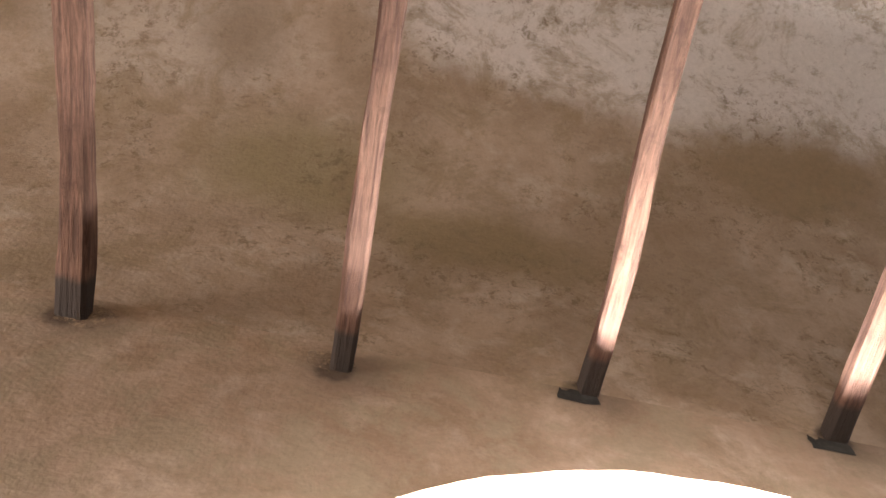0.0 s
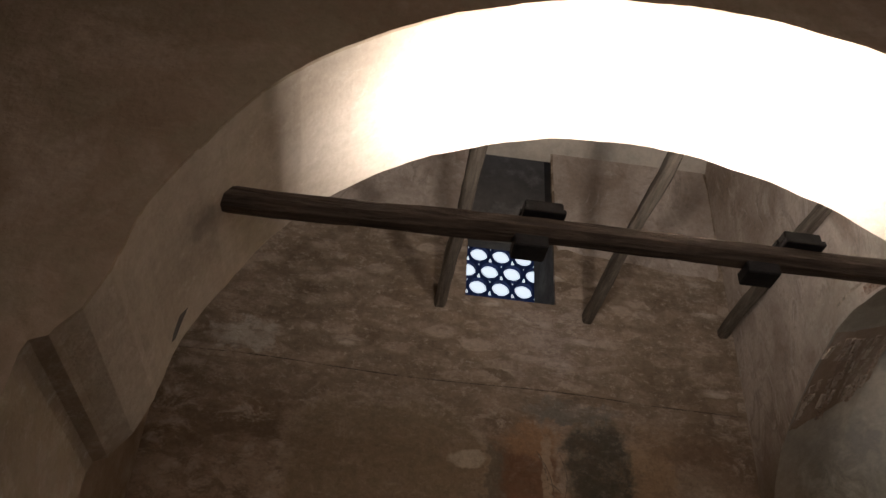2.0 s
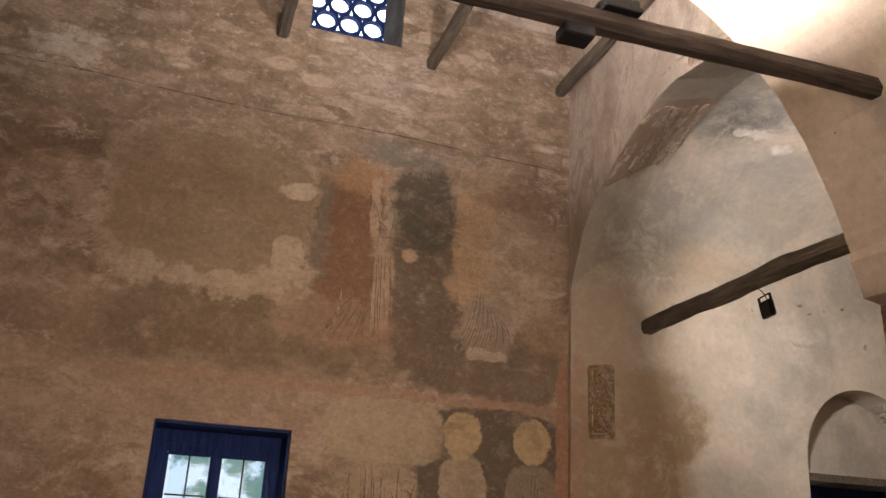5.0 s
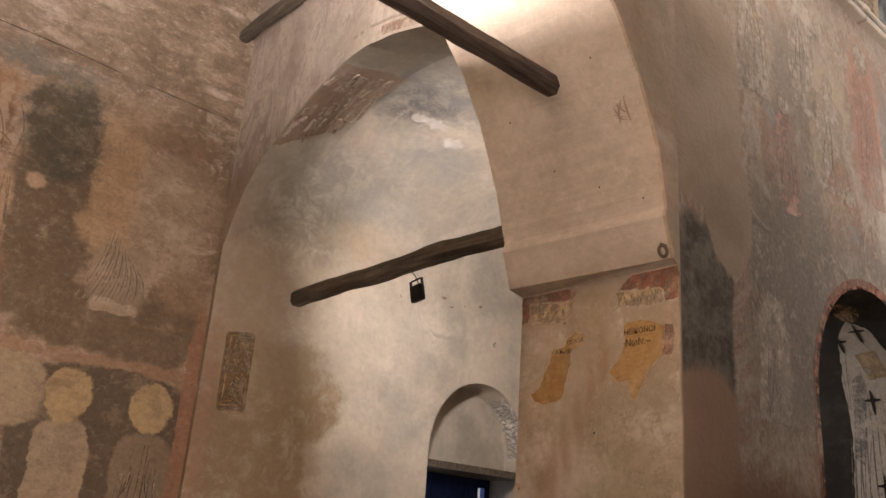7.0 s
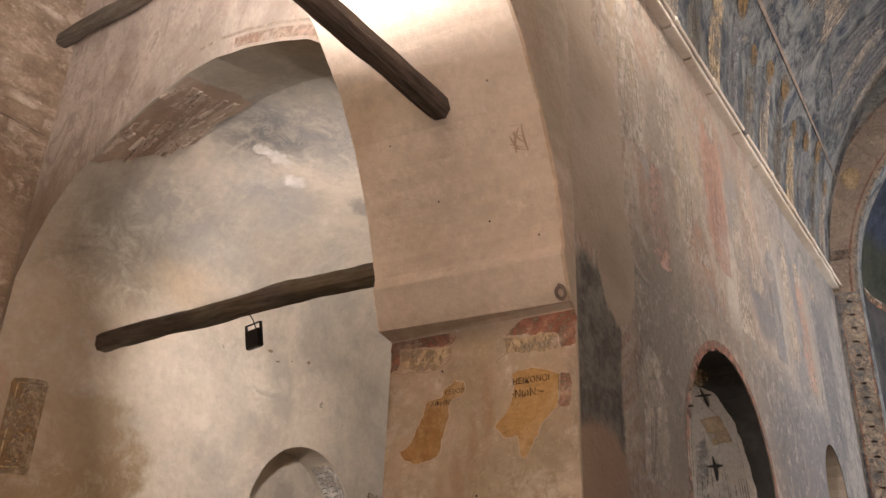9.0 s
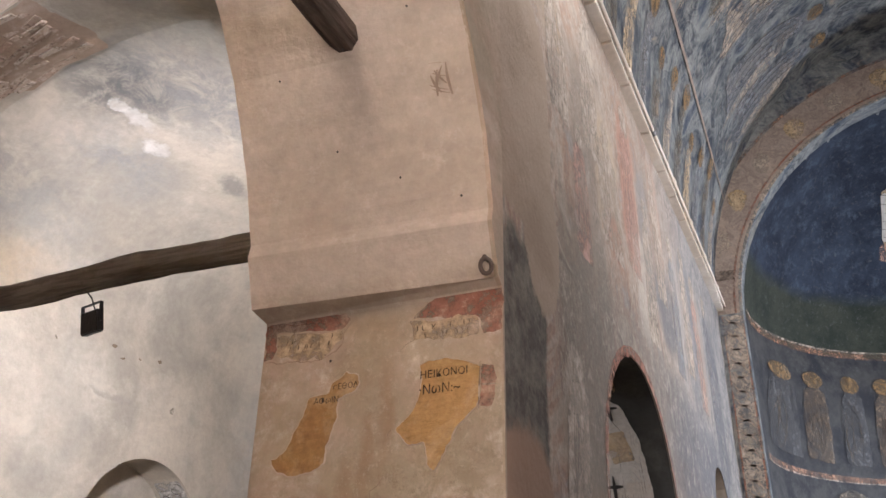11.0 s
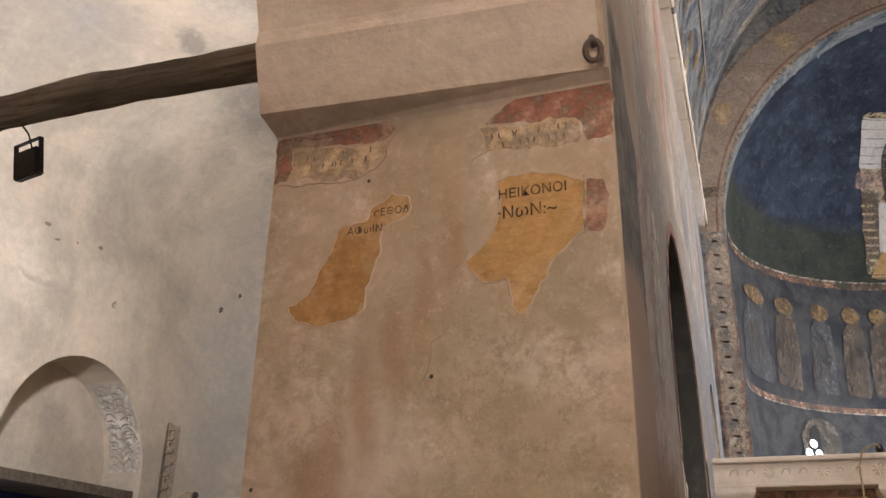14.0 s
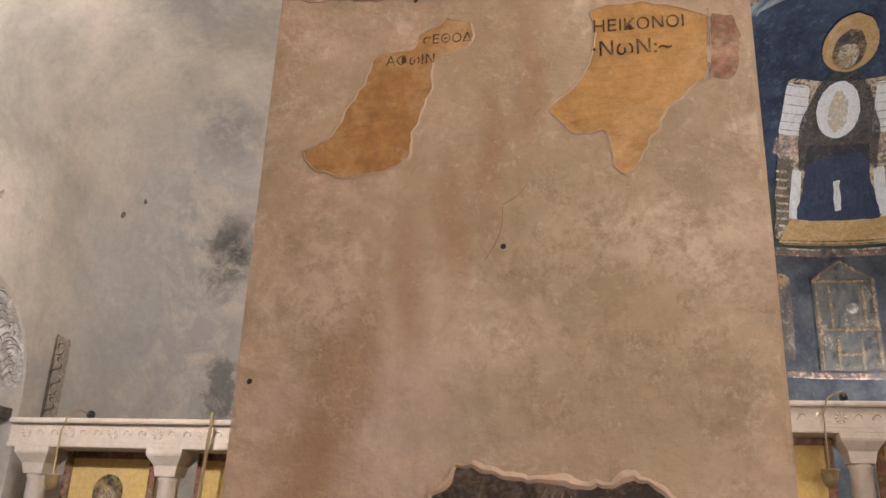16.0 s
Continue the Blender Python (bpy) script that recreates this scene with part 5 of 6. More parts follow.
strokes("fold_lines", aisle_face, [(1.2 + 0.085 * k + rnd.uniform(-0.04, 0.04), rnd.uniform(1.3, 1.9), 1.25 + 0.075 * k + rnd.uniform(-0.05, 0.05), rnd.uniform(2.0, 2.24), rnd.uniform(-0.07, 0.07)) for k in range(10)], 0.013, INK, wa, 0.003)
strokes("light_lines", aisle_face, [(1.24 + 0.085 * k + rnd.uniform(-0.04, 0.04), rnd.uniform(1.3, 1.9), 1.29 + 0.075 * k + rnd.uniform(-0.05, 0.05), rnd.uniform(2.0, 2.22), rnd.uniform(-0.07, 0.07)) for k in range(9)], 0.016, PALE, wa, 0.004)
strokes("masonry_joint", aisle_face, [(-2.6, 5.76, -1.0, 5.73, 0.02), (-1.0, 5.73, 0.8, 5.70, -0.02), (0.8, 5.70, 2.4, 5.66, 0.02), (2.4, 5.66, 3.5, 5.64, 0.0)], 0.014, INK, wa, 0.003, 24)

# ---- bare brickwork under the cross arch ----
BRICK = Nodes("bare_brick")
shade = BRICK.tree.nodes.new("ShaderNodeNewGeometry").outputs["Random Per Island"]
tone = BRICK.ramp(shade, [(0.05, (0.32, 0.225, 0.17)), (0.35, (0.48, 0.385, 0.305)), (0.6, (0.39, 0.29, 0.225)), (0.85, (0.57, 0.48, 0.395))])
tone = BRICK.mix(BRICK.ramp(BRICK.noise(9, 9, 0.78), [(0.48, 0.0), (0.6, 0.8)]), tone, (0.56, 0.475, 0.39))
tone = BRICK.mix(BRICK.ramp(BRICK.noise(22, 9, 0.78), [(0.52, 0.0), (0.6, 0.8)]), tone, (0.12, 0.08, 0.055))
BRICK = BRICK.done(tone, 0.95, BRICK.noise(30, 8, 0.7), 0.7, 0.03)
MORTAR = plaster("crumbling_mortar", (0.48, 0.385, 0.305), (0.31, 0.225, 0.165), (0.60, 0.51, 0.425), 0.6)


def ring_face(x, y, off):
    return (x, y - 0.4 * off, ring_z(y) + (ring_back(y) - ring_z(y)) * (x - 3.55) / 0.79 - off - 0.006)


bare_pts = [(3.556, 7.76), (3.556, 7.4), (3.556, 6.95), (3.556, 6.62), (3.72, 6.66), (4.10, 6.64), (4.33, 6.75), (4.30, 7.1), (4.33, 7.45), (4.10, 7.62), (3.75, 7.72)]
bare = patch("bare_mortar", ring_face, bare_pts, MORTAR, cross, 0.016, 0.03, 1, 51, 2, "crumbling brickwork bared under the cross arch")
rnd = random.Random(77)
bm = bmesh.new()
x = 3.575
while x < 4.27:
    wide = rnd.uniform(0.035, 0.06)
    y = 6.66 + rnd.uniform(0, 0.1) + 0.15 * (x - 3.55)
    while y < 7.66 - 0.3 * (x - 3.55):
        long_ = rnd.uniform(0.07, 0.20)
        if rnd.random() < 0.66:
            lo, hi = 0.0, rnd.uniform(0.016, 0.036)
            skewed = rnd.uniform(-0.03, 0.03)
            v = [bm.verts.new(ring_face(x + dx * wide + dy * skewed + rnd.uniform(-0.006, 0.006), y + dy * long_ + rnd.uniform(-0.01, 0.01), o + (rnd.uniform(-0.008, 0.006) if o else 0))) for dx in (0, 1) for dy in (0, 1) for o in (lo, hi)]
            for f in ((0, 1, 3, 2), (4, 6, 7, 5), (0, 4, 5, 1), (2, 3, 7, 6), (0, 2, 6, 4), (1, 5, 7, 3)):
                bm.faces.new([v[i] for i in f])
        y += long_ + rnd.uniform(0.01, 0.03)
    x += wide + rnd.uniform(0.008, 0.02)
part("brickwork", bm, BRICK, bare)

# ---- paint in the chapel ----
wc = wall_chapel
frame_pts = [(3.72, 2.63), (3.99, 2.66), (3.99, 3.43), (3.71, 3.40)]
p = patch("ornament_panel", chapel_face, frame_pts, DULL, wc, 0.006, 0.008, 1, seed=31, cuts=3, label="framed strip of painted scrollwork")
strokes("panel_frame", chapel_face, [(3.76, 2.69, 3.95, 2.71, 0), (3.95, 2.71, 3.95, 3.39, 0), (3.95, 3.39, 3.76, 3.37, 0), (3.76, 3.37, 3.76, 2.69, 0)], 0.014, TAN, p, 0.008)
strokes("scrollwork", chapel_face, [(3.80, 2.74 + 0.1 * k, 3.92, 2.82 + 0.1 * k, 0.04 if k % 2 else -0.04) for k in range(6)] + [(3.91, 2.75 + 0.1 * k, 3.82, 2.86 + 0.1 * k, 0.03) for k in range(6)], 0.013, TAN, p, 0.009)
bm = bmesh.new()
sweep(bm, [[west_face(y, ring_z(y) + d, 0.005) for d in (0.03, 0.13)] for y in [5.0 + 0.055 * k for k in range(21)]])
part("red_band", bm, BROWN_RED, cross)
bm = bmesh.new()
sweep(bm, [[west_face(y, ring_z(y) + d, 0.005) for d in (0.16, 0.19)] for y in [5.0 + 0.08 * k for k in range(20)]])
part("pale_band", bm, PALE, cross)
for k, (x, z, a, b) in enumerate(((6.40, 4.38, 0.06, 0.03), (6.53, 4.31, 0.07, 0.025), (6.74, 4.37, 0.05, 0.02), (7.02, 4.43, 0.06, 0.03), (7.3, 4.0, 0.05, 0.06), (5.75, 4.25, 0.04, 0.03))):
    patch("plaster_chip", chapel_face, disc(x, z, a * 0.5, b * 0.5, 9), SCAR if k < 4 else PALE, wc, 0.004, 0.025, 1, 60 + k)
for k, (a, z, r) in enumerate(((0.30, 4.41, 0.03), (0.42, 4.62, 0.022))):
    patch("damp_spot", chapel_round, [(a + r / 1.85 * math.cos(q), z + r * 1.3 * math.sin(q)) for q in range(6)], SLATE_SOLID, wc, 0.004, 0.01, 1, 66 + k)
strip = patch("ornament_strip", chapel_round, [(0.02, 3.16), (0.13, 3.14), (0.12, 2.3), (0.02, 2.3)], PALE, wc, 0.004, 0.01, 1, seed=36, label="narrow strip of painted leaf scroll")
strokes("scrollwork", chapel_round, [(0.03 + 0.02 * (k % 3), 2.33 + 0.055 * k, 0.09, 2.38 + 0.055 * k, 0.02 if k % 2 else -0.02) for k in range(14)], 0.014, INK, strip, 0.008)
strokes("border_line", chapel_round, [(0.03, 2.3, 0.03, 3.15, 0)], 0.025, INK, strip, 0.007)


def niche_arch(a, y, off):
    return (7.17 + (0.83 - off) * math.cos(a), y, 2.62 + (0.86 - off) * math.sin(a))


band = patch("ornament_band", niche_arch, [(0.05, 8.32), (1.05, 8.33), (1.05, 8.66), (0.05, 8.66)], WHITE_LIME, wc, 0.004, 0.01, 1, seed=37, cuts=1, label="painted leaf scroll under the niche arch")
rnd = random.Random(5)
strokes("scrollwork", niche_arch, [(0.1 + 0.07 * k, 8.34 + 0.03 * (k % 4), 0.16 + 0.07 * k, 8.42 + 0.03 * (k % 3), rnd.choice((-0.03, 0.03))) for k in range(13)] + [(0.12 + 0.08 * k, 8.5, 0.2 + 0.07 * k, 8.4, 0.02) for k in range(11)] + [(0.1 + 0.075 * k, 8.48 + 0.03 * (k % 4), 0.17 + 0.07 * k, 8.60 - 0.02 * (k % 3), rnd.choice((-0.03, 0.03))) for k in range(12)] + [(0.14 + 0.075 * k, 8.64, 0.1 + 0.08 * k, 8.55, 0.02) for k in range(11)], 0.017, INK, band, 0.008)
bm = bmesh.new()
box(bm, 6.30, 8.02, 8.72, 8.80, 2.50, 3.60)
structure("wall_niche_back", bm, CHAPEL, "plain back of the chapel's arched niche", "wall")
bm = bmesh.new()
box(bm, 6.32, 8.0, 8.36, 9.16, 2.42, 2.50)
structure("trim_lintel", bm, WOOD, "dark wooden lintel over the niche window", "lintel")
bm = bmesh.new()
box(bm, 6.31, 8.01, 8.98, 9.18, 0.0, 1.2)
structure("wall_niche_sill", bm, CHAPEL, "plain sill wall under the niche window", "wall")

# ---- paint on the sanctuary's north wall ----
wn = wall_nave
arc = [(6.7 + 1.14 * math.cos(math.pi * k / 16), 2.66 + 1.12 * math.sin(math.pi * k / 16)) for k in range(17)]
inner = [(6.7 + 1.07 * math.cos(math.pi * k / 16), 2.66 + 1.04 * math.sin(math.pi * k / 16)) for k in range(17)]
bm = bmesh.new()
sweep(bm, [[nave_face(*p, 0.006), nave_face(*q, 0.006)] for p, q in zip(arc, inner)] + [[nave_face(5.56, 1.0, 0.006), nave_face(5.63, 1.0, 0.006)]])
part("red_arch_line", bm, RED, wn)
bm = bmesh.new()
sweep(bm, [[nave_face(7.76, 1.0, 0.006), nave_face(7.86, 1.0, 0.006)], [nave_face(7.77, 2.66, 0.006), nave_face(7.84, 2.66, 0.006)]])
part("red_arch_line", bm, RED, wn)
GHOST = painted("worn_pale_robe_paint", [(0.30, 0.255, 0.205), (0.55, 0.475, 0.39), (0.42, 0.35, 0.28)], 2.6, (1.6, 1.6, 0.45), wear=0.35, lines=0.8, ink=(0.17, 0.14, 0.115), flake=0.25)
# worn standing shapes of the wall's two registers
for k, (x, z0, z1, wide, robe) in enumerate(((5.02, 4.75, 6.2, 0.40, GHOST), (5.42, 3.95, 4.95, 0.34, ROSE), (5.75, 4.9, 6.3, 0.42, GHOST), (6.25, 4.35, 5.45, 0.62, GHOST), (6.95, 4.5, 6.1, 0.45, ROSE), (7.5, 4.1, 5.5, 0.42, GHOST), (8.1, 4.7, 6.1, 0.42, GHOST), (8.75, 4.2, 5.7, 0.40, GREYBLUE), (9.4, 4.4, 5.9, 0.42, GHOST), (10.1, 4.2, 5.8, 0.42, ROSE), (10.9, 4.3, 5.9, 0.42, GREYBLUE), (5.03, 2.42, 3.22, 0.40, GHOST))):
    figure(nave_face, x, z0, z1, wide, robe, wn, seed=170 + k, lean=0.06 * (k % 3 - 1), halo=GHOST, lines=FAINT, off=0.004)
# the reveal of the small arch with its white-robed painting
dark = patch("dark_ground", reveal_face, [(0.5, 3.50), (5.6, 3.50), (5.6, 4.70), (0.5, 4.70)], BLACK, wn, 0.007, 0.0, 0, seed=65, cuts=5)
robe = patch("painted_robe", reveal_face, [(1.6, 3.60), (2.5, 3.63), (3.0, 3.66), (3.45, 3.70), (3.80, 3.77), (3.92, 3.90), (3.7, 4.06), (3.2, 4.18), (2.5, 4.20), (1.6, 4.26)], WHITE_P, wn, 0.014, 0.012, seed=66, cuts=4, label="white robe of a painted bishop shape")
patch("nimbus", reveal_face, disc(4.05, 3.84, 0.15, 0.10), TAN, robe, 0.016, 0.01, seed=67)
patch("book", reveal_face, [(3.28, 3.76), (3.55, 3.80), (3.52, 3.98), (3.25, 3.93)], TAN, robe, 0.018, 0.01, 1, seed=68)
for s0, y0 in ((3.05, 3.96), (3.66, 4.05), (3.76, 3.86), (2.3, 3.95)):
    strokes("painted_cross", reveal_face, [(s0 - 0.11, y0, s0 + 0.11, y0, 0), (s0 + 0.02, y0 - 0.07, s0 + 0.02, y0 + 0.07, 0)], 0.03, BLACK, robe, 0.020)
strokes("fold_lines", reveal_face, [(1.7, 3.66 + 0.02 * k, 3.3 - 0.1 * k, 3.72 + 0.02 * k, 0.015) for k in range(4)] + [(1.7, 4.24 - 0.035 * k, 3.5 - 0.15 * k, 4.12 - 0.03 * k, 0.03) for k in range(5)] + [(3.0, 4.16, 3.7, 4.0, 0.02), (3.55, 3.82, 3.85, 3.9, 0.02), (2.2, 3.86, 3.4, 3.88, 0.01), (2.2, 4.02, 3.4, 3.98, 0.01)], 0.009, FAINT, robe, 0.018)
patch("painted_sleeve", reveal_face, [(2.55, 4.18), (3.25, 4.10), (3.35, 3.98), (2.9, 4.04), (2.5, 4.10)], GREYBLUE, robe, 0.0165, 0.01, 2, seed=69, cuts=1)
strokes("fold_lines", reveal_face, [(1.9, 3.7 + 0.07 * k, 3.0, 3.82 + 0.045 * k, 0.03) for k in range(8)], 0.014, GREYBLUE, robe, 0.017)

# ---- sanctuary vault and east wall ----
sv = bpy.data.objects["ceiling_sanctuary"]
for k, (x0, y0, x1, y1, m) in enumerate(((10.55, 1.45, 10.1, 2.7, PALE), (11.45, 1.5, 11.1, 2.85, GREYBLUE), (12.1, 1.5, 11.85, 2.85, GREYBLUE), (9.6, 1.7, 9.2, 2.7, SLATE), (8.6, 2.0, 8.2, 2.95, ROSE), (7.4, 1.9, 7.2, 2.9, PALE), (10.6, 0.3, 9.6, -0.6, PALE), (8.6, 0.4, 8.0, -0.5, ROSE), (12.0, -0.2, 11.4, -1.0, GREYBLUE))):
    dx, dy = x1 - x0, y1 - y0
    n = math.hypot(dx, dy)
    ex, ey = -dy / n * 0.21, dx / n * 0.21
    ob = patch("painted_robe", vault_face, [(x0 + dx * 0.12 - ex * 0.6, y0 + dy * 0.12 - ey * 0.6), (x0 + dx * 0.12 + ex * 0.6, y0 + dy * 0.12 + ey * 0.6), (x0 + dx * 0.5 + ex, y0 + dy * 0.5 + ey), (x1 + ex * 1.4, y1 + ey * 1.4), (x1 - ex * 1.4, y1 - ey * 1.4), (x0 + dx * 0.5 - ex, y0 + dy * 0.5 - ey)], m, sv, 0.012, 0.06, 2, 70 + k, 2)
    patch("nimbus", vault_face, disc(x0, y0, 0.14, 0.12), DULL, ob, 0.016, 0.01, seed=k)
    strokes("fold_lines", vault_face, [(x0 + dx * 0.2 + ex * f, y0 + dy * 0.2 + ey * f, x1 + ex * f * 1.6, y1 + ey * f * 1.6, 0.05) for f in (-0.8, -0.4, 0.0, 0.4, 0.8)], 0.025, INK, ob, 0.017)
    strokes("wing", vault_face, [(x0 + dx * (0.2 + 0.05 * j), y0 + dy * (0.2 + 0.05 * j), x0 + dx * (0.7 + 0.08 * j) - ex * (2.6 - 0.2 * j), y0 + dy * (0.7 + 0.08 * j) - ey * (2.6 - 0.2 * j), -0.08) for j in range(5)], 0.06, GREYBLUE if m is PALE else PALE, ob, 0.010)


def vault_foot(x, h, off):
    """The lowest part of the vault by the height above its springing."""
    q = min(1.0, h / V_B)
    return (x, AXIS + (HALF - off - 0.006) * math.sqrt(1 - q * q), V_Z + h - off * 0.3)


for k in range(13):
    figure(vault_foot, 4.9 + 0.6 * k, 0.15, 1.45 + 0.15 * (k % 3), 0.34, (GREYBLUE, SLATE, PALE, SLATE, TAN)[k % 5], sv, seed=90 + k, cuts=1, off=0.012, halo=DULL)
strokes("border_line", vault_foot, [(4.5, 1.95, 12.6, 1.7, 0.05)], 0.06, BAND, sv, 0.014, 40)
we = bpy.data.objects["wall_east"]
ring = []
bm = bmesh.new()
for k in range(49):
    a = math.pi * k / 48
    ring.append([east_face(AXIS + r * math.cos(a), APSE_Z + (r if k else r) * math.sin(a), 0.005) for r in (3.14, 3.72)])
sweep(bm, ring)
band = part("arch_band", bm, BAND, we, "brown painted band round the apse arch")
for r, w, m in ((3.12, 0.05, PALE), (3.74, 0.05, BROWN_RED), (3.2, 0.03, RED)):
    bm = bmesh.new()
    sweep(bm, [[east_face(AXIS + q * math.cos(math.pi * k / 48), APSE_Z + q * math.sin(math.pi * k / 48), 0.009) for q in (r - w / 2, r + w / 2)] for k in range(49)])
    part("band_line", bm, m, band)
for k in range(13):
    a = radians(20 + 140 * k / 12)
    u, w = AXIS + 3.46 * math.cos(a), APSE_Z + 3.46 * math.sin(a)
    if k % 2:
        m = patch("medallion", east_face, disc(u, w, 0.15, 0.15), HALO, band, 0.008, 0.01, seed=k)
    patch("painted_bust", east_face, disc(u, w - 0.05, 0.12, 0.17, 10), TAN if k % 2 else PALE, band, 0.011, 0.04, seed=k)
jamb = patch("ornament_strip", east_face, [(3.18, 0.5), (3.46, 0.5), (3.44, 6.3), (3.16, 6.3)], PALE, we, 0.006, 0.01, 0, seed=110, label="painted ornament strip beside the apse")
rnd = random.Random(9)
strokes("scrollwork", east_face, [(3.22, 2.6 + 0.1 * k, 3.40, 2.68 + 0.1 * k, 0.05 if k % 2 else -0.05) for k in range(37)], 0.03, BAND, jamb, 0.010)
strokes("border_line", east_face, [(3.18, 0.5, 3.17, 6.3, 0), (3.45, 0.5, 3.44, 6.3, 0)], 0.025, RED, jamb, 0.009)
patch("capital_mark", east_face, [(3.2, 6.85), (3.5, 6.85), (3.5, 7.0), (3.2, 7.0)], INK, we, 0.012, 0.01, 1)

# ---- apse paintings ----
ap = apse
for z, w, m in ((6.42, 0.10, BROWN_RED), (6.49, 0.03, PALE), (4.42, 0.08, BROWN_RED), (4.37, 0.02, PALE)):
    bm = bmesh.new()
    sweep(bm, [[apse_face(AXIS + 3.08 * math.cos(math.pi * k / 48), z - w / 2, 0.008), apse_face(AXIS + 3.08 * math.cos(math.pi * k / 48), z + w / 2, 0.008)] for k in range(49)])
    part("painted_line", bm, m, ap)
VY = 0.05
throne = patch("painted_throne", apse_face, [(VY + 1.02, 6.62), (VY + 0.98, 7.4), (VY + 0.92, 8.3), (VY + 0.85, 8.85), (VY - 0.85, 8.85), (VY - 0.92, 8.3), (VY - 0.98, 7.4), (VY - 1.02, 6.62)], TAN, ap, 0.006, 0.02, 1, 121, 3, "painted throne behind the enthroned shape")
for sg in (-1, 1):
    patch("white_panel", apse_face, [(VY + sg * 0.95, 8.22), (VY + sg * 0.86, 8.8), (VY + sg * 0.5, 8.8), (VY + sg * 0.5, 8.22)], WHITE_P, throne, 0.010, 0.01, 1, 122, 2)
    patch("cushion", apse_face, [(VY + sg * 1.05, 7.95), (VY + sg * 1.0, 8.18), (VY + sg * 0.5, 8.18), (VY + sg * 0.5, 7.95)], ROSE, throne, 0.010, 0.02, 2, 123, 2)
    patch("throne_leg", apse_face, [(VY + sg * 1.0, 6.7), (VY + sg * 0.95, 7.9), (VY + sg * 0.72, 7.9), (VY + sg * 0.75, 6.95)], INK, throne, 0.009, 0.02, 1, 124, 2)
    patch("white_panel", apse_face, [(VY + sg * 0.78, 7.0), (VY + sg * 0.70, 7.75), (VY + sg * 0.55, 7.75), (VY + sg * 0.6, 7.0)], WHITE_P, throne, 0.011, 0.01, 1, 125, 1)
    strokes("inscription_bars", apse_face, [(VY + sg * 0.97, 6.75 + 0.12 * k, VY + sg * 0.76, 6.75 + 0.12 * k, 0) for k in range(9)], 0.04, TAN, throne, 0.012)
    strokes("panel_lines", apse_face, [(VY + sg * 0.92, 8.28 + 0.1 * k, VY + sg * 0.5, 8.28 + 0.1 * k, 0) for k in range(6)], 0.015, INK, throne, 0.012)
patch("footstool", apse_face, [(VY + 0.98, 6.56), (VY + 0.75, 7.0), (VY - 0.75, 7.0), (VY - 0.98, 6.56)], OCHRE, throne, 0.012, 0.01, 1, 126, 2)
strokes("stool_edge", apse_face, [(VY + 0.98, 6.58, VY - 0.98, 6.58, 0), (VY + 0.97, 6.63, VY - 0.97, 6.63, 0)], 0.03, INK, throne, 0.014, 20)
gown = patch("painted_gown", apse_face, [(VY + 0.68, 6.98), (VY + 0.5, 7.6), (VY + 0.48, 8.1), (VY - 0.48, 8.1), (VY - 0.5, 7.6), (VY - 0.66, 6.98)], NAVY, ap, 0.015, 0.03, 2, 127, 3, "dark blue gown of the enthroned painted shape")
patch("painted_mantle", apse_face, [(VY + 0.60, 7.7), (VY + 0.62, 8.3), (VY + 0.42, 8.75), (VY + 0.15, 8.98), (VY - 0.15, 8.98), (VY - 0.42, 8.75), (VY - 0.62, 8.3), (VY - 0.60, 7.7), (VY - 0.35, 8.0), (VY + 0.1, 7.95), (VY + 0.35, 7.9)], UMBER, gown, 0.018, 0.02, 2, 128, 3)
strokes("fold_lines", apse_face, [(VY - 0.5 + 0.11 * k, 7.05, VY - 0.3 + 0.07 * k, 7.9, 0.05) for k in range(10)], 0.012, ROBE_GREY, gown, 0.020)
patch("white_band", apse_face, [(VY + 0.04, 7.15), (VY - 0.06, 7.15), (VY - 0.05, 7.6), (VY + 0.05, 7.6)], WHITE_P, gown, 0.020, 0.03, 1, 129, 1)
patch("mandorla", apse_face, disc(VY + 0.03, 8.52, 0.33, 0.33), WHITE_P, gown, 0.022, 0.005, 1, 130, 2)
patch("mandorla_shape", apse_face, disc(VY + 0.03, 8.52, 0.15, 0.24), TAN, gown, 0.025, 0.05, 1, 131, 1)
patch("nimbus", apse_face, disc(VY, 9.13, 0.40, 0.20, 24), OCHRE, gown, 0.022, 0.005, 1, 132, 2)
patch("veil", apse_face, disc(VY, 9.10, 0.24, 0.15, 18), UMBER, gown, 0.026, 0.005, 1, 133, 1)
patch("head_shape", apse_face, disc(VY, 9.07, 0.15, 0.11, 18), TAN, gown, 0.030, 0.005, 1, 134, 1)
for k, y in enumerate((2.92, 2.5, 1.98, 1.5, 1.1, -1.1, -1.6, -2.1, -2.5)):
    figure(apse_face, y, 4.62, 6.05, 0.34, (ROBE_GREY, ROBE_BROWN, ROBE_GREY, ROBE_BROWN, ROBE_BROWN)[k % 5], ap, seed=140 + k, lean=-0.06 if y > 0 else 0.06, cuts=2, off=0.010, halo=DULL)
altar = patch("painted_canopy", apse_face, [(0.55, 4.5), (0.55, 5.95), (0.1, 6.3), (-0.4, 5.95), (-0.4, 4.5)], SLATE, ap, 0.010, 0.01, 0, 150, 2, "painted altar canopy")
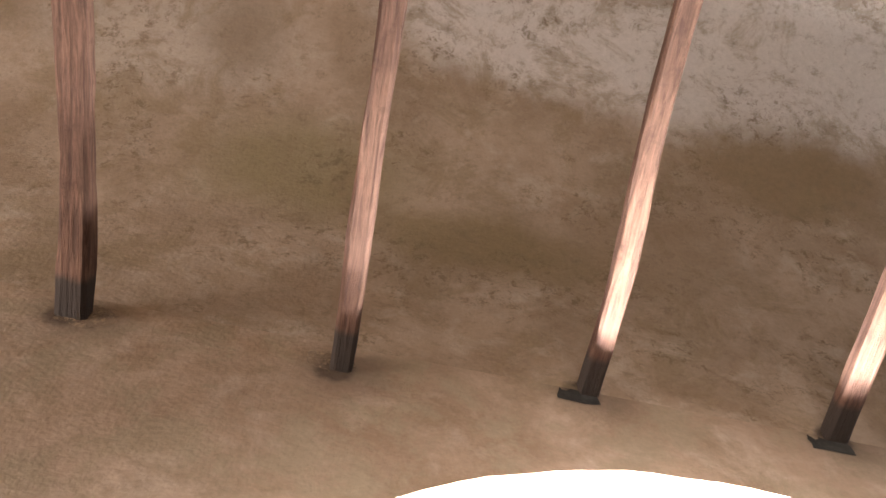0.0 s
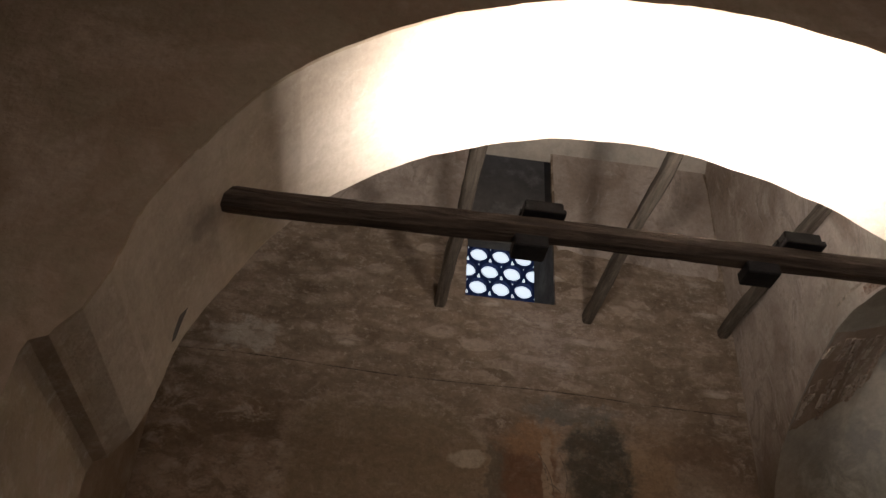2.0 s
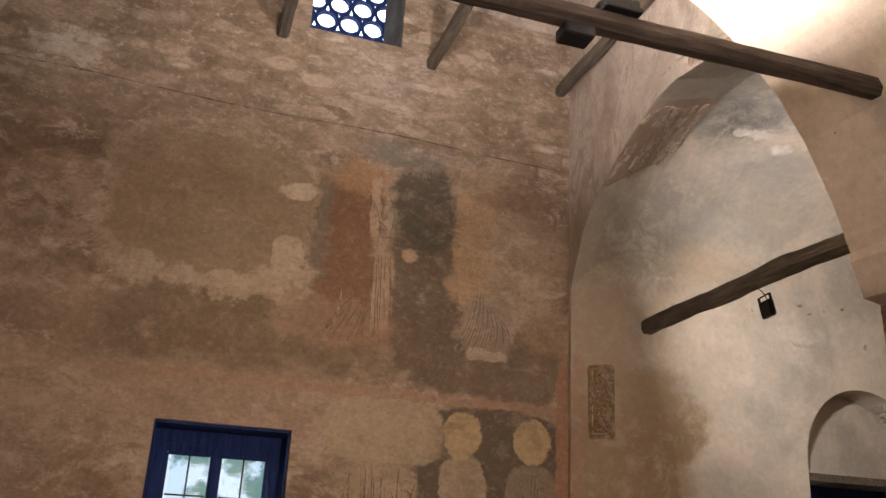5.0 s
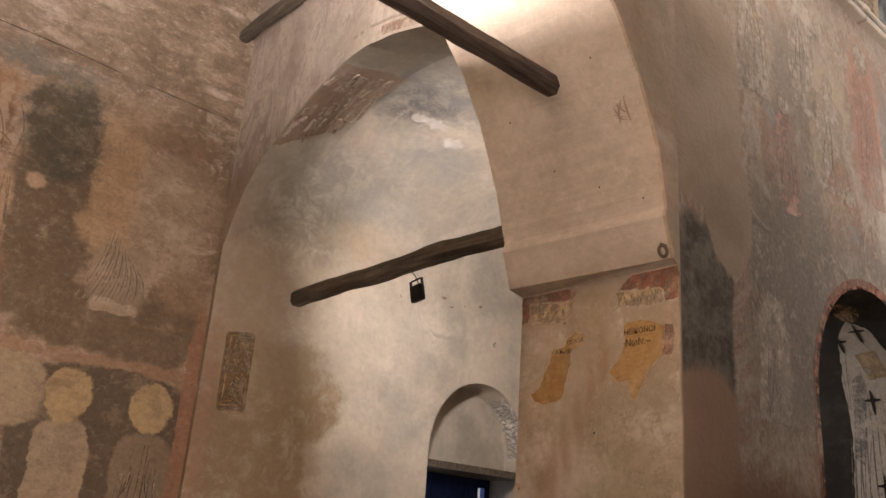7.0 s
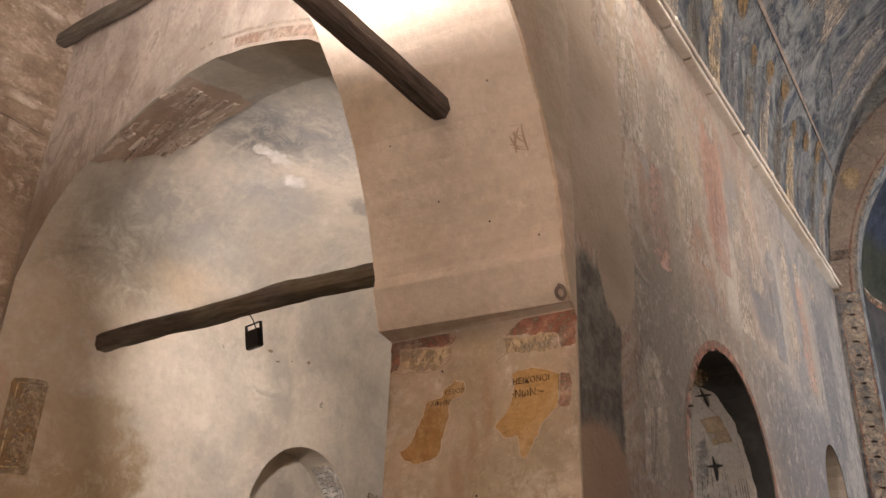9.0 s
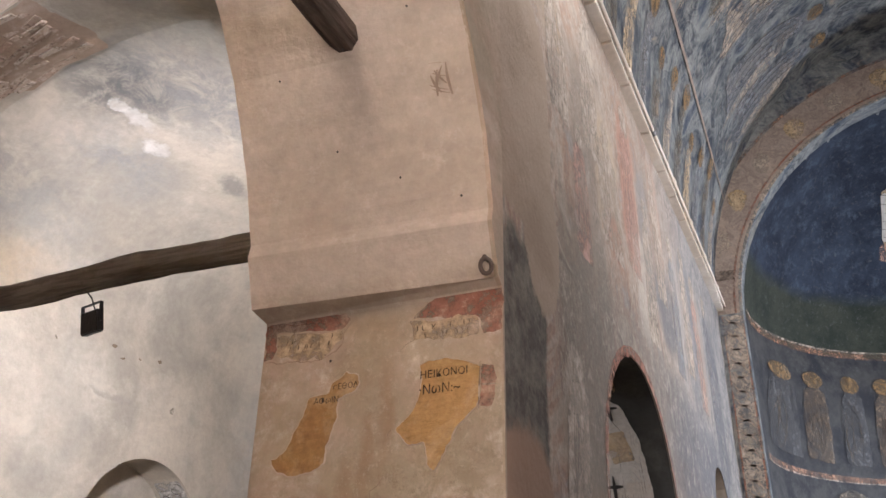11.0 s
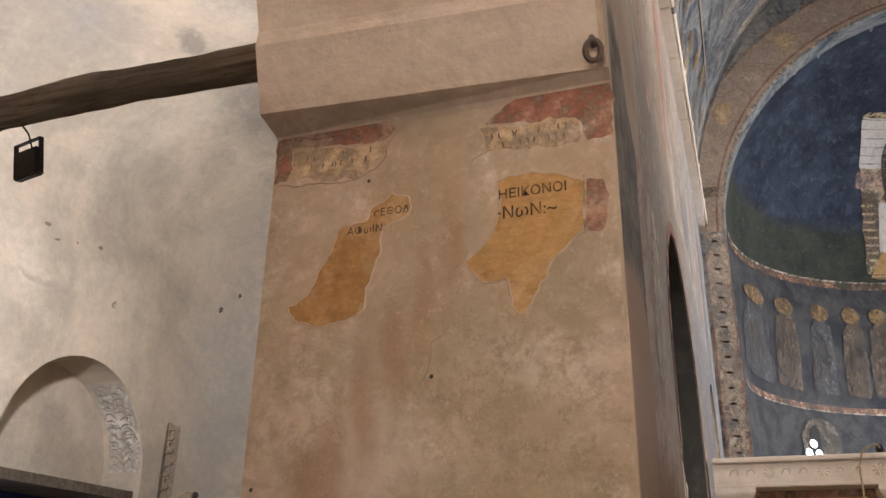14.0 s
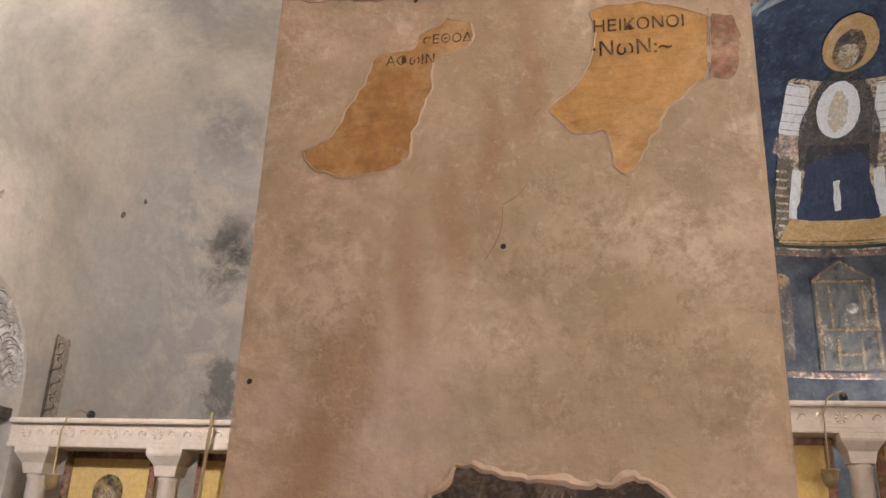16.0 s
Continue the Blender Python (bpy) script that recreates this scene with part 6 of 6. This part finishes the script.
strokes("columns", apse_face, [(0.5, 4.5, 0.5, 5.95, 0), (-0.35, 4.5, -0.35, 5.95, 0), (0.3, 5.2, 0.3, 5.9, 0), (-0.2, 5.2, -0.2, 5.9, 0), (0.55, 5.95, -0.4, 5.95, 0), (0.55, 5.15, -0.4, 5.15, 0), (0.55, 5.95, 0.1, 6.3, 0), (0.1, 6.3, -0.4, 5.95, 0)], 0.05, DULL, altar, 0.016)
strokes("altar_front", apse_face, [(0.25, 4.5, 0.25, 5.0, 0), (-0.1, 4.5, -0.1, 5.0, 0), (0.25, 4.75, -0.1, 4.75, 0)], 0.05, DULL, altar, 0.016)
patch("host", apse_face, disc(-0.02, 5.5, 0.09, 0.09), PALE, altar, 0.018, 0.01)
# ==== loose things ====
GLASS = Nodes("window_glass")
GLASS.bsdf.inputs["Transmission Weight"].default_value = 1.0
GLASS.bsdf.inputs["IOR"].default_value = 1.1
GLASS = GLASS.done((0.9, 0.95, 1.0), 0.05)
LAMP_GLASS = plaster("lamp_glass", (0.17, 0.165, 0.16), (0.13, 0.125, 0.12), (0.22, 0.215, 0.21), 0.2, 0.2)
# Dark wood with the blue of the windows' glow put into its colour.
FRAME_WOOD = timber("window_wood_glow_blue", (0.018, 0.045, 0.17), (0.010, 0.022, 0.09), 2)
GOLD = painted("icon_gold", [(0.50, 0.34, 0.10), (0.62, 0.44, 0.16), (0.56, 0.39, 0.13)], 2.0, wear=0.2, bare=(0.6, 0.5, 0.3))
BRASS = plaster("lamp_brass", (0.35, 0.25, 0.12), (0.2, 0.14, 0.07), (0.5, 0.38, 0.2), 0.3, 0.4)


def glow(name, color, strength, other=None):
    """Daylight seen outside."""
    n = Nodes(name)
    n.bsdf.inputs["Base Color"].default_value = (0, 0, 0, 1)
    c = n.mix(n.ramp(n.noise(1.3, 6, 0.6), [(0.47, 0.0), (0.53, 1.0)]), color, other or color)
    n.put(n.bsdf.inputs["Emission Color"], c)
    n.bsdf.inputs["Emission Strength"].default_value = strength
    return n.mat


SKY_PANE = glow("bright_sky", (0.75, 0.87, 1.0), 3.2)
YARD = glow("yard_daylight", (0.60, 0.82, 1.0), 1.0, (0.12, 0.26, 0.24))


def ring_frame(bm, x0, x1, z0, z1, w, y0, y1):
    box(bm, x0, x1, y0, y1, z1 - w, z1)
    box(bm, x0, x1, y0, y1, z0, z0 + w)
    box(bm, x0, x0 + w, y0, y1, z0 + w, z1 - w)
    box(bm, x1 - w, x1, y0, y1, z0 + w, z1 - w)


def soft_box(x0, x1, y0, y1, z0, z1, r=0.008):
    bm = bmesh.new()
    box(bm, x0, x1, y0, y1, z0, z1)
    bmesh.ops.recalc_face_normals(bm, faces=bm.faces)
    bmesh.ops.bevel(bm, geom=bm.edges[:], offset=r, segments=2, affect="EDGES")
    return bm


def rod(bm, a, b, r, n=8, r1=None):
    a, b = Vector(a), Vector(b)
    q = (b - a).to_track_quat("Z", "Y").to_matrix()
    r1 = r if r1 is None else r1
    lo = [bm.verts.new(a + q @ Vector((r * math.cos(2 * math.pi * i / n), r * math.sin(2 * math.pi * i / n), 0))) for i in range(n)]
    hi = [bm.verts.new(b + q @ Vector((r1 * math.cos(2 * math.pi * i / n), r1 * math.sin(2 * math.pi * i / n), 0))) for i in range(n)]
    for i in range(n):
        bm.faces.new((lo[i], lo[(i + 1) % n], hi[(i + 1) % n], hi[i]))
    bm.faces.new(lo[::-1])
    bm.faces.new(hi)


def lathe(profile, n=20, place=(0, 0, 0)):
    bm = bmesh.new()
    rows = [[(place[0] + r * math.cos(2 * math.pi * i / n), place[1] + r * math.sin(2 * math.pi * i / n), place[2] + z) for i in range(n + 1)] for r, z in profile]
    sweep(bm, rows)
    bmesh.ops.remove_doubles(bm, verts=bm.verts, dist=1e-5)
    return bm


# ---- casement window of the aisle ----
win = tagged(new("window_1"), "dark wooden casement window with leaded panes", "window", kind="structure")
bm = bmesh.new()
ring_frame(bm, -0.52, 0.73, 0.95, 2.46, 0.15, 9.02, 9.14)
part("window_frame", bm, FRAME_WOOD, win)
# Boards added so that the recess takes the dark blue of the glow.
bm = bmesh.new()
box(bm, -0.518, -0.50, 8.53, 9.02, 0.95, 2.46)
box(bm, 0.69, 0.708, 8.60, 9.02, 0.95, 2.46)
box(bm, -0.50, 0.69, 8.53, 9.02, 2.44, 2.465)
part("lining", bm, FRAME_WOOD, win, "added boards in the recess, blue for the window's glow")
part("mullion", soft_box(0.055, 0.125, 9.00, 9.13, 1.10, 2.31), FRAME_WOOD, win)
part("transom", soft_box(-0.37, 0.58, 9.03, 9.12, 2.23, 2.31), FRAME_WOOD, win)
part("window_sill", soft_box(-0.52, 0.71, 8.54, 9.02, 0.88, 0.95), PLASTER, win)
for x0, x1 in ((-0.37, 0.055), (0.125, 0.58)):
    leaf = bmesh.new()
    ring_frame(leaf, x0, x1, 1.10, 2.23, 0.02, 9.05, 9.10)
    leaf = part("casement", leaf, FRAME_WOOD, win)
    for k in range(3):
        for m in range(2):
            xa, xb = x0 + 0.04 + (x1 - x0 - 0.08) * m / 2, x0 + 0.04 + (x1 - x0 - 0.08) * (m + 1) / 2
            za, zb = 1.125 + 0.36 * k, 1.125 + 0.36 * (k + 1)
            bm = bmesh.new()
            box(bm, xa + 0.006, xb - 0.006, 9.072, 9.078, za + 0.006, zb - 0.006)
            pane = part("pane", bm, GLASS, leaf)
            pane.visible_shadow = False
    bm = bmesh.new()
    xm = (x0 + x1) / 2
    box(bm, xm - 0.008, xm + 0.008, 9.06, 9.09, 1.12, 2.21)
    for k in (1, 2):
        box(bm, x0 + 0.03, x1 - 0.03, 9.062, 9.088, 1.117 + 0.36 * k, 1.133 + 0.36 * k)
    part("lead_bars", bm, METAL, leaf)
bm = bmesh.new()
box(bm, -2.5, 3.0, 11.5, 11.6, -0.5, 4.5)
structure("backdrop", bm, YARD, "bright green and white yard outside the window", "backdrop")

# ---- pierced window above ----
grille = tagged(new("window_2"), "pierced stone window screen with round holes", "window", kind="structure")
bm = bmesh.new()
HX, HZ, CELL, ROW, HR = 0.69, 7.47, 0.29, 0.25, 0.115
for row in range(-2, 5):
    for col in range(-3, 5):
        cx, cz = HX + CELL * (col + 0.5 * (row % 2)), HZ + ROW * row
        x0, x1, z0, z1 = cx - CELL / 2, cx + CELL / 2, cz - ROW / 2, cz + ROW / 2
        inner = [bm.verts.new((cx + HR * math.cos(2 * math.pi * k / 16), 9.30, cz + HR * math.sin(2 * math.pi * k / 16))) for k in range(16)]
        deep = [bm.verts.new((v.co.x, 9.38, v.co.z)) for v in inner]
        outer = []
        for k in range(16):
            c, q = math.cos(2 * math.pi * k / 16), math.sin(2 * math.pi * k / 16)
            m = min(CELL / 2 / max(abs(c), 1e-6), ROW / 2 / max(abs(q), 1e-6))
            outer.append(bm.verts.new((cx + c * m, 9.30, cz + q * m)))
        for k in range(16):
            j = (k + 1) % 16
            bm.faces.new((outer[k], outer[j], inner[j], inner[k]))
            bm.faces.new((inner[k], inner[j], deep[j], deep[k]))
part("pierced_slab", bm, FRAME_WOOD, grille)
bm = bmesh.new()
box(bm, -0.6, 2.4, 9.8, 9.85, 6.2, 9.2)
part("daylight", bm, SKY_PANE, grille)

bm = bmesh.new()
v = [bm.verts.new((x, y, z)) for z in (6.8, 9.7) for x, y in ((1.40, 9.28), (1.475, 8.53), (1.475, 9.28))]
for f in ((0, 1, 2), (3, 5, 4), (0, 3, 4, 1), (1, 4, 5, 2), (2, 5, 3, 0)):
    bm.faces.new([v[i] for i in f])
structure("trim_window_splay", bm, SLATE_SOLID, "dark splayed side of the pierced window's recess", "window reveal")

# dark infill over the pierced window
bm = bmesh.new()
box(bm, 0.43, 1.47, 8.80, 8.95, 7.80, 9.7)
structure("trim_window_infill", bm, SLATE_SOLID, "dark plaster infill over the pierced window", "window infill")
up = patch("upper_plaster", aisle_face, [(-2.6, 7.65), (-1.4, 7.75), (0.1, 7.7), (0.40, 7.65), (0.40, 9.6), (-2.6, 9.6)], STREAKED, wall_aisle, 0.004, 0.05, 1, 41)
up = patch("upper_plaster", aisle_face, [(1.49, 7.6), (2.4, 7.5), (3.5, 7.4), (3.5, 9.6), (1.49, 9.6)], STREAKED, wall_aisle, 0.004, 0.05, 1, 42)


# ---- floodlights ----
def floodlight(place, turn, label, glass=True, size=1.0, stem=None):
    ob = thing("floodlight", place, label, "floodlight", "floodlights")
    w, h, d = 0.13 * size, 0.10 * size, 0.035 * size
    m = Matrix.Translation(place) @ turn
    pieces = []
    bm = soft_box(-w, w, -d, d, -h, h, 0.008)
    pieces.append(part("housing", bm, METAL, ob))
    if glass:
        pieces.append(part("front_glass", soft_box(-w * 0.84, w * 0.84, -d - 0.004, -d + 0.004, -h * 0.8, h * 0.8, 0.002), LAMP_GLASS, ob, "grey front glass"))
        bm = bmesh.new()
        ring_frame(bm, -w * 0.3, w * 0.3, -h * 0.25, h * 0.25, 0.01, -d - 0.008, -d - 0.003)
        pieces.append(part("light_panel", bm, TAN, ob))
    bm = bmesh.new()
    box(bm, -w - 0.012, -w - 0.004, -0.012, 0.012, -0.01, h + 0.06 * size)
    box(bm, w + 0.004, w + 0.012, -0.012, 0.012, -0.01, h + 0.06 * size)
    box(bm, -w - 0.012, w + 0.012, -0.012, 0.012, h + 0.06 * size, h + 0.068 * size)
    pieces.append(part("bracket", bm, METAL, ob))
    for p in pieces:
        p.matrix_basis = m
    return ob


def cable(ob, points, r=0.005):
    bm = bmesh.new()
    for a, b in zip(points, points[1:]):
        rod(bm, a, b, r, 6)
    return part("cable", bm, METAL, ob)


for x, xg, y, up in ((0.235, 0.165, 4.06, 0.012), (1.70, 1.44, 4.08, 0.035)):
    f = floodlight((x, y, 4.45 + up), pose(0, 0, 0, -90, 0, 0), "black floodlight fixed on top of the tie beam", True, 0.82)
    part("clamp", soft_box(x - 0.115, x + 0.115, y - 0.10, y + 0.10, 4.385 + up, 4.418 + up, 0.004), METAL, f)
    part("gear_box", soft_box(xg - 0.09, xg + 0.09, y - 0.07, y + 0.07, 4.175 + up, 4.25 + up, 0.006), METAL, f, "black gear box strapped under the beam")
f = floodlight((4.56, 6.55, 3.685), pose(0, 0, 0, -12, 0, 78), "small black floodlight hung under the chapel beam", True, 0.74)
cable(f, [(4.56, 6.55, 3.78), (4.50, 6.53, 3.83), (4.46, 6.55, 3.87)])
f = floodlight((-1.50, 4.25, 2.06), pose(0, 0, 0, -14, -74, 28), "black floodlight with grey glass on a stand", True, 0.95)
bm = bmesh.new()
rod(bm, (-1.58, 4.27, 0.0), (-1.58, 4.27, 1.95), 0.022, 10)
part("stand_pole", bm, METAL, f)
for k in range(3):
    bm = bmesh.new()
    a = 2.1 * k
    rod(bm, (-1.58, 4.27, 0.5), (-1.58 + 0.2 * math.cos(a), 4.27 + 0.2 * math.sin(a), 0.01), 0.012, 8)
    part("stand_leg", bm, METAL, f)
cable(f, [(-1.58, 4.26, 1.93), (-1.68, 4.22, 1.96), (-1.72, 4.2, 1.90), (-1.62, 4.24, 1.84), (-1.59, 4.25, 1.6)])

# ---- conduit ledge along the sanctuary wall ----
ledge = thing("cornice_ledge", (4.4, 3.44, 6.40), "thin pale stone ledge with a steel conduit", "ledge")
x = 4.36
rnd = random.Random(12)
while x < 12.6:
    n = min(12.68, x + rnd.uniform(0.5, 0.95))
    p = part("ledge_stone", soft_box(x + 0.006, n - 0.006, 3.40 + rnd.uniform(-0.006, 0.006), 3.50, 6.37, 6.43, 0.008), MARBLE, ledge)
    x = n
bm = bmesh.new()
rod(bm, (4.36, 3.385, 6.45), (12.68, 3.385, 6.45), 0.018, 10)
part("conduit", bm, MARBLE, ledge, "pale metal conduit")
for k in range(8):
    bm = bmesh.new()
    rod(bm, (4.9 + k, 3.385, 6.45), (4.98 + k, 3.385, 6.45), 0.027, 10)
    part("conduit_sleeve", bm, LAMP_GLASS if k == 3 else MARBLE, ledge)

# ---- iron ring on the impost ----
RUST = plaster("rusty_iron", (0.19, 0.15, 0.115), (0.09, 0.07, 0.055), (0.27, 0.215, 0.17), 0.5, 0.8)
ring = thing("iron_ring", (3.895, 3.53, 3.25), "rusty iron ring stapled to the impost", "ring")
bm = bmesh.new()
rows = []
for k in range(25):
    a = 2 * math.pi * k / 24
    rows.append([(3.885 + 0.011 * math.cos(b) - 0.012 * math.sin(a), 3.527 + (0.025 + 0.010 * math.sin(b)) * math.cos(a), 3.248 + (0.030 + 0.010 * math.sin(b)) * math.sin(a)) for b in [2 * math.pi * j / 8 for j in range(9)]])
sweep(bm, rows)
part("ring_loop", bm, RUST, ring, smooth=True)
bm = bmesh.new()
rod(bm, (3.865, 3.527, 3.285), (3.935, 3.527, 3.29), 0.010)
part("staple", bm, RUST, ring)


# ---- marble chancel screens ----
def screen(x, y0, y1, top, label, posts, icons):
    ob = thing("chancel_screen", (x, y0, 0), label, "chancel screen", "chancel screens")
    part("cornice", soft_box(x - 0.08, x + 0.22, y0, y1, top - 0.035, top, 0.008), MARBLE, ob)
    beam_ = part("architrave", soft_box(x - 0.04, x + 0.18, y0, y1, top - 0.165, top - 0.035, 0.006), MARBLE, ob)
    part("fillet", soft_box(x - 0.055, x + 0.19, y0, y1, top - 0.195, top - 0.165, 0.006), MARBLE, ob)
    k, y = 0, y0 + 0.12
    while y < y1 - 0.05:
        bm = bmesh.new()
        if k % 3 == 0:
            for j in range(8):
                a = math.pi * j / 4
                rod(bm, (x - 0.044, y, top - 0.10), (x - 0.044, y + 0.036 * math.cos(a), top - 0.10 + 0.036 * math.sin(a)), 0.004, 5, 0.010)
        else:
            rows = []
            for j in range(13):
                a = -0.4 + 4.2 * j / 12
                r = 0.034 - 0.0018 * j
                rows.append([(x - 0.040, y + (r + w) * math.cos(a), top - 0.10 + (r + w) * math.sin(a)) for w in (-0.006,)] + [(x - 0.050, y + r * math.cos(a), top - 0.10 + r * math.sin(a))] + [(x - 0.040, y + (r + 0.006) * math.cos(a), top - 0.10 + (r + 0.006) * math.sin(a))])
            sweep(bm, rows)
        part("carved_rosette" if k % 3 == 0 else "carved_scroll", bm, MARBLE, beam_)
        y += 0.11
        k += 1
    for py in posts:
        post = part("column", lathe([(0.085, 0.0), (0.085, 0.06), (0.07, 0.09), (0.066, top - 0.40), (0.078, top - 0.385), (0.066, top - 0.37)], 20, (x + 0.07, py, 0)), MARBLE, ob, smooth=True)
        bm = bmesh.new()
        zs = ((top - 0.37, 0.072), (top - 0.30, 0.085), (top - 0.24, 0.125), (top - 0.225, 0.13), (top - 0.195, 0.13))
        sweep(bm, [[(x + 0.07 + sx * r, py + sy * r, z) for sx, sy in ((-1, -1), (1, -1), (1, 1), (-1, 1), (-1, -1))] for z, r in zs])
        part("capital", bm, MARBLE, post)
    part("parapet_slab", soft_box(x + 0.02, x + 0.22, y0, y1, 0.0, 0.962, 0.004), MARBLE, ob)
    for a, b in icons:
        icon = thing("icon", (x + 0.2, a, 0.96), "gilded icon panel with a dark haloed shape", "icon", "icons")
        part("panel", soft_box(x + 0.17, x + 0.2, a, b, 0.96, top - 0.20, 0.004), GOLD, icon)
        bm = bmesh.new()
        for q0, q1 in ((a, a + 0.05), (b - 0.05, b)):
            box(bm, x + 0.145, x + 0.17, q0, q1, 0.96, top - 0.2)
        box(bm, x + 0.145, x + 0.17, a + 0.05, b - 0.05, top - 0.245, top - 0.2)
        part("frame", bm, RED, icon)
        face = lambda y, z, off: (x + 0.17 - off, y, z)
        patch("dark_shape", face, disc((a + b) / 2, top - 0.48, 0.115, 0.13), UMBER, icon, 0.004, 0.004, 1)
        patch("robe_shape", face, [((a + b) / 2 - 0.2, top - 1.2), ((a + b) / 2 + 0.2, top - 1.2), ((a + b) / 2 + 0.14, top - 0.68), ((a + b) / 2 - 0.14, top - 0.68)], BROWN_RED, icon, 0.005, 0.01, 1)
        patch("head_shape", face, disc((a + b) / 2, top - 0.53, 0.075, 0.095), TAN, icon, 0.007, 0.004, 1)
    return ob


screen(7.55, 4.74, 7.97, 2.36, "carved white marble chancel screen of the chapel", (7.76, 6.77, 5.75), ((6.92, 7.62), (5.9, 6.62), (4.85, 5.6)))
screen(7.85, -3.3, 3.45, 2.57, "carved white marble chancel screen before the apse", (3.32, 2.32, 1.2, -1.2, -2.3), ((2.45, 3.2), (1.32, 2.2), (-2.2, -1.3)))


def hanging_lamp(x, y, z, drop):
    ob = thing("hanging_lamp", (x, y, z), "small brass oil lamp on a thin chain", "oil lamp", "oil lamps")
    bm = bmesh.new()
    bmesh.ops.create_uvsphere(bm, u_segments=12, v_segments=8, radius=0.03, matrix=Matrix.Translation((x, y, z)))
    part("knob", bm, METAL, ob)
    bm = bmesh.new()
    k = 0
    pts = [(x - 0.01, y, z)]
    for j in range(7):
        f = (j + 1) / 7
        pts.append((x - 0.08, y + 0.13 * math.sin(f * 1.6), z + 0.02 - 0.09 * f * f))
    pts += [(x - 0.08, y + 0.15, z - 0.12 - (drop - 0.12) * j / 5) for j in range(6)]
    for a, b in zip(pts, pts[1:]):
        rod(bm, a, b, 0.006, 6)
    part("chain", bm, BRASS, ob)
    bowl = part("bowl", lathe([(0.005, -0.10), (0.03, -0.09), (0.045, -0.05), (0.05, 0.0), (0.06, 0.01), (0.04, 0.012)], 16, (x - 0.08, y + 0.15, z - drop)), BRASS, ob, smooth=True)
    return ob


hanging_lamp(7.50, 7.36, 2.385, 0.42)
hanging_lamp(7.80, 2.40, 2.595, 0.46)
bm = bmesh.new()
rod(bm, (7.44, 6.43, 2.40), (7.46, 6.50, 0.9), 0.012, 8)
tagged(mesh_object("lamp_pole", bm, BRASS), "thin brass pole leaning at the chancel screen", "pole")

# ---- small deep windows of chapel and apse ----
niche = tagged(new("window_3"), "dark deep window under the niche lintel", "window", kind="structure")
bm = bmesh.new()
ring_frame(bm, 6.31, 8.01, 1.2, 2.42, 0.10, 8.96, 9.04)
part("window_frame", bm, FRAME_WOOD, niche)
part("transom", soft_box(6.48, 7.8, 8.96, 9.03, 2.17, 2.34), FRAME_WOOD, niche)
# Panel added to block the daylight right of the two bars.
part("shutter", soft_box(6.83, 7.8, 8.98, 9.03, 1.3, 2.17, 0.004), FRAME_WOOD, niche)
for k in range(1, 3):
    part("bar", soft_box(6.48 + 0.165 * k - 0.03, 6.48 + 0.165 * k + 0.03, 8.97, 9.02, 1.3, 2.17, 0.004), FRAME_WOOD, niche)
bm = bmesh.new()
box(bm, 6.2, 8.1, 9.6, 9.65, 0.8, 2.6)
part("daylight", bm, SKY_PANE, niche)
deep = tagged(new("window_4"), "small arched apse window with round glass panes", "window", kind="structure")
arch_pts = [(1.92, 3.3), (2.42, 3.3), (2.45, 3.95), (2.35, 4.18), (2.17, 4.27), (1.98, 4.18), (1.9, 3.95)]
patch("reveal", apse_face, arch_pts, SLATE, deep, 0.02, 0.01, 2, 3, 3)
# flat dark patch in place of a shaded opening
patch("recess", apse_face, [(1.96 + (y - 2.17) * 0.3 + 0.3, 3.3 + (z - 3.3) * 0.86) for y, z in arch_pts], BLACK, deep, 0.026, 0.01, 2, 3, 3)
for y, z in ((2.38, 3.72), (2.30, 3.86), (2.24, 3.72), (2.38, 3.55), (2.24, 3.55)):
    patch("pane", apse_face, disc(y, z, 0.05, 0.06), SKY_PANE, deep, 0.032, 0.004, 1, 3, 1)
